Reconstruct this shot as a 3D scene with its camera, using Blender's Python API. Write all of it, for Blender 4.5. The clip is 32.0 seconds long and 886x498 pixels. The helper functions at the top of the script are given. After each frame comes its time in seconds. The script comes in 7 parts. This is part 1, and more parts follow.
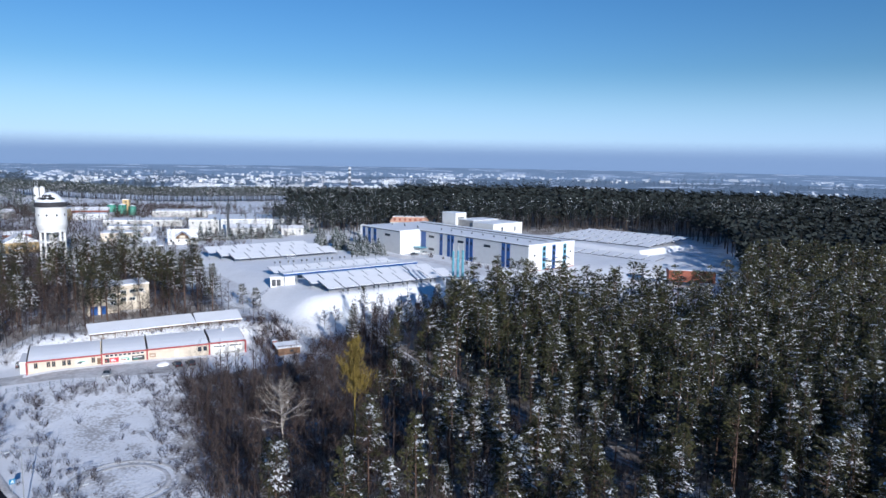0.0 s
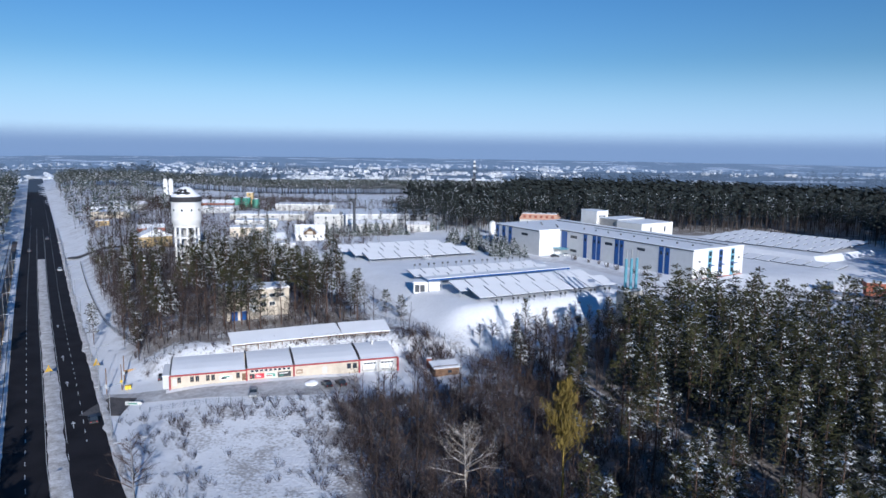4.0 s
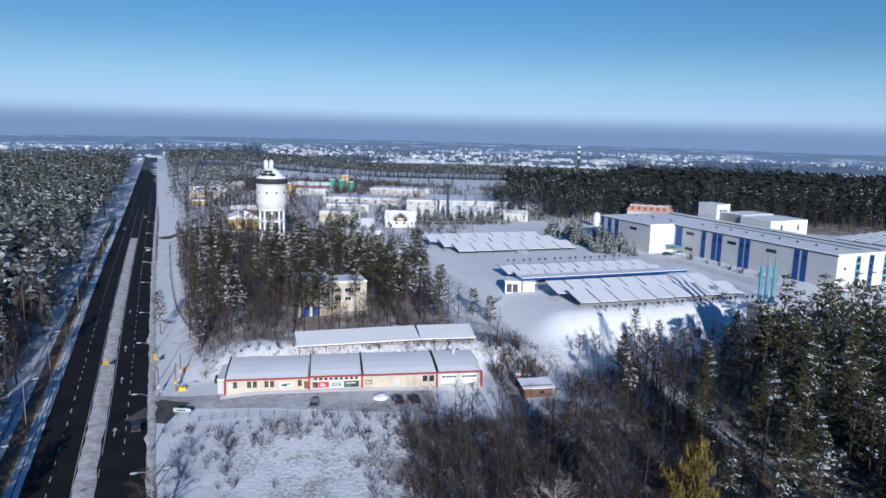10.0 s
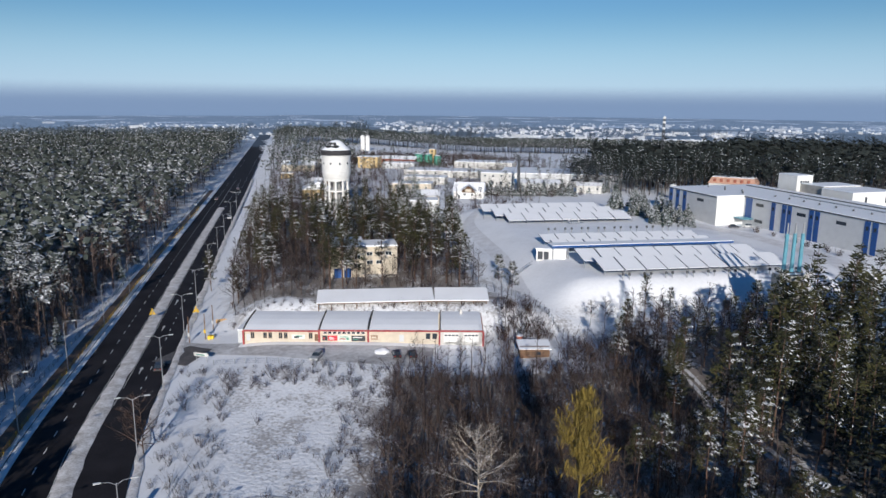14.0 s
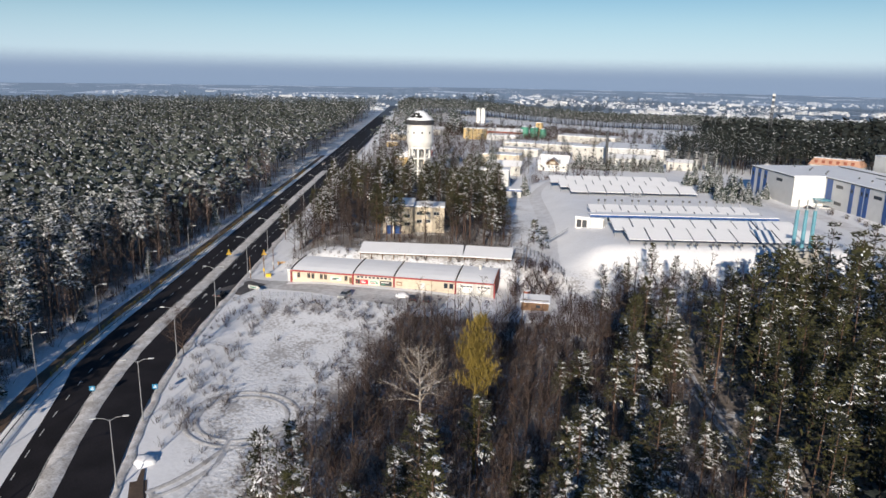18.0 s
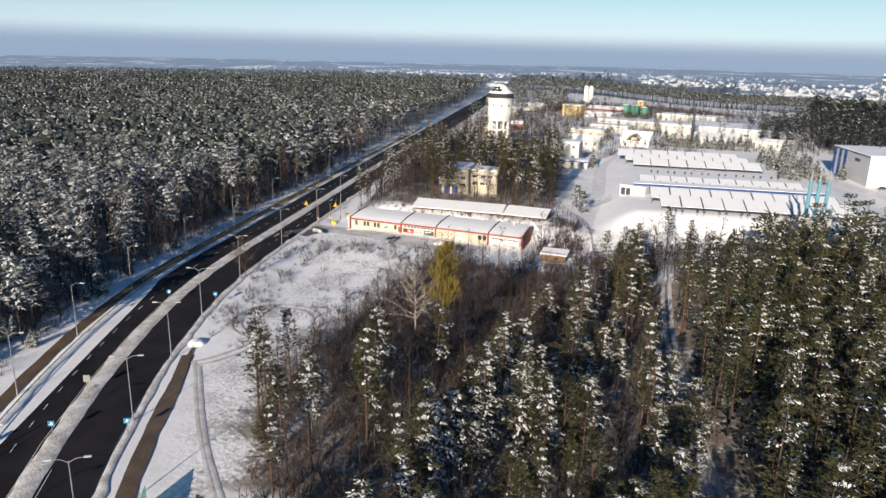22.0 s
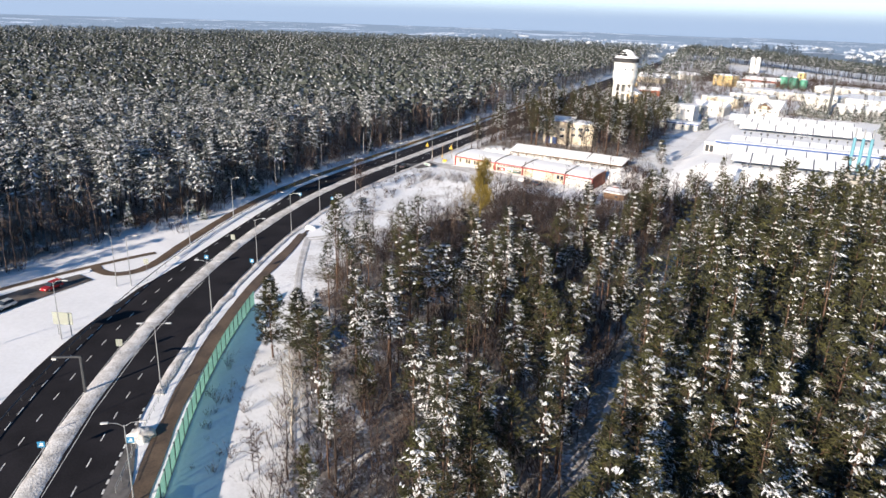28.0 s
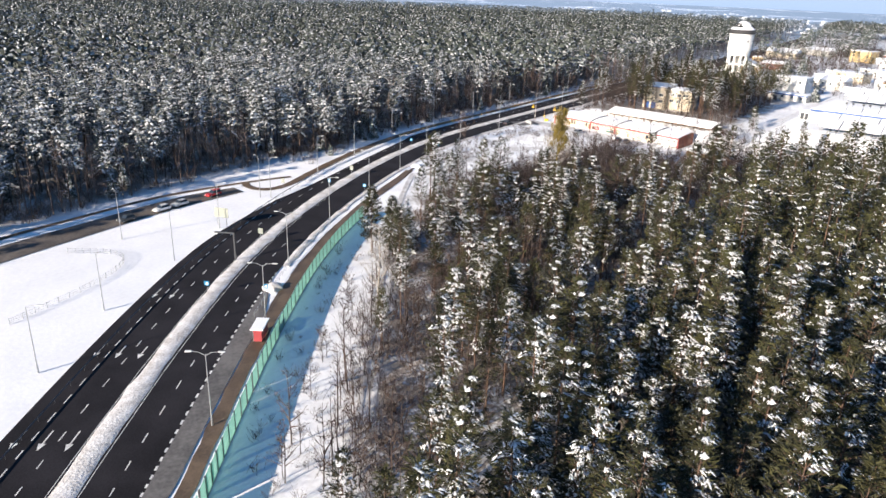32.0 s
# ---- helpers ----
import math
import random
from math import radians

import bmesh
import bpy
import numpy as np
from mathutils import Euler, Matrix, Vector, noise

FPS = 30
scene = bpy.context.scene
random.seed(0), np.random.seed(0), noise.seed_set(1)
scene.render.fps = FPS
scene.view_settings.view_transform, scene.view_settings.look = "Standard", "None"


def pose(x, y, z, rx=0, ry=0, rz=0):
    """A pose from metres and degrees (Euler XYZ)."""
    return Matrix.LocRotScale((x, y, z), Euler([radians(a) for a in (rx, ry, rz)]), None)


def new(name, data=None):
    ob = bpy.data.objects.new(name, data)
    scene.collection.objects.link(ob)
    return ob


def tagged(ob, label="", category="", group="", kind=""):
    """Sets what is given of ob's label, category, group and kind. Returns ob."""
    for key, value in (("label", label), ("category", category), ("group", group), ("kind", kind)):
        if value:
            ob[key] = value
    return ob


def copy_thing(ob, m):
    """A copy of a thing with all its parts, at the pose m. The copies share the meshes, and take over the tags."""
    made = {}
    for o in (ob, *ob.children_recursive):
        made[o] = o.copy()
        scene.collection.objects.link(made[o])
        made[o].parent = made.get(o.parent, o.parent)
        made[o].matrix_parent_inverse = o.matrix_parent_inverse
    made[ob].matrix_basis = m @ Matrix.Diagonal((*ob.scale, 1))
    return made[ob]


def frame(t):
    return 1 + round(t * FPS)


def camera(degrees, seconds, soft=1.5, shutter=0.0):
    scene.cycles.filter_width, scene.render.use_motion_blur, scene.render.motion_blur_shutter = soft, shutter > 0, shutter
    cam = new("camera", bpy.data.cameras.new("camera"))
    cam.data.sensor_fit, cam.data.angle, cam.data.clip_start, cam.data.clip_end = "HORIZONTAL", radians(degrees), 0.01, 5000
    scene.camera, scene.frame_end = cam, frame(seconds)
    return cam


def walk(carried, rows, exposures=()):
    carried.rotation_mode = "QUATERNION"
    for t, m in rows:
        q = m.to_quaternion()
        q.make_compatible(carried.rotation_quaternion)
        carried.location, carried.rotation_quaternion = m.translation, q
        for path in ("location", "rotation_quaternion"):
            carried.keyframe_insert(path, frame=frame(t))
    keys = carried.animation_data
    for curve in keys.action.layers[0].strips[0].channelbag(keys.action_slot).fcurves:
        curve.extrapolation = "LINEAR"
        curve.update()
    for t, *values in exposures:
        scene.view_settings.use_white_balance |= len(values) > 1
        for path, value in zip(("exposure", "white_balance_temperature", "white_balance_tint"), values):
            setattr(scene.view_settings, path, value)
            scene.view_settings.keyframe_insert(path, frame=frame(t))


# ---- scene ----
cam = camera(64.6, 32.0)
METRES, EYE, TILT, LEAN, TURN = 245.0, 60.0, -7.7, -0.9, 0.0
ROWS = [
    (0.0, 0.0, 0.0, 0.0, -0.0, 0.0, 0.0),
    (0.5, -0.011, 0.014, 0.0019, 1.29, -0.1, -0.16),
    (1.0, -0.022, 0.0279, 0.0038, 2.37, -0.19, -0.31),
    (1.5, -0.033, 0.0419, 0.0055, 3.19, -0.28, -0.39),
    (2.0, -0.0439, 0.0558, 0.0074, 4.16, -0.36, -0.51),
    (2.5, -0.0549, 0.0695, 0.0095, 5.36, -0.44, -0.66),
    (3.0, -0.0657, 0.0833, 0.0116, 6.52, -0.54, -0.78),
    (3.5, -0.0765, 0.0973, 0.0135, 7.51, -0.61, -0.87),
    (5.5, -0.1093, 0.1439, 0.0215, 9.32, -0.96, -1.46),
    (6.0, -0.114, 0.1551, 0.023, 10.11, -1.06, -1.66),
    (6.5, -0.1175, 0.1659, 0.0241, 11.02, -1.2, -1.89),
    (7.0, -0.1194, 0.176, 0.0247, 12.53, -1.37, -2.2),
    (7.5, -0.1196, 0.1852, 0.0251, 14.03, -1.52, -2.49),
    (8.0, -0.118, 0.1932, 0.0251, 14.8, -1.64, -2.6),
    (8.5, -0.1153, 0.1997, 0.0252, 15.71, -1.73, -2.73),
    (9.0, -0.1115, 0.2052, 0.0249, 15.89, -1.82, -2.77),
    (9.5, -0.1062, 0.2109, 0.025, 16.18, -1.94, -2.82),
    (10.0, -0.0991, 0.2171, 0.0246, 16.26, -2.12, -2.79),
    (10.5, -0.0906, 0.2227, 0.024, 16.7, -2.33, -2.76),
    (11.0, -0.0806, 0.2269, 0.023, 17.56, -2.51, -2.77),
    (11.5, -0.0693, 0.2297, 0.0222, 19.13, -2.8, -2.79),
    (12.0, -0.0565, 0.2315, 0.0212, 20.65, -3.11, -2.84),
    (12.5, -0.0424, 0.2327, 0.0201, 21.83, -3.41, -2.81),
    (13.0, -0.0275, 0.2331, 0.0191, 22.54, -3.72, -2.78),
    (13.5, -0.0111, 0.2326, 0.0184, 23.57, -4.02, -2.84),
    (14.0, 0.0064, 0.2316, 0.0182, 25.69, -4.49, -3.01),
    (14.5, 0.0242, 0.2295, 0.0183, 27.14, -4.93, -3.25),
    (16.5, 0.0947, 0.2265, 0.0183, 32.48, -6.29, -4.16),
    (17.0, 0.1122, 0.225, 0.018, 33.88, -6.62, -4.46),
    (17.5, 0.1298, 0.2238, 0.0177, 35.5, -6.99, -4.74),
    (18.0, 0.1473, 0.2223, 0.0173, 36.95, -7.37, -4.99),
    (18.5, 0.1648, 0.2213, 0.0169, 38.2, -7.73, -5.1),
    (19.0, 0.1822, 0.2204, 0.016, 39.54, -8.08, -5.31),
    (19.5, 0.1997, 0.2197, 0.0152, 40.86, -8.41, -5.51),
    (20.0, 0.217, 0.2186, 0.0144, 42.26, -8.75, -5.75),
    (20.5, 0.2341, 0.2175, 0.0134, 43.69, -9.09, -5.95),
    (21.0, 0.2514, 0.2166, 0.0122, 45.18, -9.43, -6.14),
    (21.5, 0.2688, 0.2157, 0.0112, 46.3, -9.74, -6.31),
    (22.0, 0.286, 0.2148, 0.0103, 47.31, -10.05, -6.48),
    (22.5, 0.3031, 0.2138, 0.0097, 48.75, -10.44, -6.67),
    (23.0, 0.3201, 0.213, 0.009, 49.81, -10.74, -6.79),
    (23.5, 0.3371, 0.2122, 0.008, 50.6, -11.02, -6.9),
    (24.0, 0.3544, 0.2118, 0.007, 51.7, -11.33, -7.02),
    (24.5, 0.3715, 0.2108, 0.0064, 52.86, -11.67, -7.2),
    (25.0, 0.3887, 0.2095, 0.006, 53.99, -12.02, -7.37),
    (25.5, 0.4054, 0.2087, 0.0058, 54.92, -12.36, -7.49),
    (27.5, 0.4748, 0.2028, 0.0035, 60.46, -13.87, -8.1),
    (28.0, 0.4921, 0.2015, 0.0028, 61.87, -14.27, -8.27),
    (28.5, 0.5091, 0.2007, 0.0022, 63.05, -14.65, -8.36),
    (29.0, 0.5261, 0.1994, 0.0015, 64.12, -15.02, -8.47),
    (29.5, 0.5431, 0.1982, 0.0001, 65.49, -15.44, -8.59),
    (30.0, 0.5603, 0.1969, -0.0015, 66.82, -15.9, -8.67),
    (30.5, 0.5779, 0.195, -0.0025, 68.37, -16.39, -8.79),
    (31.0, 0.5956, 0.1935, -0.0036, 70.36, -16.95, -8.95),
    (31.5, 0.6135, 0.1919, -0.0041, 71.57, -17.39, -9.04),
    (32.0, 0.6312, 0.1903, -0.0047, 72.74, -17.85, -9.12),
]
EXPOSURES = [(0.0, 0.33, 4950, 10), (6.0, 0.13, 4900, 10), (9.0, 0.06, 4900, 10), (13.0, 0.06, 5250, 9), (17.0, 0.26, 5750, 9), (20.0, 0.42, 6150, 9), (25.0, 0.72, 6150, 9), (30.0, 1.2, 6000, 10), (32.0, 1.3, 6000, 10)]
walk(cam, [(t, pose(0, 0, EYE, TILT, LEAN, TURN) @ pose(METRES * x, METRES * y, METRES * z, 90 + pitch, roll, yaw)) for t, x, y, z, yaw, pitch, roll in ROWS], EXPOSURES)

# ---------------------------------------------------------------- light
SUN_AZ = Vector((0.44, -0.898))          # where the low winter sun stands, seen in plan
SUN_EL = radians(17.5)
world = bpy.data.worlds.new("world")
scene.world = world
world.use_nodes = True
wn = world.node_tree.nodes
wl = world.node_tree.links
wn.clear()
sky = wn.new("ShaderNodeTexSky")
sky.sky_type = "NISHITA"
sky.sun_disc = False
sky.sun_elevation = SUN_EL
sky.sun_rotation = math.atan2(SUN_AZ.x, SUN_AZ.y)
sky.altitude = 100
sky.air_density = 1.0
sky.dust_density = 0.0
sky.ozone_density = 3.0
bg = wn.new("ShaderNodeBackground")
bg.inputs["Strength"].default_value = 0.06
wo = wn.new("ShaderNodeOutputWorld")
deep = wn.new("ShaderNodeHueSaturation")
deep.inputs["Saturation"].default_value = 1.15
wl.new(sky.outputs[0], deep.inputs["Color"])
wl.new(deep.outputs[0], bg.inputs[0])
wl.new(bg.outputs[0], wo.inputs[0])
sun_data = bpy.data.lights.new("sun", "SUN")
sun_data.energy = 5.0
sun_data.angle = radians(0.5)
sun_data.color = (1.0, 0.83, 0.63)
sun = new("sun", sun_data)
sd = Vector((SUN_AZ.x * math.cos(SUN_EL), SUN_AZ.y * math.cos(SUN_EL), math.sin(SUN_EL)))
sun.matrix_world = Matrix.Translation((0, 0, 200)) @ sd.to_track_quat("Z", "Y").to_matrix().to_4x4()
# glow colours of the rings that imitate distant haze
HAZE_GLOW = (0.23, 0.285, 0.375)
VEIL_GLOW = (0.50, 0.63, 0.78)

# ---------------------------------------------------------------- materials
def mat(name, col, rough=0.8, metal=0.0, var=0.15, scale=1.0, bump=0.0, col2=None, fine=8.0, rand=0.0, trans=0.0):
    """A procedural surface: two scales of noise between two colours, and relief."""
    m = bpy.data.materials.new(name)
    m.use_nodes = True
    n, l = m.node_tree.nodes, m.node_tree.links
    b = n["Principled BSDF"]
    b.inputs["Roughness"].default_value = rough
    b.inputs["Metallic"].default_value = metal
    tc = n.new("ShaderNodeTexCoord")
    big = n.new("ShaderNodeTexNoise")
    big.inputs["Scale"].default_value = scale
    big.inputs["Detail"].default_value = 4
    small = n.new("ShaderNodeTexNoise")
    small.inputs["Scale"].default_value = scale * fine
    small.inputs["Detail"].default_value = 3
    l.new(tc.outputs["Object"], big.inputs["Vector"])
    l.new(tc.outputs["Object"], small.inputs["Vector"])
    mx = n.new("ShaderNodeMath")
    mx.operation = "MULTIPLY_ADD"
    mx.inputs[1].default_value = 0.4
    l.new(small.outputs["Fac"], mx.inputs[0])
    sc = n.new("ShaderNodeMath")
    sc.operation = "MULTIPLY"
    sc.inputs[1].default_value = 0.6
    l.new(big.outputs["Fac"], sc.inputs[0])
    l.new(sc.outputs[0], mx.inputs[2])
    rp = n.new("ShaderNodeValToRGB")
    c2 = col2 or tuple(max(0, c * (1 - 2.2 * var)) for c in col)
    rp.color_ramp.elements[0].position = 0.36
    rp.color_ramp.elements[0].color = (*c2, 1)
    rp.color_ramp.elements[1].position = 0.62
    rp.color_ramp.elements[1].color = (*col, 1)
    l.new(mx.outputs[0], rp.inputs[0])
    out = rp.outputs[0]
    if rand:
        oi = n.new("ShaderNodeObjectInfo")
        hs = n.new("ShaderNodeHueSaturation")
        mr = n.new("ShaderNodeMapRange")
        mr.inputs["To Min"].default_value = 1 - rand
        mr.inputs["To Max"].default_value = 1 + rand
        l.new(oi.outputs["Random"], mr.inputs["Value"])
        l.new(mr.outputs[0], hs.inputs["Value"])
        l.new(out, hs.inputs["Color"])
        out = hs.outputs[0]
    l.new(out, b.inputs["Base Color"])
    if bump:
        bp = n.new("ShaderNodeBump")
        bp.inputs["Strength"].default_value = bump
        bp.inputs["Distance"].default_value = 0.1
        l.new(small.outputs["Fac"], bp.inputs["Height"])
        l.new(bp.outputs[0], b.inputs["Normal"])
    return m


def snowy(name, col, dark, cover=0.55, soft=0.12, scale=0.9, rand=0.12, rough=0.85, island=True):
    """Foliage or twigs with snow lying on what faces upward, broken by noise."""
    m = bpy.data.materials.new(name)
    m.use_nodes = True
    n, l = m.node_tree.nodes, m.node_tree.links
    b = n["Principled BSDF"]
    b.inputs["Roughness"].default_value = rough
    tc = n.new("ShaderNodeTexCoord")
    ge = n.new("ShaderNodeNewGeometry")
    sx = n.new("ShaderNodeSeparateXYZ")
    l.new(ge.outputs["Normal"], sx.inputs[0])
    ns = n.new("ShaderNodeTexNoise")
    ns.inputs["Scale"].default_value = scale
    ns.inputs["Detail"].default_value = 3
    l.new(ge.outputs["Position"], ns.inputs["Vector"])
    ad = n.new("ShaderNodeMath")
    ad.operation = "MULTIPLY_ADD"
    ad.inputs[1].default_value = 0.9
    l.new(ns.outputs["Fac"], ad.inputs[0])
    hz = n.new("ShaderNodeMath")
    hz.operation = "MULTIPLY"
    hz.inputs[1].default_value = 0.5
    l.new(sx.outputs["Z"], hz.inputs[0])
    l.new(hz.outputs[0], ad.inputs[2])
    mr = n.new("ShaderNodeMapRange")
    mr.inputs["From Min"].default_value = 1.15 - cover - soft
    mr.inputs["From Max"].default_value = 1.15 - cover + soft
    l.new(ad.outputs[0], mr.inputs["Value"])
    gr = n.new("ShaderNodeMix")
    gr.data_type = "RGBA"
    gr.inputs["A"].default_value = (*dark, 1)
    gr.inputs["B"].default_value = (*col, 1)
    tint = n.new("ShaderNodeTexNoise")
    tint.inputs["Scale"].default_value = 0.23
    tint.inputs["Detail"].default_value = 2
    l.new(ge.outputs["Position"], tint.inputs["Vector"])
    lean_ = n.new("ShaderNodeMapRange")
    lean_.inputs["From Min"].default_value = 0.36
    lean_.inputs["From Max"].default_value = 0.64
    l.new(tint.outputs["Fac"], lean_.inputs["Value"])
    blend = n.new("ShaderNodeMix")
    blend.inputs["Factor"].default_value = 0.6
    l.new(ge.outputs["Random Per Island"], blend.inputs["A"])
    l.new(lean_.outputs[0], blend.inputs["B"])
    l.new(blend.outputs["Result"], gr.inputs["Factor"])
    oi = n.new("ShaderNodeObjectInfo")
    hs = n.new("ShaderNodeHueSaturation")
    mv = n.new("ShaderNodeMapRange")
    mv.inputs["To Min"].default_value = 1 - rand * 2
    mv.inputs["To Max"].default_value = 1 + rand * 2
    l.new(oi.outputs["Random"], mv.inputs["Value"])
    l.new(mv.outputs[0], hs.inputs["Value"])
    l.new(gr.outputs["Result"], hs.inputs["Color"])
    mi = n.new("ShaderNodeMix")
    mi.data_type = "RGBA"
    l.new(mr.outputs[0], mi.inputs["Factor"])
    l.new(hs.outputs[0], mi.inputs["A"])
    mi.inputs["B"].default_value = (0.86, 0.88, 0.92, 1)
    l.new(mi.outputs["Result"], b.inputs["Base Color"])
    return m


SNOW = mat("snow", (0.88, 0.89, 0.92), 0.6, var=0.04, scale=0.12, bump=0.25, fine=14)
SNOW_ROOF = mat("roof_snow", (0.88, 0.89, 0.92), 0.55, var=0.03, scale=0.2, bump=0.12, fine=10)
SNOW_DIRTY = mat("dirty_snow", (0.78, 0.77, 0.77), 0.75, col2=(0.40, 0.375, 0.35), scale=0.45, bump=0.9, fine=6)
ASPHALT = mat("asphalt", (0.026, 0.024, 0.028), 0.8, var=0.25, scale=0.15, bump=0.1, fine=30)
WET_PATH = mat("wet_path", (0.15, 0.105, 0.07), 0.6, var=0.25, scale=0.3, bump=0.2, fine=12)
YARD = mat("packed_yard", (0.66, 0.66, 0.67), 0.7, col2=(0.33, 0.32, 0.32), scale=0.10, bump=0.2, fine=9)
ASPHALT.node_tree.nodes["Principled BSDF"].inputs["Specular IOR Level"].default_value = 0.15
PAINT = mat("road_paint", (0.78, 0.78, 0.76), 0.6, var=0.2, scale=1.5)
WHITE = mat("white_panel", (0.78, 0.77, 0.74), 0.5, var=0.05, scale=0.3)
GREY_PANEL = mat("grey_panel", (0.56, 0.57, 0.58), 0.5, var=0.05, scale=0.4)
BLUE = mat("blue_panel", (0.015, 0.075, 0.28), 0.4, var=0.12, scale=0.8)
CYAN = mat("cyan_pipe", (0.15, 0.36, 0.46), 0.4, var=0.1, scale=0.8)
CREAM = mat("cream_render", (0.60, 0.53, 0.42), 0.85, var=0.08, scale=0.7, bump=0.1)
PALE = mat("pale_render", (0.56, 0.55, 0.52), 0.85, var=0.08, scale=0.7, bump=0.1)
YELLOW = mat("yellow_render", (0.55, 0.41, 0.20), 0.8, var=0.08, scale=0.7)
RED = mat("red_trim", (0.33, 0.045, 0.05), 0.6, var=0.15, scale=1.2)
BRICK = mat("brick_red", (0.34, 0.12, 0.075), 0.9, var=0.15, scale=1.5, bump=0.3)
ORANGE = mat("orange_cladding", (0.50, 0.30, 0.21), 0.7, var=0.1, scale=0.6)
WOOD = mat("weathered_wood", (0.20, 0.12, 0.07), 0.85, var=0.2, scale=1.5, bump=0.3)
DARKROOF = mat("dark_roofing", (0.045, 0.045, 0.05), 0.8, var=0.2, scale=1.0)
GLASS = mat("window_glass", (0.03, 0.04, 0.055), 0.08, var=0.1, scale=2.0)
STEEL = mat("galvanised_steel", (0.45, 0.46, 0.48), 0.4, metal=0.6, var=0.08, scale=2.0)
DARKSTEEL = mat("dark_steel", (0.07, 0.075, 0.085), 0.5, metal=0.3, var=0.1, scale=2.0)
CONCRETE = mat("concrete", (0.42, 0.41, 0.39), 0.9, var=0.12, scale=0.8, bump=0.3)
GREEN_PANEL = mat("green_screen", (0.30, 0.50, 0.43), 0.45, var=0.12, scale=0.8)
gn, gl = GREEN_PANEL.node_tree.nodes, GREEN_PANEL.node_tree.links
glow_ = gn.new("ShaderNodeBsdfTranslucent")
glow_.inputs["Color"].default_value = (0.42, 0.66, 0.58, 1)
clear_ = gn.new("ShaderNodeBsdfTransparent")
clear_.inputs["Color"].default_value = (0.72, 0.92, 0.88, 1)
for first_, second_, share in ((gn["Principled BSDF"], glow_, 0.45), (None, clear_, 0.35)):
    mixed = gn.new("ShaderNodeMixShader")
    mixed.inputs[0].default_value = share
    gl.new((first_ or last_).outputs[0], mixed.inputs[1])
    gl.new(second_.outputs[0], mixed.inputs[2])
    last_ = mixed
gl.new(last_.outputs[0], gn["Material Output"].inputs["Surface"])
GREEN_SHEET = mat("green_sheet", (0.08, 0.28, 0.20), 0.5, var=0.1, scale=0.8)
RUBBER = mat("rubber", (0.02, 0.02, 0.02), 0.8, var=0.1, scale=3)
BARK = mat("pine_bark", (0.115, 0.070, 0.050), 0.9, var=0.2, scale=0.8, bump=0.5, rand=0.15)
BARK_DARK = mat("grey_pine_bark", (0.060, 0.046, 0.040), 0.9, var=0.2, scale=0.8, bump=0.5)
BIRCH = mat("birch_bark", (0.50, 0.46, 0.41), 0.85, col2=(0.16, 0.14, 0.12), scale=1.2, fine=5)
# near-black second tone stands in for shade inside the crown, mixed at random
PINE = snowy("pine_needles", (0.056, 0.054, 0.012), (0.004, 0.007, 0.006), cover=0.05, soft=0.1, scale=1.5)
# needle colours of the farther forests, lifted paler and bluer in place of haze
PINE_FROST_HAZE = snowy("frosted_hazy_pine_needles", (0.088, 0.098, 0.082), (0.026, 0.038, 0.038), cover=0.16, soft=0.3, scale=0.6)
PINE_DARK = snowy("dark_pine_needles", (0.026, 0.034, 0.029), (0.010, 0.016, 0.016), cover=-0.12, soft=0.2, scale=0.6)
SPRUCE = snowy("spruce_needles", (0.035, 0.055, 0.034), (0.012, 0.022, 0.015), cover=0.30)
TWIG = snowy("bare_twigs", (0.058, 0.038, 0.031), (0.019, 0.015, 0.015), cover=0.11)
SCRUB = snowy("dry_scrub", (0.085, 0.050, 0.034), (0.032, 0.022, 0.019), cover=0.14)
EDGE_TWIG = snowy("edge_twigs", (0.15, 0.105, 0.085), (0.055, 0.042, 0.038), cover=0.2)
FROST = snowy("frosted_twigs", (0.34, 0.29, 0.23), (0.19, 0.16, 0.135), cover=0.30)
WILLOW = snowy("yellow_willow_twigs", (0.30, 0.215, 0.035), (0.14, 0.105, 0.02), cover=0.04)


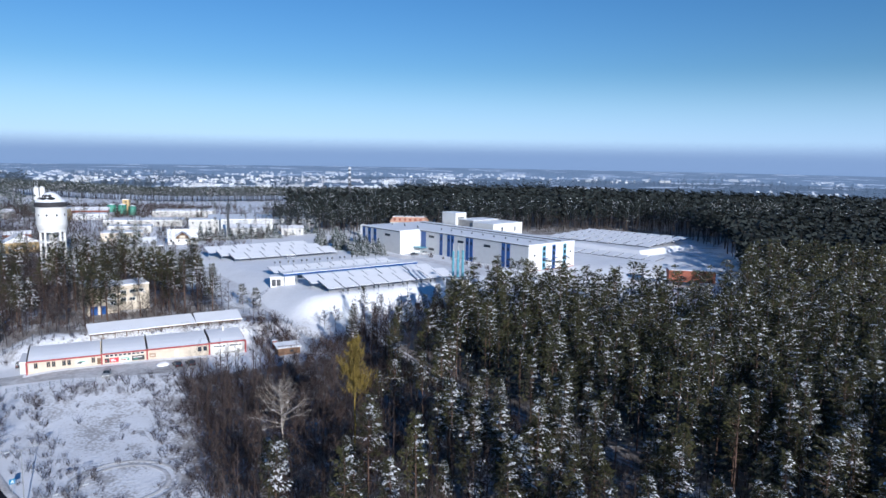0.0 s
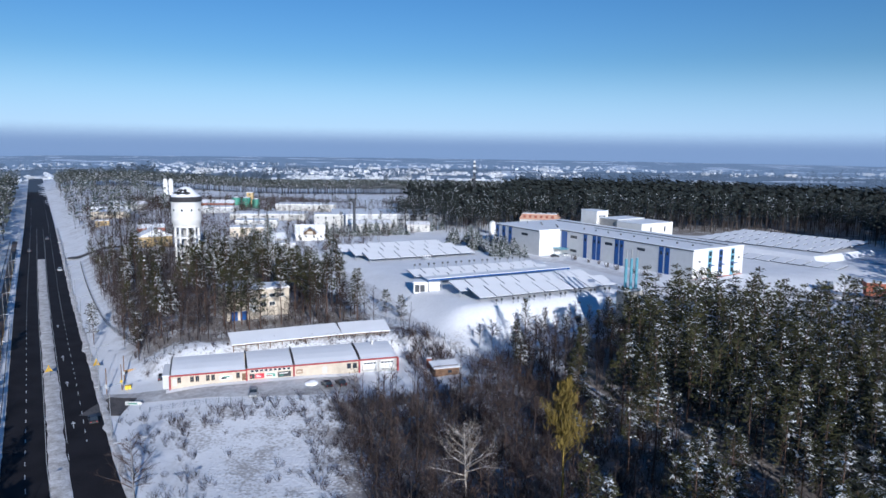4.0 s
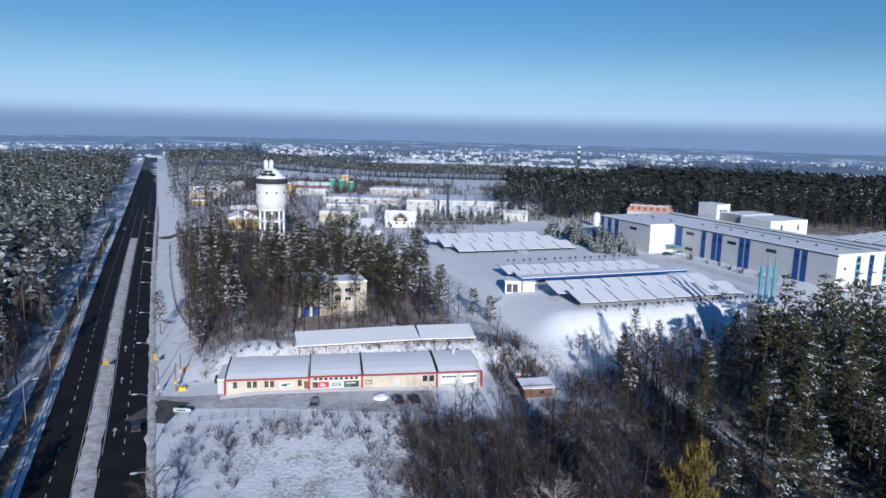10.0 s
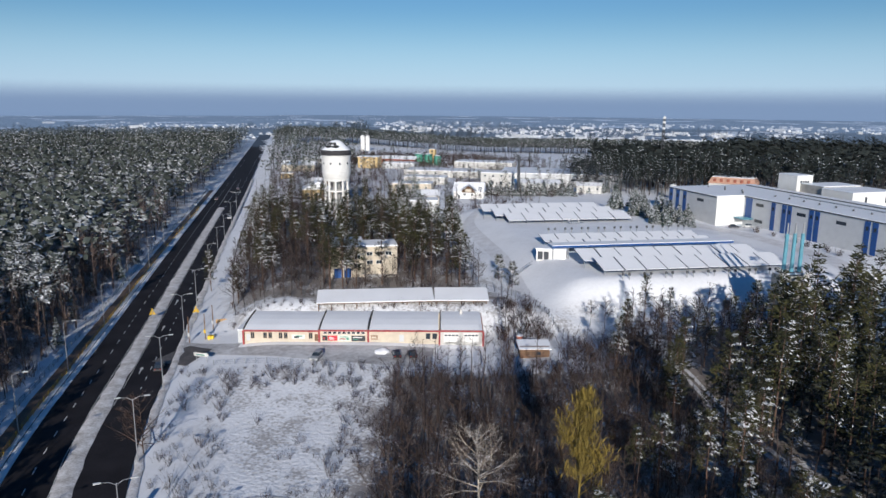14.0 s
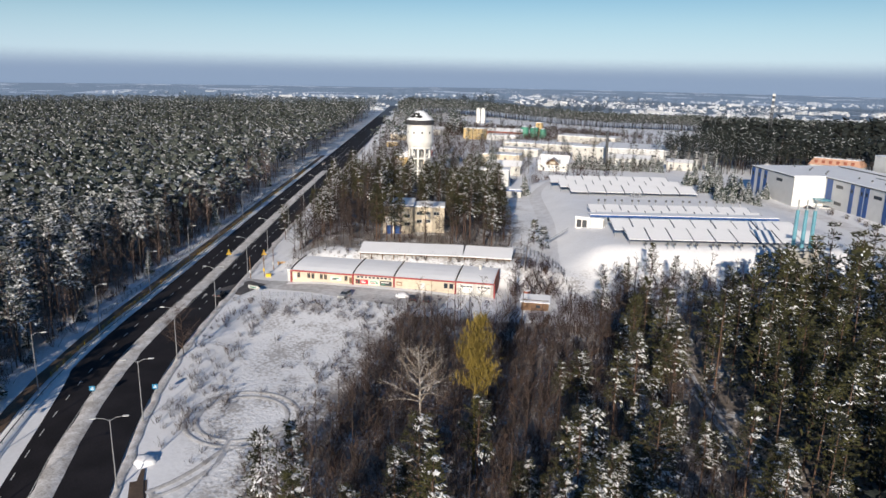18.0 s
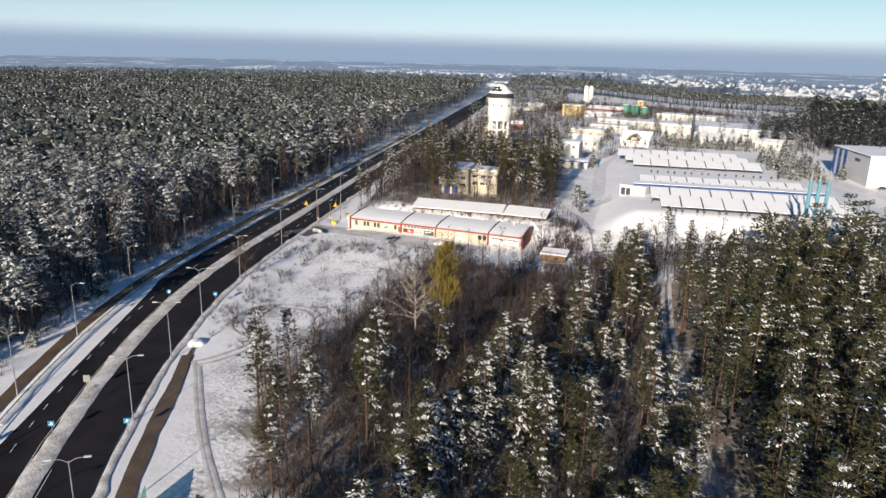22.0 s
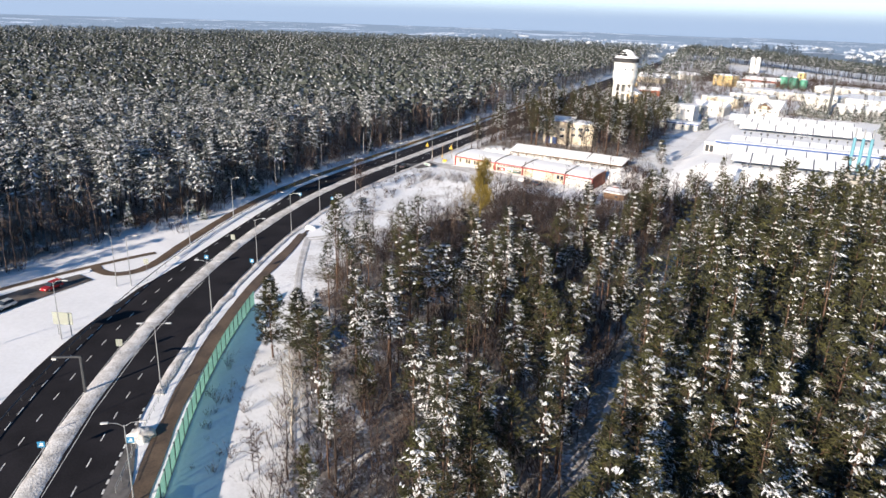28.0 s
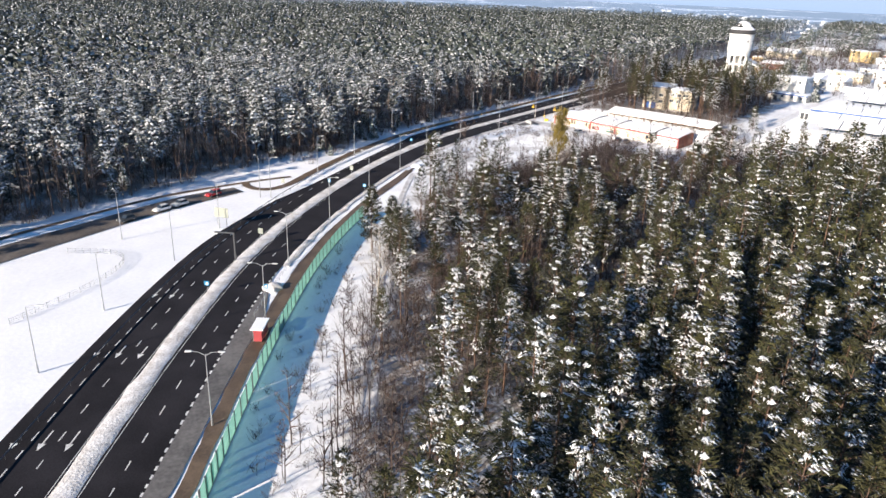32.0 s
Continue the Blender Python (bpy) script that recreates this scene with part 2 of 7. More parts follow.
def ground_material():
    """Snow with tufts of dry grass where it lies wild, browned under trees for litter and shade, and far off a
    patchwork of woods and fields.
    """
    m = mat("ground_snow", (0.88, 0.89, 0.92), 0.65, var=0.05, scale=0.10, bump=0.35, fine=12)
    n, l = m.node_tree.nodes, m.node_tree.links
    n["Bump"].inputs["Distance"].default_value = 0.28
    b = n["Principled BSDF"]
    src = b.inputs["Base Color"].links[0].from_socket
    ge = n.new("ShaderNodeNewGeometry")
    fields = []
    for sc, det in ((1.6, 6), (0.14, 4), (0.0042, 5), (0.03, 3)):
        t = n.new("ShaderNodeTexNoise")
        t.inputs["Scale"].default_value = sc
        t.inputs["Detail"].default_value = det
        l.new(ge.outputs["Position"], t.inputs["Vector"])
        fields.append(t.outputs["Fac"])

    def math_(op, a, c):
        k = n.new("ShaderNodeMath")
        k.operation = op
        for i, v in enumerate((a, c)):
            if hasattr(v, "links"):
                l.new(v, k.inputs[i])
            else:
                k.inputs[i].default_value = v
        return k.outputs[0]

    def ramp(v, lo, hi):
        k = n.new("ShaderNodeMapRange")
        k.inputs["From Min"].default_value = lo
        k.inputs["From Max"].default_value = hi
        l.new(v, k.inputs["Value"])
        return k.outputs[0]

    def mix(f, a, colour):
        k = n.new("ShaderNodeMix")
        k.data_type = "RGBA"
        l.new(f, k.inputs["Factor"])
        l.new(a, k.inputs["A"])
        k.inputs["B"].default_value = (*colour, 1)
        return k.outputs["Result"]

    wild = n.new("ShaderNodeAttribute")
    wild.attribute_name = "wild"
    far = n.new("ShaderNodeAttribute")
    far.attribute_name = "reach"
    grass = math_("ADD", math_("MULTIPLY", fields[0], 0.5), math_("MULTIPLY", fields[1], 0.5))
    # browner under trees: some litter, mostly tree shade put into the colour
    litter_shade = n.new("ShaderNodeAttribute")
    litter_shade.attribute_name = "litter_shade"
    grass = math_("ADD", grass, math_("MULTIPLY", litter_shade.outputs["Fac"], 0.075))
    g = math_("MULTIPLY", math_("MULTIPLY", ramp(grass, 0.49, 0.60), wild.outputs["Fac"]), math_("ADD", math_("MULTIPLY", litter_shade.outputs["Fac"], 0.18), 0.6))
    out = mix(g, src, (0.17, 0.14, 0.115))
    woods = math_("ADD", math_("MULTIPLY", fields[2], 0.72), math_("MULTIPLY", fields[3], 0.28))
    w = math_("MULTIPLY", ramp(woods, 0.41, 0.45), far.outputs["Fac"])
    out = mix(w, out, (0.035, 0.045, 0.05))
    l.new(math_("ADD", math_("MULTIPLY", wild.outputs["Fac"], 0.6), 0.1), n["Bump"].inputs["Strength"])
    l.new(out, b.inputs["Base Color"])
    return m


GROUND = ground_material()

# ---------------------------------------------------------------- small mesh tools
def part(name, bm, material, parent=None, label="", at=None):
    """Link a bmesh as one mesh object, under a thing or a part."""
    me = bpy.data.meshes.new(name)
    bm.to_mesh(me)
    bm.free()
    me.materials.append(material)
    ob = new(name, me)
    if parent is not None:
        ob.parent = parent
    if at is not None:
        ob.matrix_basis = at
    if label:
        ob["label"] = label
    return ob


def piece(name, me, parent, at):
    ob = new(name, me)
    ob.parent = parent
    ob.matrix_basis = at
    return ob


def raw(name, verts, faces, material, smooth=False):
    me = bpy.data.meshes.new(name)
    me.from_pydata(verts, [], faces)
    me.materials.append(material)
    if smooth:
        me.shade_smooth()
    return me


def box(bm, x0, x1, y0, y1, z0, z1, bevel=0.0):
    g = bmesh.ops.create_cube(bm, size=1.0)
    vs = g["verts"]
    for v in vs:
        v.co = Vector((x0 + (v.co.x + 0.5) * (x1 - x0), y0 + (v.co.y + 0.5) * (y1 - y0), z0 + (v.co.z + 0.5) * (z1 - z0)))
    if bevel:
        es = list({e for v in vs for e in v.link_edges})
        bmesh.ops.bevel(bm, geom=es, offset=bevel, segments=1, affect="EDGES", profile=0.5)
    return bm


def boxed(*a, bevel=0.0):
    return box(bmesh.new(), *a, bevel=bevel)


def tube(bm, p0, p1, r0, r1=None, seg=8, caps=True):
    """A tapered round bar between two places."""
    p0, p1 = Vector(p0), Vector(p1)
    d = p1 - p0
    r1 = r0 if r1 is None else r1
    m = Matrix.Translation((p0 + p1) / 2) @ d.to_track_quat("Z", "Y").to_matrix().to_4x4()
    bmesh.ops.create_cone(bm, cap_ends=caps, segments=seg, radius1=r0, radius2=max(r1, 1e-4), depth=d.length, matrix=m)
    return bm


def prism(bm, outline, z0, z1):
    """An upright prism over an outline in plan (counter-clockwise)."""
    lo = [bm.verts.new((x, y, z0)) for x, y in outline]
    hi = [bm.verts.new((x, y, z1)) for x, y in outline]
    bm.faces.new(hi)
    bm.faces.new(lo[::-1])
    k = len(outline)
    for i in range(k):
        j = (i + 1) % k
        bm.faces.new((lo[i], lo[j], hi[j], hi[i]))
    return bm


def lathe(bm, profile, seg=24):
    """Turn (radius, height) pairs about z."""
    rings = []
    for r, z in profile:
        rings.append([bm.verts.new((r * math.cos(2 * math.pi * i / seg), r * math.sin(2 * math.pi * i / seg), z)) for i in range(seg)])
    for a, b in zip(rings, rings[1:]):
        for i in range(seg):
            j = (i + 1) % seg
            bm.faces.new((a[i], a[j], b[j], b[i]))
    bm.faces.new(rings[0][::-1])
    bm.faces.new(rings[-1])
    return bm


def thing(name, at, label, category, group="", kind=""):
    ob = new(name)
    ob.matrix_basis = at
    return tagged(ob, label, category, group, kind)


def turn_of(ux, uy):
    return math.degrees(math.atan2(uy, ux))

# ---------------------------------------------------------------- the lie of the land
def sstep(a, b, x):
    t = np.clip((np.asarray(x, float) - a) / (b - a), 0, 1)
    return t * t * (3 - 2 * t)


ROAD_KEYS = [(150, 6), (83, 24), (45, 35), (-0.8, 51.8), (-41.7, 75.8), (-66.9, 95.4), (-93.5, 120.2), (-122.6, 156.6), (-150, 191), (-210, 266.5),
             (-344, 437.5), (-487, 619), (-640, 813), (-800, 1016)]


def spline(keys, step):
    """Points at even steps along a smooth line through the keys."""
    p = np.array([keys[0]] + list(keys) + [keys[-1]], float)
    p[0] = 2 * p[1] - p[2]
    p[-1] = 2 * p[-2] - p[-3]
    out = []
    for i in range(1, len(p) - 2):
        n = max(2, int(np.linalg.norm(p[i + 1] - p[i]) / 2))
        for k in range(n):
            t = k / n
            a, b, c, d = p[i - 1:i + 3]
            out.append(0.5 * (2 * b + (c - a) * t + (2 * a - 5 * b + 4 * c - d) * t * t + (3 * b - a - 3 * c + d) * t ** 3))
    out.append(p[-2])
    out = np.array(out)
    s = np.concatenate([[0], np.cumsum(np.linalg.norm(np.diff(out, axis=0), axis=1))])
    q = np.arange(0, s[-1], step)
    for c in (0, 1):
        o = np.pad(out[:, c], 12, mode="reflect", reflect_type="odd")
        out[:, c] = np.convolve(o, np.ones(25) / 25, "valid")
    return np.stack([np.interp(q, s, out[:, 0]), np.interp(q, s, out[:, 1])], 1)


ROAD = spline(ROAD_KEYS, 3.0)
ROAD_T = np.gradient(ROAD, axis=0)
ROAD_T /= np.linalg.norm(ROAD_T, axis=1)[:, None]
ROAD_N = np.stack([ROAD_T[:, 1], -ROAD_T[:, 0]], 1)     # towards the right of one who drives away
ROAD_S = np.arange(len(ROAD)) * 3.0


def road_z(x):
    return -2.4 * sstep(-115, 0, x)


def road_at(s, off):
    x = np.interp(s, ROAD_S, ROAD[:, 0]) + off * np.interp(s, ROAD_S, ROAD_N[:, 0])
    y = np.interp(s, ROAD_S, ROAD[:, 1]) + off * np.interp(s, ROAD_S, ROAD_N[:, 1])
    return x, y


def road_off(x, y):
    """Signed distance from the road's middle, and the way along it."""
    x, y = np.atleast_1d(np.asarray(x, float)), np.atleast_1d(np.asarray(y, float))
    off, s = np.empty(len(x)), np.empty(len(x))
    for i in range(0, len(x), 4000):
        dx, dy = x[i:i + 4000, None] - ROAD[None, :, 0], y[i:i + 4000, None] - ROAD[None, :, 1]
        k = np.argmin(dx * dx + dy * dy, axis=1)
        r = np.arange(len(k))
        off[i:i + 4000] = dx[r, k] * ROAD_N[k, 0] + dy[r, k] * ROAD_N[k, 1]
        far = np.sqrt((dx * dx + dy * dy)[r, k])
        off[i:i + 4000] = np.where(np.abs(off[i:i + 4000]) < far - 4, np.sign(off[i:i + 4000] + 1e-9) * far, off[i:i + 4000])
        s[i:i + 4000] = ROAD_S[k]
    return off, s


SHOP0, SHOP_U, SHOP_V = (-107.6, 176.8), (0.898, 0.440), (-0.440, 0.898)
PV0, PV_A, PV_B = (-42.0, 242.0), (0.81, 0.586), (-0.586, 0.81)


def local(o, u, v, x, y):
    return (x - o[0]) * u[0] + (y - o[1]) * u[1], (x - o[0]) * v[0] + (y - o[1]) * v[1]


def plan(o, u, v, a, b):
    return o[0] + u[0] * a + v[0] * b, o[1] + u[1] * a + v[1] * b


def ground_z(x, y):
    x, y = np.asarray(x, float), np.asarray(y, float)
    shape = x.shape
    x, y = x.ravel(), y.ravel()
    off, s = road_off(x, y)
    z = road_z(x) * (1 - sstep(30, 120, off)) + 0.0
    a, b = local(SHOP0, SHOP_U, SHOP_V, x, y)
    # the shop's yard, and the terrace behind it
    right = sstep(12, 34, off)
    z = z + right * (1.9 * sstep(-45, -8, b) + 4.4 * sstep(11.0, 17.2, b + 0.12 * np.maximum(a - 45, 0)) * (1 - sstep(55, 95, a) * (1 - sstep(20, 70, b))))
    # the covered reservoirs stand on a raised bank
    pa, pb = local(PV0, PV_A, PV_B, x, y)
    m = sstep(-17, -3, pa) * (1 - sstep(66, 84, pa)) * sstep(-14, -1, pb) * (1 - sstep(128, 142, pb))
    z = z * (1 - m) + 10.4 * m
    z = z + 0.35 * np.sin(x * 0.11 + 1.3) * np.sin(y * 0.09) * sstep(25, 60, np.abs(off)) * (1 - m)
    r = np.hypot(x + 30, y - 150)
    z = z - np.maximum(44.0 * sstep(900, 1900, r), 24.0 * sstep(430, 1200, r) * sstep(60, 300, off)) + 12 * sstep(2600, 4700, r)
    corridor = 1 - sstep(13, 20, np.abs(off))
    z = np.where(r < 1000, z * (1 - corridor) + (road_z(x) - 0.12) * corridor, z)
    return z.reshape(shape)


def warp(u, near, far, power=5):
    return np.sign(u) * (near * np.abs(u) + far * np.abs(u) ** power)


gu = np.linspace(-1, 1, 281)
gx = -20 + warp(gu, 480, 4250)
gy = 170 + warp(gu, 480, 4250)
XX, YY = np.meshgrid(gx, gy)
ZZ = ground_z(XX, YY)
off0, s0_ = road_off(XX.ravel(), YY.ravel())
ZZ = ZZ - (0.9 * (1 - sstep(11, 27, np.abs(off0))) * sstep(290, 400, np.hypot(XX.ravel(), YY.ravel() - 60))).reshape(ZZ.shape)
gv = np.stack([XX.ravel(), YY.ravel(), ZZ.ravel()], 1)


def sheet_z(x, y):
    """The height of the ground sheet itself, between its corners."""
    i = np.clip(np.searchsorted(gx, x) - 1, 0, len(gx) - 2)
    j = np.clip(np.searchsorted(gy, y) - 1, 0, len(gy) - 2)
    u, v = (x - gx[i]) / (gx[i + 1] - gx[i]), (y - gy[j]) / (gy[j + 1] - gy[j])
    return (ZZ[j, i] * (1 - u) + ZZ[j, i + 1] * u) * (1 - v) + (ZZ[j + 1, i] * (1 - u) + ZZ[j + 1, i + 1] * u) * v


k = len(gx)
idx = (np.arange(k - 1)[:, None] * k + np.arange(k - 1)[None, :]).ravel()
gf = np.stack([idx, idx + 1, idx + k + 1, idx + k], 1)
off_, s_ = road_off(XX.ravel(), YY.ravel())
ha, hb = local(SHOP0, SHOP_U, SHOP_V, XX.ravel(), YY.ravel())
qa, qb = local(PV0, PV_A, PV_B, XX.ravel(), YY.ravel())
gx_, gy_ = XX.ravel(), YY.ravel()
plant = sstep(-24, -16, qa) * (1 - sstep(210, 230, qa)) * sstep(-13, -6, qb)
wild = sstep(15, 24, np.abs(off_)) * (1 - plant) * (1 - sstep(-18, -13, hb) * (1 - sstep(11, 14, hb)) * (1 - sstep(62, 75, ha)) * sstep(-20, -12, ha))
wild = wild * (1 - (off_ < -14) * (gx_ > -80) * (gy_ < 95) * sstep(-12, -4, (gx_ + 10) * 0.794 + (gy_ + 7) * 0.608))
wild = wild * (1 - 0.85 * (off_ > 0) * (off_ < 34) * (s_ < 185))
reach = sstep(1150, 1500, np.hypot(XX.ravel() + 30, YY.ravel() - 150))
me = raw("ground", gv.tolist(), gf.tolist(), GROUND, True)
gxx, gyy = XX.ravel(), YY.ravel()
# woodland floor mask: litter, and the shade of the trees painted in
litter_shade = np.maximum((off_ < -19) * 1.0, (off_ > 28) * sstep(-4, 4, gxx + 40 + 0.45 * (gyy - 110)) * (hb < -17) * 1.0)
litter_shade = np.maximum(litter_shade, (off_ > 19) * (hb > 22) * (qa < -28) * (gyy < 345) * 1.0) * (1 - plant)
right_wood = (gxx > -14) * (gyy < 470) * (off_ > 36) * sstep(1.5, 4, ((gxx - 90) * 0.759 + (gyy - 70) * 0.651)) * (1 - plant) * (gyy < 240 + 0.0 * gxx)
litter_shade = np.maximum(litter_shade * 1.6, right_wood * 1.9)
litter_shade = np.maximum(litter_shade, np.maximum((gxx > 330) * 1.0, ((gxx > -60) & (gyy > 480)) * 1.0) * 1.6)
for nm, values in (("litter_shade", litter_shade), ("wild", wild * (1 - reach)), ("reach", reach)):
    me.attributes.new(nm, "FLOAT", "POINT").data.foreach_set("value", np.ascontiguousarray(values, np.float32))
tagged(new("ground", me), "snow-covered rolling ground with low dry grass", "ground", kind="structure")


# ---------------------------------------------------------------- road
def strip(name, s0, s1, o0, o1, lift, material, label="", step=3.0, parent=None, thick=0.0, kind="structure", category="road", wob=0.0):
    """A band along the road between two distances from its middle (numbers or functions of the way)."""
    ss = np.arange(s0, s1 + 0.01, step)
    f0 = o0 if callable(o0) else (lambda q: np.full_like(q, o0))
    f1 = o1 if callable(o1) else (lambda q: np.full_like(q, o1))
    rng = np.random.default_rng(int(s0 * 7 + s1 + lift * 1000))
    w0, w1 = rng.normal(0, wob, len(ss)), rng.normal(0, wob, len(ss))
    ax, ay = road_at(ss, f0(ss) + w0)
    bx, by = road_at(ss, f1(ss) + w1)
    mid_x, mid_y = (ax + bx) / 2, (ay + by) / 2
    z = road_z((ax + bx) / 2) + lift
    n = len(ss)
    if thick:
        v = [(ax[i], ay[i], z[i] - thick) for i in range(n)] + [(0.85 * ax[i] + 0.15 * bx[i], 0.85 * ay[i] + 0.15 * by[i], z[i]) for i in range(n)] \
            + [(mid_x[i], mid_y[i], z[i] + thick * 0.25) for i in range(n)] \
            + [(0.15 * ax[i] + 0.85 * bx[i], 0.15 * ay[i] + 0.85 * by[i], z[i]) for i in range(n)] + [(bx[i], by[i], z[i] - thick) for i in range(n)]
        rows_ = 5
    else:
        v = [(ax[i], ay[i], z[i]) for i in range(n)] + [(bx[i], by[i], z[i]) for i in range(n)]
        rows_ = 2
    f = [(r * n + i, (r + 1) * n + i, (r + 1) * n + i + 1, r * n + i + 1) for r in range(rows_ - 1) for i in range(n - 1)]
    me = raw(name, v, f, material, bool(thick))
    ob = new(name, me)
    if parent is not None:
        ob.parent = parent
    else:
        tagged(ob, label, category, kind=kind)
    return ob


S_END = float(ROAD_S[-1]) - 3
MED_END = 560.0
left_edge = lambda q: -9.2 - 3.4 * (1 - sstep(150, 205, q))
right_edge = lambda q: 9.1 + 3.2 * sstep(55, 75, q) * (1 - sstep(118, 140, q))
road = strip("road", 0, S_END, left_edge, 9.1, 0.0, ASPHALT, "wet black dual carriageway cleared of snow")
strip("bus_bay", 48, 145, 9.1, right_edge, 0.004, mat("worn_asphalt", (0.16, 0.15, 0.145), 0.7, var=0.25, scale=0.2, bump=0.2), "grey slushy bus bay beside the carriageway")
strip("median", 0, MED_END, -1.55, 1.55, 0.17, SNOW_DIRTY, "raised median strip heaped with ploughed grey snow", thick=0.15, category="median", wob=0.10)
strip("verge_ridge", 145, 700, 9.0, 10.6, 0.10, SNOW_DIRTY, "ridge of ploughed dirty snow along the carriageway", thick=0.12, category="snow ridge", wob=0.22)
strip("verge_ridge_left", 205, 700, -11.5, -9.3, 0.16, SNOW, "ridge of ploughed snow between carriageway and path", thick=0.2, category="snow ridge", wob=0.12)
strip("path_right", 60, 236, lambda q: 12.2 + 0.6 * (1 - sstep(60, 140, q)), lambda q: 14.8 - 2.0 * sstep(215, 236, q), 0.03, WET_PATH, "wet brown footpath cleared of snow", category="footpath", wob=0.1)
strip("path_left", 203, 640, -14.2, -11.7, 0.03, WET_PATH, "wet brown footpath along the far side of the road", category="footpath", wob=0.1)


def dashes(name, off, s0, s1, length, gap, width, parent=None):
    """Painted strokes along the road, each with its own edges."""
    v, f = [], []
    s = s0
    while s < s1:
        o = off(s) if callable(off) else off
        c = [road_at(q, p) for q, p in ((s, o - width / 2), (s, o + width / 2), (s + length, o + width / 2), (s + length, o - width / 2))]
        k = len(v)
        v += [(float(x), float(y), float(road_z(x)) + 0.012) for x, y in c]
        f.append((k, k + 1, k + 2, k + 3))
        s += length + gap
    ob = new(name, raw(name, v, f, PAINT))
    ob.parent = road
    ob["label"] = "white painted lane marking"
    ob["kind"] = "stuff"


dashes("lane_marking", 5.35, 0, 900, 2.0, 4.0, 0.16)
dashes("lane_marking", -5.35, 0, 900, 2.0, 4.0, 0.16)
dashes("lane_marking", lambda s: -8.8, 0, 190, 2.0, 2.0, 0.18)
dashes("lane_marking", 8.95, 48, 142, 1.0, 1.0, 0.3)
dashes("edge_line", 1.85, 0, 700, 20.0, 0.0, 0.10)
dashes("edge_line", -1.85, 0, 700, 20.0, 0.0, 0.10)


def arrow(s, off, back=False):
    """A painted lane arrow."""
    d = -1 if back else 1
    pts = [(-2.2, -0.1), (-2.2, 0.1), (0.6, 0.1), (0.6, 0.5), (2.2, 0.0), (0.6, -0.5), (0.6, -0.1)]
    v = []
    for a, b in pts:
        x, y = road_at(s + a * d, off + b)
        v.append((float(x), float(y), float(road_z(x)) + 0.014))
    ob = new("arrow", raw("arrow", v, [tuple(range(len(v)))], PAINT))
    ob.parent = road


for s, o in ((62, -3.6), (62, -7.1), (62, -10.6), (84, -3.6), (84, -7.1), (84, -10.6), (106, -3.6), (106, -7.1), (106, -10.6), (128, -7.1), (128, -10.4)):
    arrow(s, o, True)
for s, o in ((222, 3.4), (262, 3.4), (318, 3.4), (345, 3.4), (372, 3.4), (408, 3.4)):
    arrow(s, o)


# ---------------------------------------------------------------- slip road, yard and tracks
def ribbon(name, keys, width, lift, material, label, category, step=3.0, thick=0.0, tight=False, kind="structure"):
    """A band of even width along a smooth line on the ground (tight: as its keys run); width may be a pair (start, end)."""
    p = np.array(keys, float) if tight else spline(keys, step)
    t = np.gradient(p, axis=0)
    t /= np.linalg.norm(t, axis=1)[:, None]
    nn = np.stack([t[:, 1], -t[:, 0]], 1)
    w0, w1 = width if isinstance(width, tuple) else (width, width)
    w = np.linspace(w0, w1, len(p))[:, None] / 2
    offs = (-1, -0.4, 0.4, 1) if thick else (-1, 0, 1)
    cols = []
    for o in offs:
        q = p + nn * w * o
        z = np.maximum(ground_z(q[:, 0], q[:, 1]), sheet_z(q[:, 0], q[:, 1])) + lift + (thick if thick and abs(o) < 0.9 else 0)
        cols.append(np.column_stack([q, z]))
    n = len(p)
    v = np.concatenate(cols).tolist()
    f = [(r * n + i, (r + 1) * n + i, (r + 1) * n + i + 1, r * n + i + 1) for r in range(len(offs) - 1) for i in range(n - 1)]
    return tagged(new(name, raw(name, v, f, material, True)), label, category, kind=kind)


SLUSH = mat("brown_slush", (0.15, 0.13, 0.115), 0.6, col2=(0.05, 0.044, 0.04), scale=0.25, bump=0.3)
PACKED = mat("packed_snow", (0.80, 0.80, 0.82), 0.55, col2=(0.62, 0.61, 0.62), scale=0.3, bump=0.4, fine=8)
# greyed so the ruts show: shading of their relief put into the colour
TRACK = mat("rutted_snow", (0.66, 0.66, 0.68), 0.6, col2=(0.40, 0.385, 0.375), scale=0.4, bump=0.6, fine=6)
ribbon("slip_road", [(18, -26), (-2, -2), (-24, 20), (-36, 36), (-43, 49)], (10.5, 6.5), 0.16, SLUSH, "slushy brown slip road with parked cars", "road")
ribbon("slip_kerb", [(12, -30), (-8, -5), (-30, 17), (-42, 38), (-45.5, 50)], 1.1, 0.1, SNOW, "ridge of ploughed snow round the slip road", "snow ridge", thick=0.35)
ribbon("slip_verge", [(14, -33), (-11, -6), (-33, 17), (-46, 40), (-49, 54), (-53, 66)], 1.6, 0.05, WET_PATH, "narrow wet kerb along the slip road", "kerb")
ribbon("path_link", [(-49, 65.6), (-47.5, 64.5), (-44.8, 62.2), (-42.4, 59.6), (-41.3, 57), (-41.3, 54.8), (-42.5, 52.6), (-45, 51), (-48.5, 50.4)], 2.3, 0.10, WET_PATH, "wet brown footpath bending round to the slip road", "footpath", tight=True)
ribbon("yard", [(-124, 171.5), (-112, 171), (-100, 174.5), (-80, 182.5), (-62, 190)], (5.0, 12.0), 0.10, YARD, "snow-packed asphalt yard in front of the shops", "yard")
ribbon("driveway", [(-116, 162), (-119, 168), (-117, 173)], (9.0, 7.0), 0.13, SLUSH, "slushy driveway between yard and road", "driveway", step=1.5)
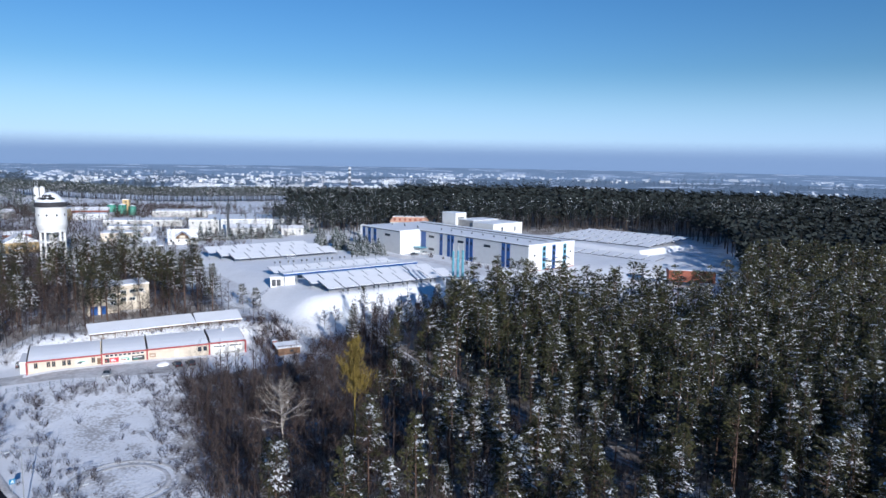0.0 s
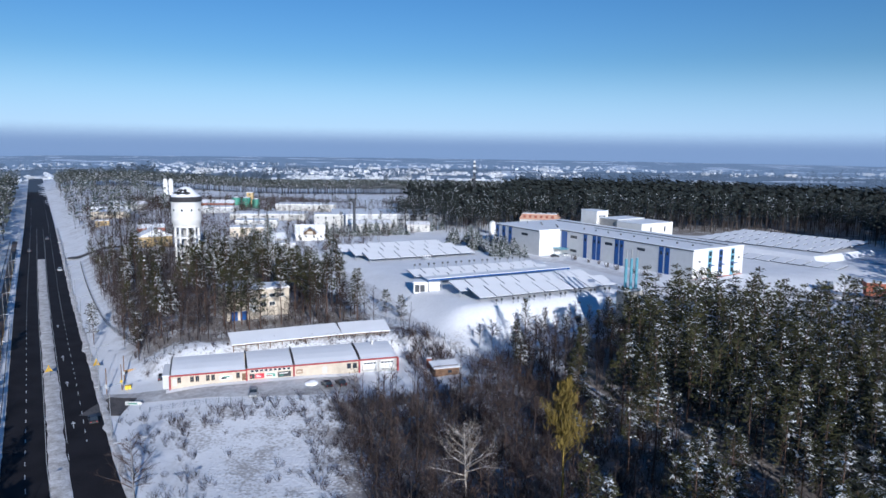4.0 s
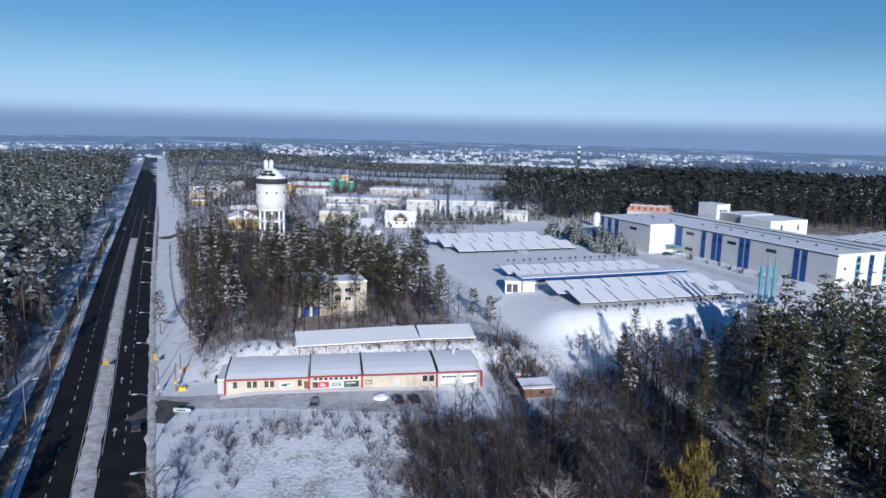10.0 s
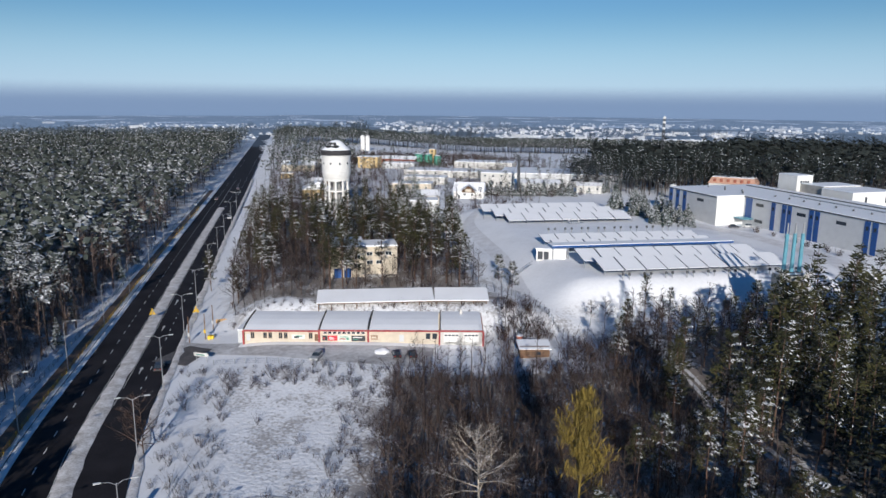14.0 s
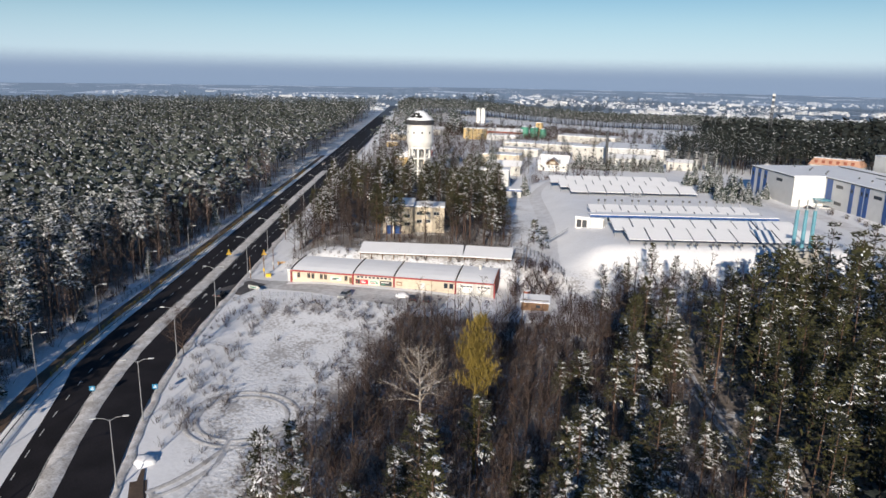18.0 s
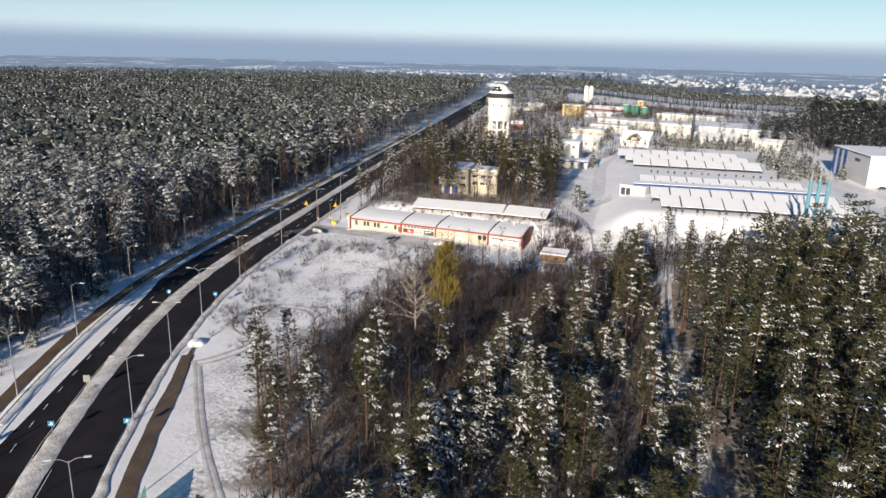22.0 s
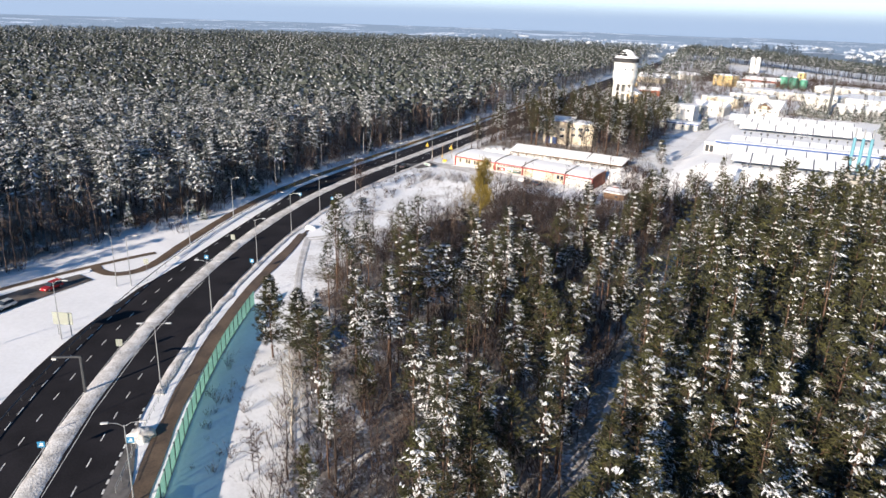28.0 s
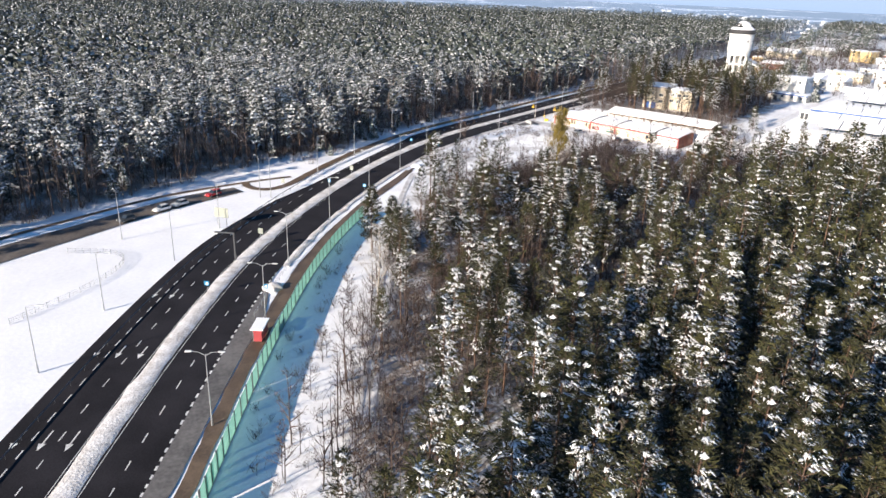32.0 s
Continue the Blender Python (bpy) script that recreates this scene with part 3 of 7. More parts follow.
ribbon("front_walk", [(-108, 175.6), (-84, 187.3), (-58, 199.9)], 2.2, 0.16, SNOW, "snow-covered walk along the shop fronts", "walk", thick=0.08)
for o, w in ((0.0, 0.9), (1.9, 0.9)):
    ring = [(-58 + (9.6 - o) * math.cos(q), 122.5 + (9.6 - o) * math.sin(q)) for q in np.arange(-0.9, 5.5, 0.2)]
    ribbon("wheel_track", [(-50.5 + o, 100), (-50 + o, 104), (-50.3 + o, 108), (-51 + o, 111)] + ring, w, 0.07, TRACK, "packed wheel track circling in the snow", "wheel track", thick=0.08, tight=True)
    ribbon("wheel_track", [(-51 + o, 101), (-42 + o, 96), (-24 + o, 90), (-4 + o, 84), (16, 78 + o), (44, 69 + o), (76, 60 + o)], w, 0.06, TRACK, "packed wheel track in the snow", "wheel track", thick=0.05)
    ribbon("wheel_track", [(88 + o, 72), (67 + o, 97), (48 + o, 119), (22 + o, 152), (0 + o, 182), (-16 + o, 208)], w, 0.08, TRACK, "wheel track along the forest ride", "wheel track", thick=0.05)
ribbon("dirt_strip", [(-54, 101), (-49, 97.5), (-41, 92.5)], 2.4, 0.05, WET_PATH, "bare brown strip of earth", "earth", step=1.5)
ribbon("plant_road", [(-42, 208), (-56, 228), (-66, 246), (-84, 276), (-106, 306), (-122, 336), (-112, 352)], 5.0, 0.10, PACKED, "snow-packed service road along the plant fence", "road")
ribbon("plant_road", [(8, 262), (30, 282), (24, 310), (8, 338), (-16, 362), (-40, 380)], 7.0, 0.10, PACKED, "ploughed yard road before the hall", "road")
ribbon("side_street", [(-262, 352), (-236, 352), (-200, 364), (-170, 380)], 6.0, 0.14, SLUSH, "side street joining the main road", "road")


# ---------------------------------------------------------------- glowing rings for haze and sky at the edge of sight
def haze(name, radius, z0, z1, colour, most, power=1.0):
    """A glowing see-through ring that imitates winter haze: densest below, thinning upward."""
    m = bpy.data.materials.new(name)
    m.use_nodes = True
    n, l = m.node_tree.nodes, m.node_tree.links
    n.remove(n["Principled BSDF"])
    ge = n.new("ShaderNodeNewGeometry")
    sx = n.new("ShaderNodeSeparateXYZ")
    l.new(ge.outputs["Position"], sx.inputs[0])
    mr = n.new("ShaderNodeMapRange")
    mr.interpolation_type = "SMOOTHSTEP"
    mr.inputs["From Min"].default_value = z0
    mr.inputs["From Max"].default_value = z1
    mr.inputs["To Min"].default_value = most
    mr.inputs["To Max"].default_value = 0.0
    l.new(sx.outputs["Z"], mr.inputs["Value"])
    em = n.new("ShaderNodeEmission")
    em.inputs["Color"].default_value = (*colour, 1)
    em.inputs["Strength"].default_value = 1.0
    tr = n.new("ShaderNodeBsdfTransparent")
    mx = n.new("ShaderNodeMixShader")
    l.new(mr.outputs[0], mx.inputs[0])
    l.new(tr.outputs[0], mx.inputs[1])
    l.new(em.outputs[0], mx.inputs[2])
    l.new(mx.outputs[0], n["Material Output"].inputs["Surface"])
    bm = bmesh.new()
    seg = 72
    lo = [bm.verts.new((40 + radius * math.cos(6.28319 * i / seg), 60 + radius * math.sin(6.28319 * i / seg), -80)) for i in range(seg)]
    hi = [bm.verts.new((v.co.x, v.co.y, z1 + 5)) for v in lo]
    for i in range(seg):
        j = (i + 1) % seg
        bm.faces.new((lo[i], hi[i], hi[j], lo[j]))
    tagged(part(name, bm, m), "glowing see-through band imitating blue-grey winter haze over the distant land", "haze", kind="structure").visible_shadow = False


# emissive rings added to pale the distance in place of hazy air
haze("backdrop_veil", 4600, 90, 640, VEIL_GLOW, 0.6)
haze("backdrop_haze_far", 4500, 40, 178, HAZE_GLOW, 0.92)
haze("backdrop_haze_middle", 2900, 20, 130, HAZE_GLOW, 0.42)
haze("backdrop_haze_near", 1500, 10, 95, HAZE_GLOW, 0.26)
haze("backdrop_haze_close", 950, 5, 75, HAZE_GLOW, 0.14)

# ---------------------------------------------------------------- walls with windows
def window(parent, x, z, w, h, at, frame_m, depth=0.06, bars_=1, name="window"):
    """A framed pane set on a wall face whose outside looks along -y."""
    fr = bmesh.new()
    t = 0.08
    box(fr, x - t, x + w + t, -depth, 0.02, z - t, z)
    box(fr, x - t, x + w + t, -depth, 0.02, z + h, z + h + t)
    box(fr, x - t, x, -depth, 0.02, z, z + h)
    box(fr, x + w, x + w + t, -depth, 0.02, z, z + h)
    for i in range(1, bars_ + 1):
        q = x + w * i / (bars_ + 1)
        box(fr, q - 0.03, q + 0.03, -depth, 0.02, z, z + h)
    wdw = part(name, fr, frame_m, parent, "", at)
    part("pane", boxed(x, x + w, -0.025, 0.015, z, z + h), GLASS, wdw)
    return wdw


def snow_slab(parent, outline, z, thick=0.25, name="roof_snow"):
    """A soft-edged layer of snow over a flat roof."""
    bm = prism(bmesh.new(), outline, z, z + thick)
    bmesh.ops.bevel(bm, geom=[e for e in bm.edges if abs(e.verts[0].co.z - z - thick) < 1e-4 and abs(e.verts[1].co.z - z - thick) < 1e-4], offset=thick * 0.6, segments=2, affect="EDGES")
    return part(name, bm, SNOW_ROOF, parent, "smooth layer of white snow")


# ---------------------------------------------------------------- row of shops
shop = thing("shop_row", pose(SHOP0[0], SHOP0[1], 1.75, 0, 0, turn_of(*SHOP_U)), "low cream row of shops with red trim and snowy roofs", "shop building")
SEGS = [(0.0, 17.6, 3.1), (17.6, 29.0, 3.25), (29.0, 45.6, 3.25), (45.6, 55.8, 3.3)]
DEPTH = 10.6
for i, (x0, x1, h) in enumerate(SEGS):
    bm = bmesh.new()
    # gently curved roof: front eave low, back higher
    prof = [(-0.45, h), (2.0, h + 0.55), (5.0, h + 0.95), (8.0, h + 1.15), (DEPTH + 0.2, h + 1.2)]
    a = [bm.verts.new((x0 + 0.25, y, z)) for y, z in prof] + [bm.verts.new((x0 + 0.25, y, z - 0.22)) for y, z in prof[::-1]]
    b = [bm.verts.new((v.co.x + (x1 - x0) - 0.5, v.co.y, v.co.z)) for v in a]
    n = len(a)
    for k in range(n):
        j = (k + 1) % n
        bm.faces.new((a[k], b[k], b[j], a[j]))
    bm.faces.new(a[::-1])
    bm.faces.new(b)
    bmesh.ops.recalc_face_normals(bm, faces=bm.faces)
    roof = part("roof", bm, SNOW_ROOF, shop, "grey-white snow-covered curved roof")
    bm = bmesh.new()
    for k in range(len(prof) - 1):
        (y0, z0), (y1, z1) = prof[k], prof[k + 1]
        tube(bm, (x0 + 0.12, y0, z0 + 0.18), (x0 + 0.12, y1, z1 + 0.18), 0.16, seg=6)
    part("parapet", bm, DARKROOF, shop, "dark coping between two roofs")
    part("front_wall", boxed(x0, x1, 0, 0.3, -0.6, h - 0.1), CREAM if i < 3 else PALE, shop)
    part("back_wall", boxed(x0, x1, DEPTH - 0.3, DEPTH, -0.6, h + 0.9), CREAM, shop)
    part("fascia", boxed(x0 - 0.05, x1 + 0.05, -0.55, -0.35, h - 0.38, h + 0.02), RED, shop, "dark red fascia board")
    part("plinth", boxed(x0, x1, -0.06, 0.0, -0.6, 0.35), CREAM if i < 3 else PALE, shop)
    part("pillar", boxed(x0 - 0.2, x0 + 0.2, -0.5, 0.1, -0.6, h - 0.3), RED, shop)
part("pillar", boxed(55.6, 56.0, -0.5, 0.1, -0.6, 3.0), RED, shop)
for x in (0.0, 55.5):
    bm = bmesh.new()
    o = [(0, -0.6), (DEPTH, -0.6), (DEPTH, 4.2), (5, 4.0), (0, 3.0)]
    a = [bm.verts.new((x, y, z)) for y, z in o]
    b = [bm.verts.new((x + 0.3, y, z)) for y, z in o]
    bm.faces.new(a)
    bm.faces.new(b[::-1])
    for k in range(5):
        j = (k + 1) % 5
        bm.faces.new((a[k], b[k], b[j], a[j]))
    bmesh.ops.recalc_face_normals(bm, faces=bm.faces)
    part("end_wall", bm, CREAM if x == 0 else BRICK, shop)
SHUT = mat("tan_shutter", (0.42, 0.32, 0.21), 0.7, var=0.15, scale=1.5)
for x in (1.7, 4.6, 5.8, 8.2, 9.4, 15.2):
    window(shop, x, 1.0, 0.75, 1.35, Matrix(), SHUT, name="window")
for x in (18.6, 19.7, 20.8, 21.9, 23.0, 24.1, 25.2, 26.3, 27.4):
    window(shop, x, 2.15, 0.75, 0.5, Matrix(), WHITE, bars_=0)
for x in (42.5, 44.0):
    window(shop, x, 1.1, 0.9, 1.2, Matrix(), DARKSTEEL, bars_=0)
for x, w in ((0.6, 0.9), (16.5, 0.95), (36.2, 1.1)):
    d = part("door", boxed(x, x + w, -0.05, 0.02, -0.05, 2.05), WOOD if x > 10 and x < 20 else GREY_PANEL, shop)
    part("handle", boxed(x + w - 0.16, x + w - 0.12, -0.1, -0.05, 0.95, 1.1), STEEL, d)
for x in (46.6, 51.2):
    d = part("garage_door", boxed(x, x + 3.6, -0.06, 0.02, -0.1, 2.5, bevel=0.02), WHITE, shop, "white sectional garage door")
    for q in range(4):
        part("pane", boxed(x + 0.2 + q * 0.85, x + 0.85 + q * 0.85, -0.08, -0.05, 1.75, 2.15), GLASS, d)


def banner(parent, x, z, w, h, colour, marks, label):
    """A flat advertising board whose lettering cannot be read."""
    m = mat("banner_board", colour, 0.6, var=0.06, scale=1.0)
    b = part("banner", boxed(x, x + w, -0.09, -0.02, z, z + h), m, parent, label)
    for mx_, mz, mw, mh, mc in marks:
        part("mark", boxed(x + mx_, x + mx_ + mw, -0.105, -0.09, z + mz, z + mz + mh), mc, b)


banner(shop, 11.2, 0.9, 3.0, 1.0, (0.75, 0.76, 0.70), [(0.5, 0.15, 1.2, 0.45, DARKSTEEL), (0.9, 0.5, 1.6, 0.3, GREEN_SHEET)], "white banner with green lettering bars")
banner(shop, 18.3, 0.5, 1.2, 1.2, (0.03, 0.03, 0.035), [(0.2, 0.3, 0.4, 0.5, RED)], "black banner with red mark")
banner(shop, 19.6, 0.5, 2.2, 1.2, (0.55, 0.03, 0.05), [(0.3, 0.3, 1.2, 0.25, WHITE), (0.3, 0.7, 0.8, 0.2, WHITE)], "red banner with white lettering bars")
banner(shop, 21.9, 0.4, 3.0, 1.4, (0.62, 0.68, 0.60), [(0.4, 0.9, 2.0, 0.2, GREEN_SHEET), (0.4, 0.4, 1.4, 0.25, RED), (2.0, 0.3, 0.6, 0.5, GREEN_SHEET)], "pale banner with coloured lettering bars")
banner(shop, 25.1, 0.4, 3.2, 1.3, (0.035, 0.04, 0.045), [(0.3, 0.8, 2.2, 0.2, WHITE), (0.4, 0.3, 1.0, 0.25, GREEN_SHEET)], "dark banner with white lettering bars")
banner(shop, 29.6, 0.8, 1.6, 1.1, (0.32, 0.22, 0.15), [(0.2, 0.3, 1.1, 0.4, CREAM)], "brown board with pale bars")
part("chimney", boxed(50.5, 51.1, 8.4, 9.0, 4.0, 5.7, bevel=0.03), PALE, shop)
part("annex_roof", boxed(-1.8, 0.1, 1.0, DEPTH, 2.5, 2.75, bevel=0.05), SNOW_ROOF, shop)
part("annex_wall", boxed(-1.7, 0.0, 1.2, DEPTH - 0.2, -0.6, 2.5), GREY_PANEL, shop)

# ---------------------------------------------------------------- two long sheds on the bank
CAN0, CAN_U, CAN_V = (-100.8, 196.5), (0.845, 0.536), (-0.536, 0.845)
for x0, x1, lean in ((0.0, 29.4, 0.0), (30.0, 43.4, -5.0)):
    o = plan(CAN0, CAN_U, CAN_V, x0, 0)
    L = x1 - x0
    can = thing("storage_shed", pose(o[0], o[1], 5.4, 0, 0, turn_of(*CAN_U) + lean), "long open-fronted shed with a snow-covered pent roof", "shed", "sheds on the bank")
    bm = boxed(-0.3, L + 0.3, -0.4, 7.0, 0, 0.3, bevel=0.1)
    for v in bm.verts:
        v.co.z += 1.55 + 0.20 * v.co.y
    part("roof", bm, SNOW_ROOF, can, "smooth white snow on a pent roof")
    bm = boxed(-0.25, L + 0.25, -0.3, 6.9, -0.12, 0)
    for v in bm.verts:
        v.co.z += 1.54 + 0.20 * v.co.y
    part("roof_deck", bm, WOOD, can)
    part("back_wall", boxed(0, L, 6.4, 6.6, -1.2, 2.8), WOOD, can)
    for k in range(int(L / 3.2) + 1):
        part("post", boxed(0.1 + k * 3.2, 0.3 + k * 3.2, 0.0, 0.2, -1.2, 1.5), WOOD, can)
    part("rail", boxed(0, L, 0.05, 0.15, 1.2, 1.4), WOOD, can)
    for k in range(int(L / 3.2)):
        part("front_board", boxed(0.3 + k * 3.2, 3.2 + k * 3.2, 2.8, 2.9, -1.0, 1.4), WOOD, can)

# ---------------------------------------------------------------- pump house among the pines
HUT_U, HUT_V = (0.80, 0.60), (-0.60, 0.80)
hut = thing("pump_house", pose(-113.6, 220.8, 5.9, 0, 0, turn_of(*HUT_U)) @ Matrix.Diagonal((1.28, 1.0, 1.3, 1)), "cream rendered pump house with blue doors among pines", "building")
part("front_wall", boxed(0, 7.5, 0, 0.35, -0.5, 7.6), CREAM, hut)
part("side_wall", boxed(0, 0.35, 0.35, 13, -0.5, 7.6), CREAM, hut)
part("side_wall", boxed(7.15, 7.5, 0.35, 13, -0.5, 7.6), CREAM, hut)
part("back_wall", boxed(0, 7.5, 12.65, 13, -0.5, 7.6), CREAM, hut)
snow_slab(hut, [(-0.3, -0.3), (7.8, -0.3), (7.8, 13.3), (-0.3, 13.3)], 7.6, 0.3)
part("gutter", boxed(-0.35, 7.85, -0.42, -0.3, 7.45, 7.62), BLUE, hut)
for x in (0.8, 3.0):
    d = part("door", boxed(x, x + 1.6, -0.06, 0.02, 0, 2.6, bevel=0.02), BLUE, hut, "bright blue steel door")
    part("handle", boxed(x + 1.4, x + 1.46, -0.12, -0.06, 1.1, 1.3), STEEL, d)
for z in (2.6, 4.6):
    window(hut, 5.4, z, 1.3, 0.9, Matrix(), WHITE)
part("wing_wall", boxed(7.5, 15.5, 3.0, 3.35, -0.5, 6.9), CREAM, hut, "cream wall of the lower wing")
part("wing_wall", boxed(15.15, 15.5, 3.35, 12, -0.5, 6.9), CREAM, hut)
part("wing_wall", boxed(7.5, 15.5, 11.7, 12, -0.5, 6.9), CREAM, hut)
snow_slab(hut, [(7.52, 2.8), (15.7, 2.8), (15.7, 12.2), (7.52, 12.2)], 6.9, 0.3)
for x, z in ((8.4, 4.9), (10.6, 4.9), (12.8, 4.9), (8.4, 2.9), (10.6, 2.9)):
    window(hut, x, z, 1.3, 0.8, Matrix.Translation((0, 3.0, 0)), WHITE)
part("plinth", boxed(-0.04, 15.54, -0.05, 0.0, -0.5, 0.5), CONCRETE, hut)

# ---------------------------------------------------------------- water tower
tower = thing("water_tower", pose(-178.5, 319.5, 5.6, 0, 0, 12), "round white water tower on concrete columns with snowy dome", "water tower")
T_R = 6.3
part("tank", lathe(bmesh.new(), [(5.4, 17.4), (5.9, 18.0), (6.3, 19.6), (6.3, 20.2), (6.45, 20.25), (6.45, 20.5), (T_R, 20.6), (T_R, 27.4), (6.6, 27.7), (6.6, 28.0), (5.8, 28.1)], 40), WHITE, tower, "white rendered drum of the tank")
part("lantern_band", lathe(bmesh.new(), [(6.05, 27.9), (6.75, 28.0), (6.7, 29.6), (6.2, 30.4), (5.9, 30.5)], 40), DARKROOF, tower, "dark timbered band under the roof")
dome = part("dome", lathe(bmesh.new(), [(6.35, 30.0), (6.3, 30.35), (5.2, 31.3), (4.1, 32.3), (3.0, 33.5), (1.8, 34.2), (0.6, 34.5), (0.05, 34.55)], 40), SNOW_ROOF, tower, "snow-covered dome roof")
for a0, a1, r, z in ((195, 310, 4.72, 31.8), (225, 295, 3.6, 32.95), (10, 60, 4.9, 31.5), (120, 160, 4.4, 32.0)):
    bm = bmesh.new()
    prev = None
    for q in range(9):
        an = radians(a0 + (a1 - a0) * q / 8)
        wob = 0.22 * math.sin(q * 2.1)
        pair = [bm.verts.new(((r + s_ * (0.45 + wob)) * math.cos(an), (r + s_ * (0.45 + wob)) * math.sin(an), z + 0.06 - s_ * (0.45 + wob) * 1.05)) for s_ in (-1, 1)]
        if prev:
            bm.faces.new((prev[0], prev[1], pair[1], pair[0]))
        prev = pair
    bmesh.ops.solidify(bm, geom=list(bm.faces), thickness=0.05)
    part("bare_patch", bm, DARKROOF, dome, "dark roofing where the snow has slid off")
for k in range(10):
    an = 2 * math.pi * k / 10
    x, y = 5.2 * math.cos(an), 5.2 * math.sin(an)
    part("column", tube(bmesh.new(), (x, y, -1), (x * 0.98, y * 0.98, 17.6), 0.55, 0.5, 10), WHITE, tower, "white concrete column")
for z in (6.0, 11.8):
    part("ring_beam", lathe(bmesh.new(), [(4.6, z), (5.7, z), (5.7, z + 0.7), (4.6, z + 0.7)], 30), WHITE, tower)
part("stair_shaft", tube(bmesh.new(), (0, 0, -1), (0, 0, 17.8), 1.7, 1.7, 14), CONCRETE, tower)
part("ring_beam", lathe(bmesh.new(), [(4.4, 16.6), (5.8, 16.6), (5.8, 17.6), (4.4, 17.6)], 30), WHITE, tower)
for k in range(10):
    an = 2 * math.pi * (k + 0.5) / 10
    m = Matrix.Rotation(an, 4, "Z") @ Matrix.Translation((T_R, 0, 24.4))
    w = part("round_window", tube(bmesh.new(), (-0.06, 0, 0), (0.1, 0, 0), 0.5, 0.5, 12), WHITE, tower, "", m)
    bm = tube(bmesh.new(), (0.09, 0, 0), (0.13, 0, 0), 0.4, 0.4, 12)
    for v in bm.verts:
        v.co.z *= 1.4
    part("pane", bm, GLASS, w)
part("pipe", tube(bmesh.new(), (0.8, 0.4, 34.3), (0.8, 0.4, 35.6), 0.12), DARKSTEEL, tower)

# ---------------------------------------------------------------- reservoirs with panel tables
def solar_table(w, d):
    """One snow-covered panel table: a slab with snow on it."""
    # snow stops short: the dark frame strip stands in for shadow in the gap
    bm = boxed(0.05, w - 0.32, 0, d, 0, 0.16, bevel=0.03)
    return bm


PV_FRAME = mat("panel_frame", (0.03, 0.045, 0.09), 0.35, var=0.1, scale=1.0)


def solar_array(o, a0, b0, cols, rows_, w, d, z, tilt, step_a=0.0, step_b=None, rise=0.0, label="", posts=True):
    """Rows of tilted tables; each next row steps back, up and aside."""
    p = plan(PV0, PV_A, PV_B, a0, b0) if o is None else plan(o, PV_A, PV_B, a0, b0)
    arr = thing("solar_array", pose(p[0], p[1], z, 0, 0, turn_of(*PV_A)), label or "rows of solar panels buried under smooth white snow", "solar array", "solar arrays on the reservoirs")
    me_t = bpy.data.meshes.new("panel")
    bm = solar_table(w, d)
    bm.to_mesh(me_t)
    bm.free()
    me_t.materials.append(SNOW_ROOF)
    me_f = bpy.data.meshes.new("panel_frame")
    bm = boxed(0, w, -0.06, d + 0.05, -0.14, -0.004)
    bm.to_mesh(me_f)
    bm.free()
    me_f.materials.append(PV_FRAME)
    sb = step_b or d * math.cos(radians(tilt)) + 0.15
    rng = random.Random(cols * 31 + rows_)
    for r in range(rows_):
        for c in range(cols):
            m = pose(c * (w + 0.0) + r * step_a + rng.uniform(-0.05, 0.05), r * sb, 0.9 + r * rise, tilt + rng.uniform(-0.4, 0.4), 0.5, 0)
            t = piece("panel", me_t, arr, m)
            piece("panel_frame", me_f, t, Matrix())
        if posts:
            for c in range(cols + 1):
                x = min(max(c * w, 0.3), cols * w - 0.3) + r * step_a
                part("post", tube(bmesh.new(), (x, r * sb + 0.3, -1.6), (x, r * sb + 0.3, 0.9 + r * rise), 0.09, seg=6), STEEL, arr)
    return arr


solar_array(None, 3.5, 1.2, 9, 2, 6.3, 8.6, 10.9, 13, step_a=-2.4, step_b=9.0, rise=0.75, label="two rows of solar panels under smooth snow on a bank")
solar_array(None, 1.0, 33.5, 10, 2, 5.6, 7.0, 10.7, 12, step_a=-1.5, step_b=7.6, rise=0.5, label="solar panels under snow beside a row of vents")
solar_array(None, -0.5, 86.0, 7, 3, 7.4, 8.4, 10.8, 13, step_a=-3.0, step_b=8.9, rise=0.55, label="stepped rows of solar panels under deep snow")
gut = plan(PV0, PV_A, PV_B, -4.0, 23.2)
gutter = thing("roof_edge", pose(gut[0], gut[1], 13.0, 0, 0, turn_of(*PV_A)), "long blue metal edging along the reservoir roof", "edging")
part("edging", boxed(0, 60, 0, 0.35, 0.95, 1.5), BLUE, gutter)
for k in range(13):
    part("post", boxed(0.2 + k * 4.9, 0.4 + k * 4.9, 0.05, 0.25, -2.8, 0.95), STEEL, gutter)
part("snow_cap", boxed(0, 60, -0.15, 4.5, 1.5, 1.75, bevel=0.1), SNOW_ROOF, gutter)


def vent(p, z, drop=0.3):
    v = thing("roof_vent", pose(p[0], p[1], z), "small dark vent cowl on a steel pipe", "vent", "vents on the reservoirs")
    part("pipe", tube(bmesh.new(), (0, 0, -drop), (0, 0, 1.1), 0.14, seg=8), STEEL, v)
    part("cowl", tube(bmesh.new(), (0, 0, 0.85), (0, 0, 1.5), 0.42, 0.34, 8), DARKSTEEL, v)
    return v


for k in range(9):
    for q in (0.0, 2.3):
        vent(plan(PV0, PV_A, PV_B, 4.0 + k * 6.0 + q, 51.0), 13.5, 3.2)
for k in range(9):
    for q in (0.0, 1.9):
        vent(plan(PV0, PV_A, PV_B, 7.5 + k * 6.3 + q, -2.2), 10.4, 2.6)
for k in range(14):
    vent(plan(PV0, PV_A, PV_B, 5.0 + (k * 7.9) % 52, 20.5 + (k % 2) * 0.9), 12.3)

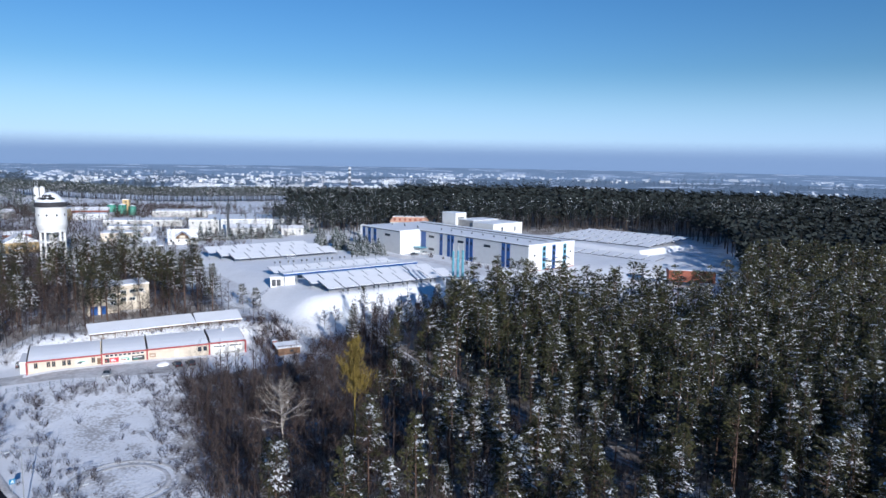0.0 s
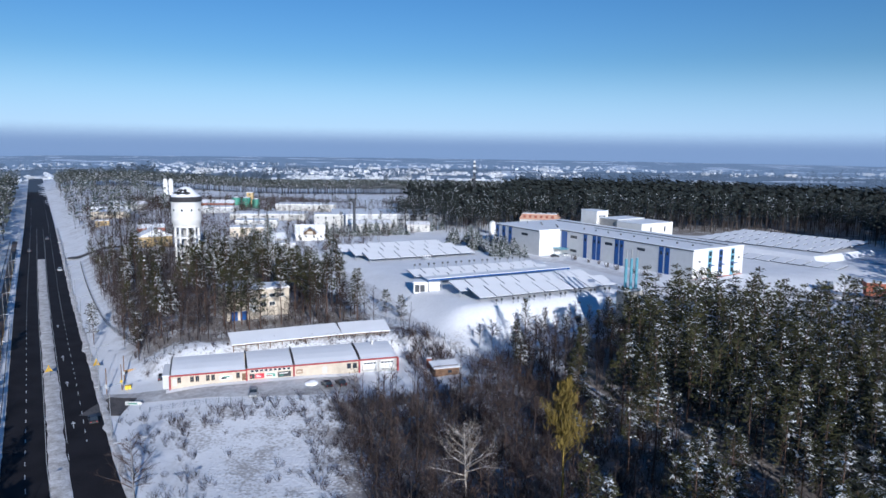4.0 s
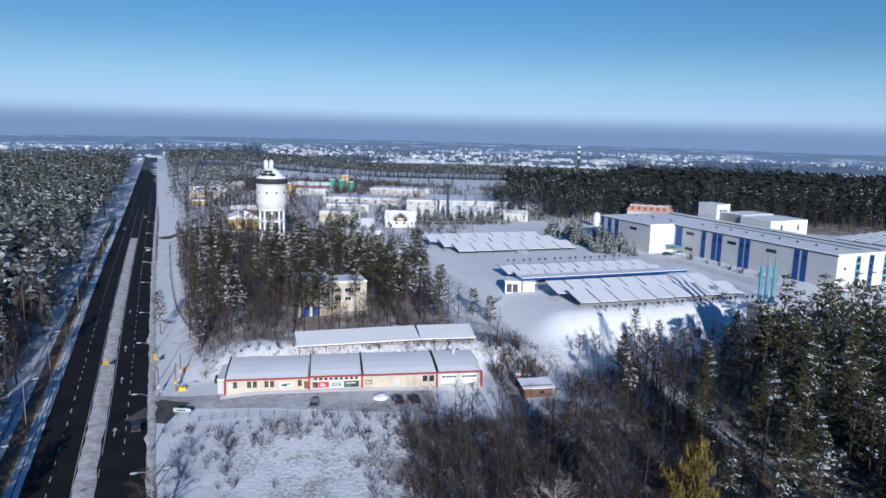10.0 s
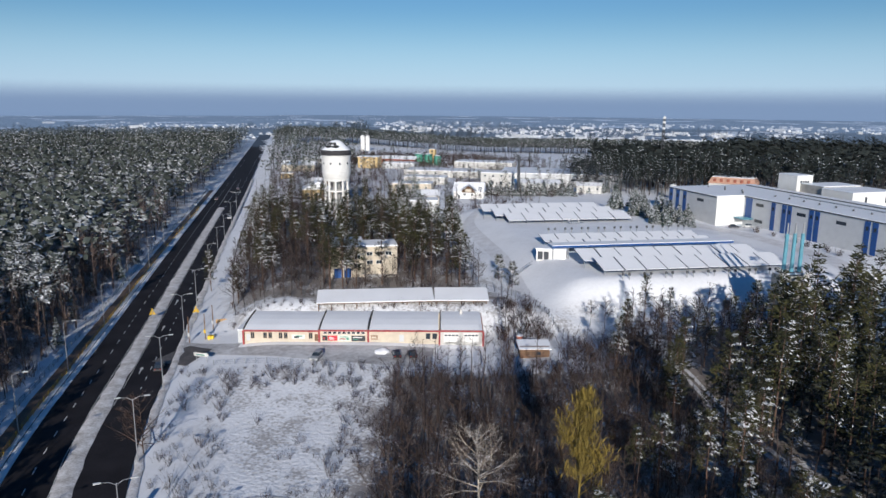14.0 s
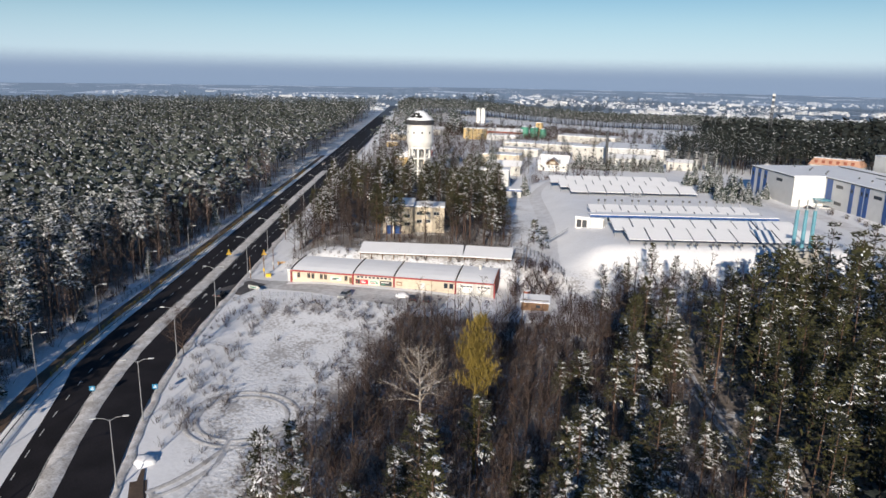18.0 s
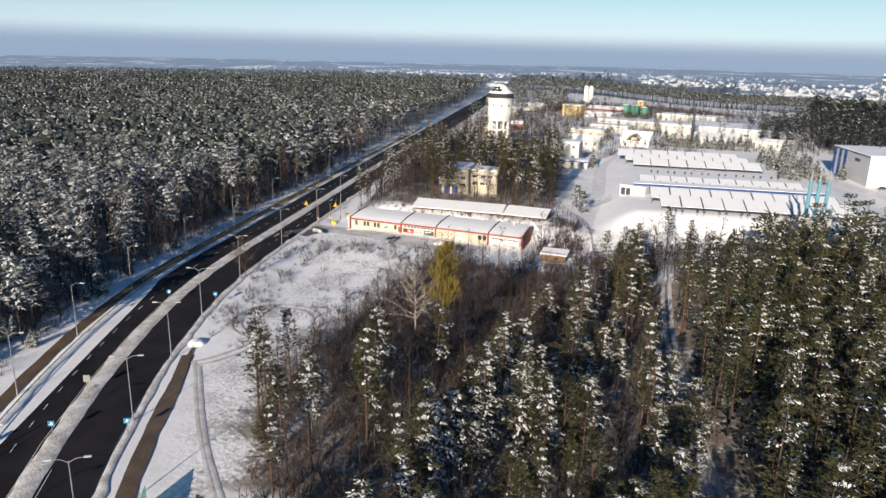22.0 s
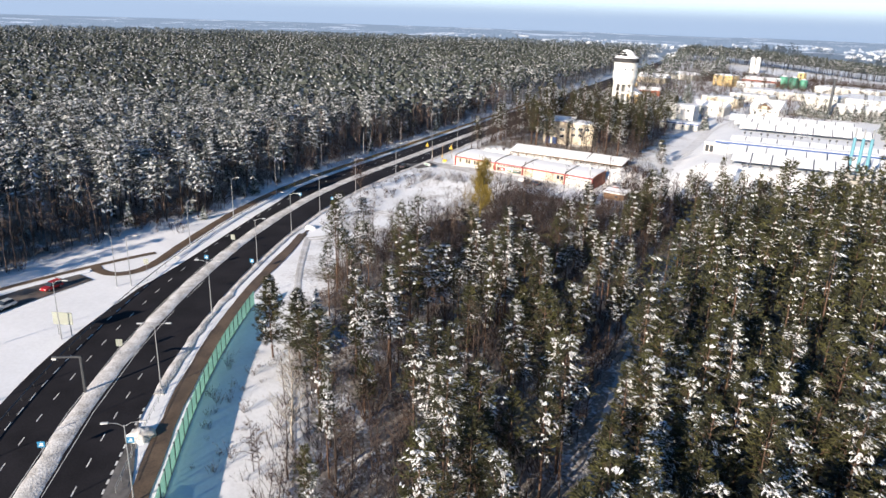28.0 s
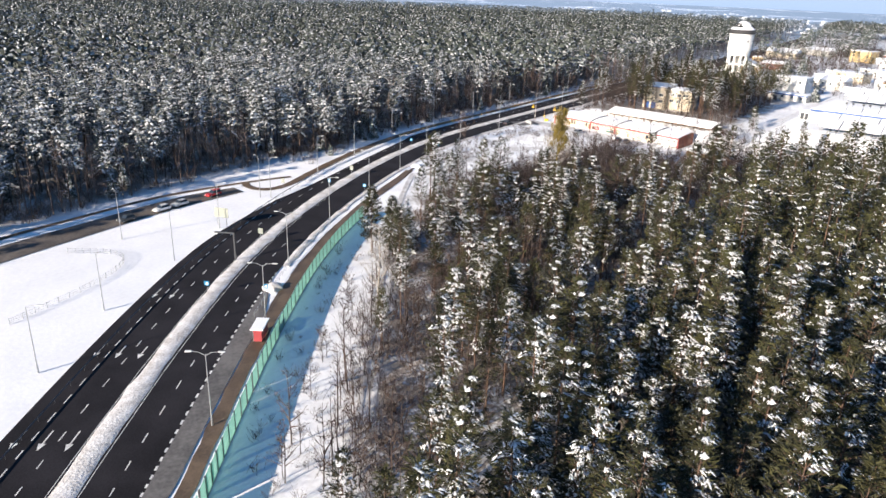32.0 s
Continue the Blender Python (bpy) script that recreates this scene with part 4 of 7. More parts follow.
# entrance hut on the bank
e0 = plan(PV0, PV_A, PV_B, -8.0, 26.5)
ent = thing("entrance_hut", pose(e0[0], e0[1], 9.9, 0, 0, turn_of(*PV_A) - 25), "white flat-roofed entrance hut set into the bank", "hut")
part("wall", boxed(0, 9.0, 0, 0.3, -0.5, 3.2), WHITE, ent)
part("wall", boxed(8.7, 9.0, 0.3, 6, -0.5, 3.2), WHITE, ent)
part("wall", boxed(0, 0.3, 0.3, 6, -0.5, 3.2), WHITE, ent)
snow_slab(ent, [(-0.3, -0.3), (9.3, -0.3), (9.3, 6.3), (-0.3, 6.3)], 3.2, 0.3)
for x in (0.5, 2.3):
    part("door", boxed(x, x + 1.5, -0.05, 0.02, 0, 2.5), DARKSTEEL, ent)
ped = plan(PV0, PV_A, PV_B, -17.0, 20.0)
stair = thing("bank_stairs", pose(ped[0], ped[1], 6.0, 0, 0, turn_of(*PV_A) + 12), "steel steps up the snowy bank", "stairs")
for k in range(14):
    part("step", boxed(k * 0.45, k * 0.45 + 0.4, 0, 1.1, k * 0.26, k * 0.26 + 0.06), STEEL, stair)
part("rail", tube(bmesh.new(), (0, 0, 1.0), (6.3, 0, 4.6), 0.04), DARKSTEEL, stair)

# gear on the third reservoir
g0 = plan(PV0, PV_A, PV_B, 24.0, 83.0)
gear = thing("vent_gear", pose(g0[0], g0[1], 10.4, 0, 0, 30), "tangle of grey pipes and valves on the reservoir roof", "pipework")
for k in range(4):
    part("pipe", tube(bmesh.new(), (k * 1.1, 0, 0), (k * 1.1 - 0.8, 0.6, 1.9 + 0.4 * (k % 2)), 0.14, seg=8), STEEL, gear)
part("walkway", boxed(-1, 5, -0.6, 0.6, 0.7, 0.85), STEEL, gear)

# three blue stacks on their plinth
s0 = (3.6, 239.2)
stacks = thing("vent_stacks", pose(s0[0], s0[1], 16.0, 0, 0, turn_of(*PV_A)), "three pale blue vent stacks on a concrete plinth", "stacks")
part("plinth", boxed(-1.2, 6.4, -1.6, 1.6, -14.5, 1.3, bevel=0.05), CONCRETE, stacks)
part("snow_cap", boxed(-1.2, 6.4, -1.6, 1.6, 1.3, 1.5, bevel=0.08), SNOW_ROOF, stacks)
for k in range(3):
    x = 0.6 + k * 2.1
    st = part("flue", tube(bmesh.new(), (x, 0, 1.4), (x, 0, 11.0), 0.48, 0.42, 16), CYAN, stacks, "pale blue steel stack")
    part("flue_tip", tube(bmesh.new(), (x, 0, 11.0), (x, 0, 13.6), 0.2, 0.2, 10), STEEL, st)
    part("base_flange", tube(bmesh.new(), (x, 0, 1.4), (x, 0, 1.7), 0.8, 0.8, 16), DARKSTEEL, st)
h0 = plan(PV0, PV_A, PV_B, 43.0, -12.0)
bh = thing("switch_hut", pose(h0[0], h0[1], 2.4, 0, 0, turn_of(*PV_A)), "pale grey metal hut with a snowy roof at the bank's foot", "hut")
part("body", boxed(0, 6.5, 0, 3, -0.5, 4.2, bevel=0.04), GREY_PANEL, bh)
part("roof_snow", boxed(-0.2, 6.7, -0.2, 3.2, 4.2, 4.45, bevel=0.08), SNOW_ROOF, bh)
part("door", boxed(0.6, 1.8, -0.05, 0.0, 0, 2.1), DARKSTEEL, bh)
h1 = plan(PV0, PV_A, PV_B, 33.0, -10.5)
bx = thing("control_cabinet", pose(h1[0], h1[1], 3.0, 0, 0, 20), "dark steel control cabinet standing in snow", "cabinet")
part("body", boxed(0, 1.6, 0, 1.2, -0.3, 2.4, bevel=0.04), DARKSTEEL, bx)
part("door", boxed(0.1, 1.5, -0.04, 0.0, 0.1, 2.2), DARKSTEEL, bx)

# ---------------------------------------------------------------- the large hall
HALL0, HALL_U, HALL_V = (40.5, 322.0), (-0.65, 0.76), (0.76, 0.65)
HALL_Z = 6.2
hall = thing("factory_hall", Matrix.Translation((HALL0[0], HALL0[1], HALL_Z)) @ Matrix.Rotation(math.atan2(HALL_U[1], HALL_U[0]), 4, "Z"),
             "long white and grey hall with tall blue panels and snowy roof", "hall")
HH = 12.3
# local x runs along the front, local -y points back from it: front looks along +y


def hall_box(name, x0, x1, y0, y1, z0, z1, m, label=""):
    return part(name, boxed(x0, x1, y0, y1, z0, z1), m, hall, label)


L1, L2, PROJ, DEEP = 81.0, 117.0, 13.5, 33.0
hall_box("front_wall", 0.3, L1, -0.3, 0, -1.5, HH, GREY_PANEL, "grey sheet-clad long wall")
hall_box("end_wall", 0, 0.3, -DEEP, 0, -1.5, HH, WHITE, "white clad end wall")
hall_box("wing_end_wall", L1 - 0.3, L1, 0, PROJ, -1.5, HH, WHITE, "white clad wall of the projecting wing")
hall_box("wing_front_wall", L1, L2, PROJ - 0.3, PROJ, -1.5, HH, GREY_PANEL, "grey sheet-clad wing wall")
hall_box("far_end_wall", L2 - 0.3, L2, -DEEP, PROJ - 0.3, -1.5, HH, GREY_PANEL)
hall_box("back_wall", 0.3, L2 - 0.3, -DEEP, -DEEP + 0.3, -1.5, HH, GREY_PANEL)
for o in ([(-0.25, -DEEP - 0.2), (L1 + 0.2, -DEEP - 0.2), (L1 + 0.2, 0.25), (-0.25, 0.25)], [(L1 - 0.2, -DEEP - 0.2), (L2 + 0.25, -DEEP - 0.2), (L2 + 0.25, PROJ + 0.25), (L1 - 0.2, PROJ + 0.25)]):
    k = 0.0 if o[0][0] < 1 else 0.006
    snow_slab(hall, o, HH + k, 0.35)
for x0, x1, y in ((-0.3, L1, 0.05), (L1, L2, PROJ + 0.05)):
    hall_box("eave_trim", x0, x1, y, y + 0.25, HH - 0.35, HH + 0.05, DARKSTEEL)
for x in (12.0, 15.3, 38.0, 41.0, 52.4, 55.4, 61.5):
    b = hall_box("blue_panel", x, x + 2.3, 0.0, 0.12, 0.2, HH - 0.5, BLUE, "tall blue wall panel")
    part("pane", boxed(x + 0.6, x + 1.7, 0.12, 0.16, 8.6, 10.0), GLASS, b)
    for k in range(1, 4):
        part("seam", boxed(x, x + 2.3, 0.12, 0.14, k * 2.8, k * 2.8 + 0.06), DARKSTEEL, b)
for x in (L1 + 3, L1 + 8, L1 + 22, L1 + 27.5, L1 + 33):
    if x > L1 + 15:
        b = hall_box("blue_panel", x, x + 2.6, PROJ, PROJ + 0.12, 0.2, HH - 0.5, BLUE, "tall blue wall panel")
        part("pane", boxed(x + 0.6, x + 1.9, PROJ + 0.12, PROJ + 0.16, 8.4, 10.0), GLASS, b)
hall_box("blue_panel", 75.5, 79.5, 0.0, 0.12, 2.6, HH - 0.5, BLUE, "blue panelled bay over the entrance")


def hall_window(x, y, z, w, h):
    fr = part("window", boxed(x, x + w, y, y + 0.08, z, z + h), DARKSTEEL, hall)
    n = max(2, int(w / 1.2))
    for i in range(n):
        part("pane", boxed(x + 0.12 + i * (w - 0.1) / n, x + (i + 1) * (w - 0.1) / n - 0.02, y + 0.08, y + 0.11, z + 0.12, z + h - 0.12), GLASS, fr)


for x, z in ((25.5, 8.6), (45.0, 8.6), (68.5, 9.0), (68.5, 2.2)):
    hall_window(x, 0.0, z, 4.6, 1.3)
for x, z in ((L1 + 9, 8.8),):
    hall_window(x, PROJ, z, 4.8, 1.3)
# doors and blue bays of the end wall (looks along -x)
for y in (-9.5, -16.5, -24.5):
    b = hall_box("blue_panel", -0.12, 0.0, y - 2.4, y, 0.2, HH - 0.6, CYAN if y > -12 or y < -20 else BLUE, "tall blue window bay in the white end wall")
    for k in range(4):
        part("pane", boxed(-0.16, -0.12, y - 2.0, y - 0.4, 1.6 + k * 2.6, 3.4 + k * 2.6), GLASS, b)
    part("canopy", boxed(-1.6, -0.16, y - 2.7, y + 0.3, 5.4, 5.6), BLUE, b)
hall_box("plinth", -0.08, 0.0, -DEEP, 0.0, -1.5, 0.3, BRICK, "red brick plinth")
for y in (-3.5, -29.5):
    hall_box("vent_box", -0.25, 0, y - 0.9, y, 7.0, 7.9, DARKSTEEL)
hall_box("terrace", -4.5, 0.2, -2.0, 6.0, -1.5, 0.2, CONCRETE, "low concrete terrace wall")
cp = hall_box("entrance_canopy", 74.0, 80.2, 0.2, 5.0, 3.2, 3.55, CYAN, "pale blue entrance canopy")
for x in (74.5, 79.6):
    part("canopy_post", tube(bmesh.new(), (x, 4.7, -0.5), (x, 4.7, 3.2), 0.1), STEEL, cp)
# roof gear
for k in range(9):
    v = part("roof_fan", tube(bmesh.new(), (8 + k * 8.2, -9.5, HH), (8 + k * 8.2, -9.5, HH + 1.0), 0.45, 0.35, 8), DARKSTEEL, hall)
part("duct", boxed(4, 74, -17.4, -16.9, HH + 0.5, HH + 0.85), STEEL, hall)
for k in range(10):
    part("duct_foot", boxed(5 + k * 7.4, 5.2 + k * 7.4, -17.3, -17.0, HH + 0.2, HH + 0.5), DARKSTEEL, hall)
part("ridge_line", boxed(2, 112, -25.2, -24.9, HH + 0.36, HH + 0.75), DARKSTEEL, hall)
for k in range(7):
    part("roof_fan", tube(bmesh.new(), (86 + k * 4.1, -3.0 - 3 * (k % 3), HH), (86 + k * 4.1, -3.0 - 3 * (k % 3), HH + 0.9), 0.4, 0.32, 8), DARKSTEEL, hall)
part("penthouse_wall", boxed(92, 104, -44.5, -36, -1.5, 19.0), WHITE, hall, "white stair tower behind the hall")
part("penthouse_snow", boxed(91.8, 104.2, -44.7, -35.8, 19.0, 19.3, bevel=0.1), SNOW_ROOF, hall)
for k in range(4):
    part("pane", boxed(91.94, 92, -42.6 + k * 1.3, -41.7 + k * 1.3, 15.6, 16.8), GLASS, hall)
part("annex_wall", boxed(61, 78, -60.5, -37, -1.5, 15.0), WHITE, hall, "white flat-roofed annex behind the hall")
part("annex_snow", boxed(60.8, 78.0, -60.7, -36.8, 15.0, 15.3, bevel=0.1), SNOW_ROOF, hall)
for y in (-43.5, -54.0):
    part("pane", boxed(60.94, 61, y - 1.0, y, 10.5, 13.2), GLASS, hall)
part("link_wall", boxed(78, 92, -58, -38, -1.5, 15.6), CONCRETE, hall, "dull grey link building")
part("link_snow", boxed(78, 91.8, -58.2, -37.8, 15.6, 15.9, bevel=0.1), SNOW_ROOF, hall)

ob0 = (-36.3, 482.0)
ora = thing("clad_building", pose(ob0[0], ob0[1], 9.2, 0, 0, -6), "building with a sloping orange-brown clad upper storey", "building")
bm = bmesh.new()
lo = [bm.verts.new(v) for v in ((0, 0, 4), (26, 0, 4), (26, 14, 4), (0, 14, 4))]
hi = [bm.verts.new(v) for v in ((2, 2, 7.4), (24, 2, 7.4), (24, 12, 7.4), (2, 12, 7.4))]
bm.faces.new(hi)
for k in range(4):
    j = (k + 1) % 4
    bm.faces.new((lo[k], lo[j], hi[j], hi[k]))
part("mansard", bm, ORANGE, ora, "orange-brown clad mansard")
part("roof_snow", boxed(1.8, 24.2, 1.8, 12.2, 7.4, 7.7, bevel=0.1), SNOW_ROOF, ora)
part("wall", boxed(0.6, 25.4, 0.6, 13.4, -8, 4), PALE, ora)
for k in range(6):
    part("dormer", boxed(3 + k * 3.6, 4.4 + k * 3.6, 0.4, 1.8, 4.9, 6.5), BRICK, ora)
tk = thing("white_tank", pose(-51.4, 456, 3.4), "small white cylindrical tank beside the hall", "tank")
part("shell", lathe(bmesh.new(), [(2.0, -1), (2.0, 9.6), (1.4, 10.4), (0.2, 10.7)], 20), WHITE, tk)
part("hatch", tube(bmesh.new(), (0, 0, 10.6), (0, 0, 11.1), 0.4), STEEL, tk)

# fourth array beyond the hall, on its own bank
bank = bmesh.new()
o = [plan(HALL0, HALL_U, HALL_V, u, v) for u, v in ((-4, 86), (78, 86), (78, 150), (-4, 150))]
i_ = [plan(HALL0, HALL_U, HALL_V, u, v) for u, v in ((2, 92), (72, 92), (72, 144), (2, 144))]
lo = [bank.verts.new((x, y, 5.0)) for x, y in o]
hi = [bank.verts.new((x, y, 9.0)) for x, y in i_]
bank.faces.new(hi)
for k in range(4):
    j = (k + 1) % 4
    bank.faces.new((lo[k], lo[j], hi[j], hi[k]))
bmesh.ops.recalc_face_normals(bank, faces=bank.faces)
tagged(part("reservoir_bank", bank, SNOW), "snow-covered earth bank of a reservoir", "bank", kind="structure")
HALL_TURN = turn_of(-HALL_U[0], -HALL_U[1])


def zig_array(u0, v0, cols, rows_, w, d, z, tilt, aside):
    p = plan(HALL0, HALL_U, HALL_V, u0, v0)
    arr = thing("solar_array", pose(p[0], p[1], z, 0, 0, HALL_TURN), "stepped rows of snow-covered solar panels on a bank", "solar array", "solar arrays on the reservoirs")
    me_t = bpy.data.meshes.new("panel")
    bm = solar_table(w, d)
    bm.to_mesh(me_t)
    bm.free()
    me_t.materials.append(SNOW_ROOF)
    me_f = bpy.data.meshes.new("panel_frame")
    bm = boxed(0, w, -0.06, d + 0.05, -0.3, -0.004)
    bm.to_mesh(me_f)
    bm.free()
    me_f.materials.append(PV_FRAME)
    for r in range(rows_):
        for c in range(cols):
            t = piece("panel", me_t, arr, pose(c * (w + 0.25), r * (d * 0.97) + c * aside, 0.6 + r * 0.35, tilt, 0, 0))
            piece("panel_frame", me_f, t, Matrix())
        for c in range(cols):
            part("post", tube(bmesh.new(), (c * (w + 0.25) + 1, r * d * 0.97 + 0.4 + c * aside, -1.5), (c * (w + 0.25) + 1, r * d * 0.97 + 0.4 + c * aside, 0.7 + r * 0.35), 0.09, seg=6), STEEL, arr)


zig_array(72, 96, 8, 5, 8.2, 8.6, 9.0, 9, 1.4)
zig_array(44, 70, 8, 1, 7.4, 9.0, 6.0, 8, 1.2)
gh = thing("works_shed", pose(103, 312, 5.6, 0, 0, -10), "low brick shed with snowy roof and arched glass lean-to", "shed")
part("wall", boxed(0, 20, 0, 10, -1, 4.2), BRICK, gh)
part("roof_snow", boxed(-0.3, 20.3, -0.3, 10.3, 4.2, 4.5, bevel=0.1), SNOW_ROOF, gh)
bm = bmesh.new()
prev = None
for q in range(9):
    an = math.pi * q / 8
    ring = [bm.verts.new((x, 4 - 4 * math.cos(an), 3.2 * math.sin(an))) for x in (-11, -1)]
    if prev:
        bm.faces.new((prev[0], prev[1], ring[1], ring[0]))
    prev = ring
bmesh.ops.solidify(bm, geom=list(bm.faces), thickness=0.1)
part("arched_roof", bm, SNOW_ROOF, gh)
part("end_frame", boxed(-11.2, -11.0, 0.2, 7.8, 0, 2.2), STEEL, gh)
part("gate", boxed(13, 18, -0.06, 0, 0, 3.2), WOOD, gh)

# ---------------------------------------------------------------- trees
def np_mesh(name, v, f, material):
    """A mesh out of arrays: places and triangles."""
    me = bpy.data.meshes.new(name)
    me.vertices.add(len(v))
    me.vertices.foreach_set("co", np.ascontiguousarray(v, np.float32).ravel())
    me.loops.add(len(f) * 3)
    me.loops.foreach_set("vertex_index", np.ascontiguousarray(f, np.int32).ravel())
    me.polygons.add(len(f))
    me.polygons.foreach_set("loop_start", np.arange(len(f), dtype=np.int32) * 3)
    me.update(calc_edges=True)
    me.materials.append(material)
    return me


def kites(rng, centre, out, count, size, width, lift=0.35, spread=0.9):
    """A tuft: kite-shaped sprays of needles that stand out from a place."""
    d = rng.normal(0, spread, (count, 3)) + np.asarray(out)
    d[:, 2] += lift
    d /= np.linalg.norm(d, axis=1)[:, None] + 1e-9
    ln = size * rng.uniform(0.6, 1.25, count)
    side = np.cross(d, rng.normal(0, 0.6, (count, 3)) + np.array((0, 0, 1.0)))
    side /= np.linalg.norm(side, axis=1)[:, None] + 1e-9
    c = np.asarray(centre) + rng.normal(0, size * 0.28, (count, 3))
    a = c - d * (ln * 0.25)[:, None]
    b = c + d * (ln * 0.35)[:, None] + side * (width * ln)[:, None]
    e = c + d * (ln * 0.35)[:, None] - side * (width * ln)[:, None]
    t = c + d * ln[:, None]
    v = np.stack([a, b, t, e], 1).reshape(-1, 3)
    i = np.arange(count)[:, None] * 4
    f = np.concatenate([i + (0, 1, 2), i + (0, 2, 3)], 0)
    return v, f


def bars(p0, p1, r0, r1, sides=3):
    """Thin tapered bars, all at once."""
    p0, p1 = np.asarray(p0, float), np.asarray(p1, float)
    d = p1 - p0
    d /= np.linalg.norm(d, axis=1)[:, None] + 1e-9
    ref = np.where(np.abs(d[:, 2:3]) > 0.9, (1.0, 0, 0), (0, 0, 1.0))
    u = np.cross(d, ref)
    u /= np.linalg.norm(u, axis=1)[:, None] + 1e-9
    w = np.cross(d, u)
    n = len(p0)
    v = []
    for p, r in ((p0, r0), (p1, r1)):
        for j in range(sides):
            an = 2 * math.pi * j / sides
            v.append(p + (u * math.cos(an) + w * math.sin(an)) * np.asarray(r)[:, None])
    v = np.stack(v, 1).reshape(-1, 3)
    i = np.arange(n)[:, None] * 2 * sides
    f = []
    for j in range(sides):
        q = (j + 1) % sides
        f += [i + (j, q, sides + q), i + (j, sides + q, sides + j)]
    return v, np.concatenate(f, 0)


def blades(p0, p1, r0, r1):
    """Very thin twigs: one narrow strip each."""
    p0, p1 = np.asarray(p0, float), np.asarray(p1, float)
    d = p1 - p0
    u = np.cross(d, np.stack([np.sin(p0[:, 0] * 91), np.cos(p0[:, 1] * 77), np.full(len(d), 0.3)], 1))
    u /= np.linalg.norm(u, axis=1)[:, None] + 1e-9
    r0, r1 = np.asarray(r0)[:, None] * 1.3, np.asarray(r1)[:, None] * 1.3
    v = np.stack([p0 - u * r0, p0 + u * r0, p1 + u * r1, p1 - u * r1], 1).reshape(-1, 3)
    i = np.arange(len(d))[:, None] * 4
    return v, np.concatenate([i + (0, 1, 2), i + (0, 2, 3)], 0)


def gather(lots):
    vs, fs, o = [], [], 0
    for v, f in lots:
        vs.append(v)
        fs.append(f + o)
        o += len(v)
    return np.concatenate(vs), np.concatenate(fs)


def trunk_of(rng, h, r, lean=0.02, segs=4, sides=6):
    z = np.linspace(0, h, segs + 1)
    xy = np.cumsum(np.vstack([[0, 0], rng.normal(0, lean * h / segs, (segs, 2))]), 0)
    p = np.column_stack([xy, z])
    rr = r * (1 - 0.8 * z / h)
    return p, bars(p[:-1], p[1:], rr[:-1], rr[1:], sides)


def blobs(rng, centres, size, turns=None):
    """Flattened uneven lumps of snow, longer along the given turn and hanging at the outer end."""
    n = len(centres)
    base = np.array([(1.5, 0, 0), (0.5, 0.55, 0), (-1.0, 0.4, 0), (-1.0, -0.4, 0), (0.5, -0.55, 0), (0, 0, 0.42)])
    tri = np.array([(0, 1, 5), (1, 2, 5), (2, 3, 5), (3, 4, 5), (4, 0, 5)])
    sz = size * np.clip(np.exp(rng.normal(0, 0.45, (n, 1, 1))), 0.4, 1.9)
    v = base[None] * sz * rng.uniform(0.4, 1.6, (n, 6, 3))
    an = rng.random(n) * 6.28 if turns is None else np.asarray(turns) + rng.normal(0, 0.4, n)
    c, q = np.cos(an)[:, None], np.sin(an)[:, None]
    x, y = v[:, :, 0] * c - v[:, :, 1] * q, v[:, :, 0] * q + v[:, :, 1] * c
    droop = 0.42 * v[:, :, 0] if turns is not None else 0.45 * np.abs(x)
    v = np.stack([x, y, v[:, :, 2] - droop], 2) + np.asarray(centres)[:, None, :]
    return v.reshape(-1, 3), (tri[None] + (np.arange(n) * 6)[:, None, None]).reshape(-1, 3)


SNOW_SIDE = 0.4          # the turn, in radians, of the side on which the wind has left its snow


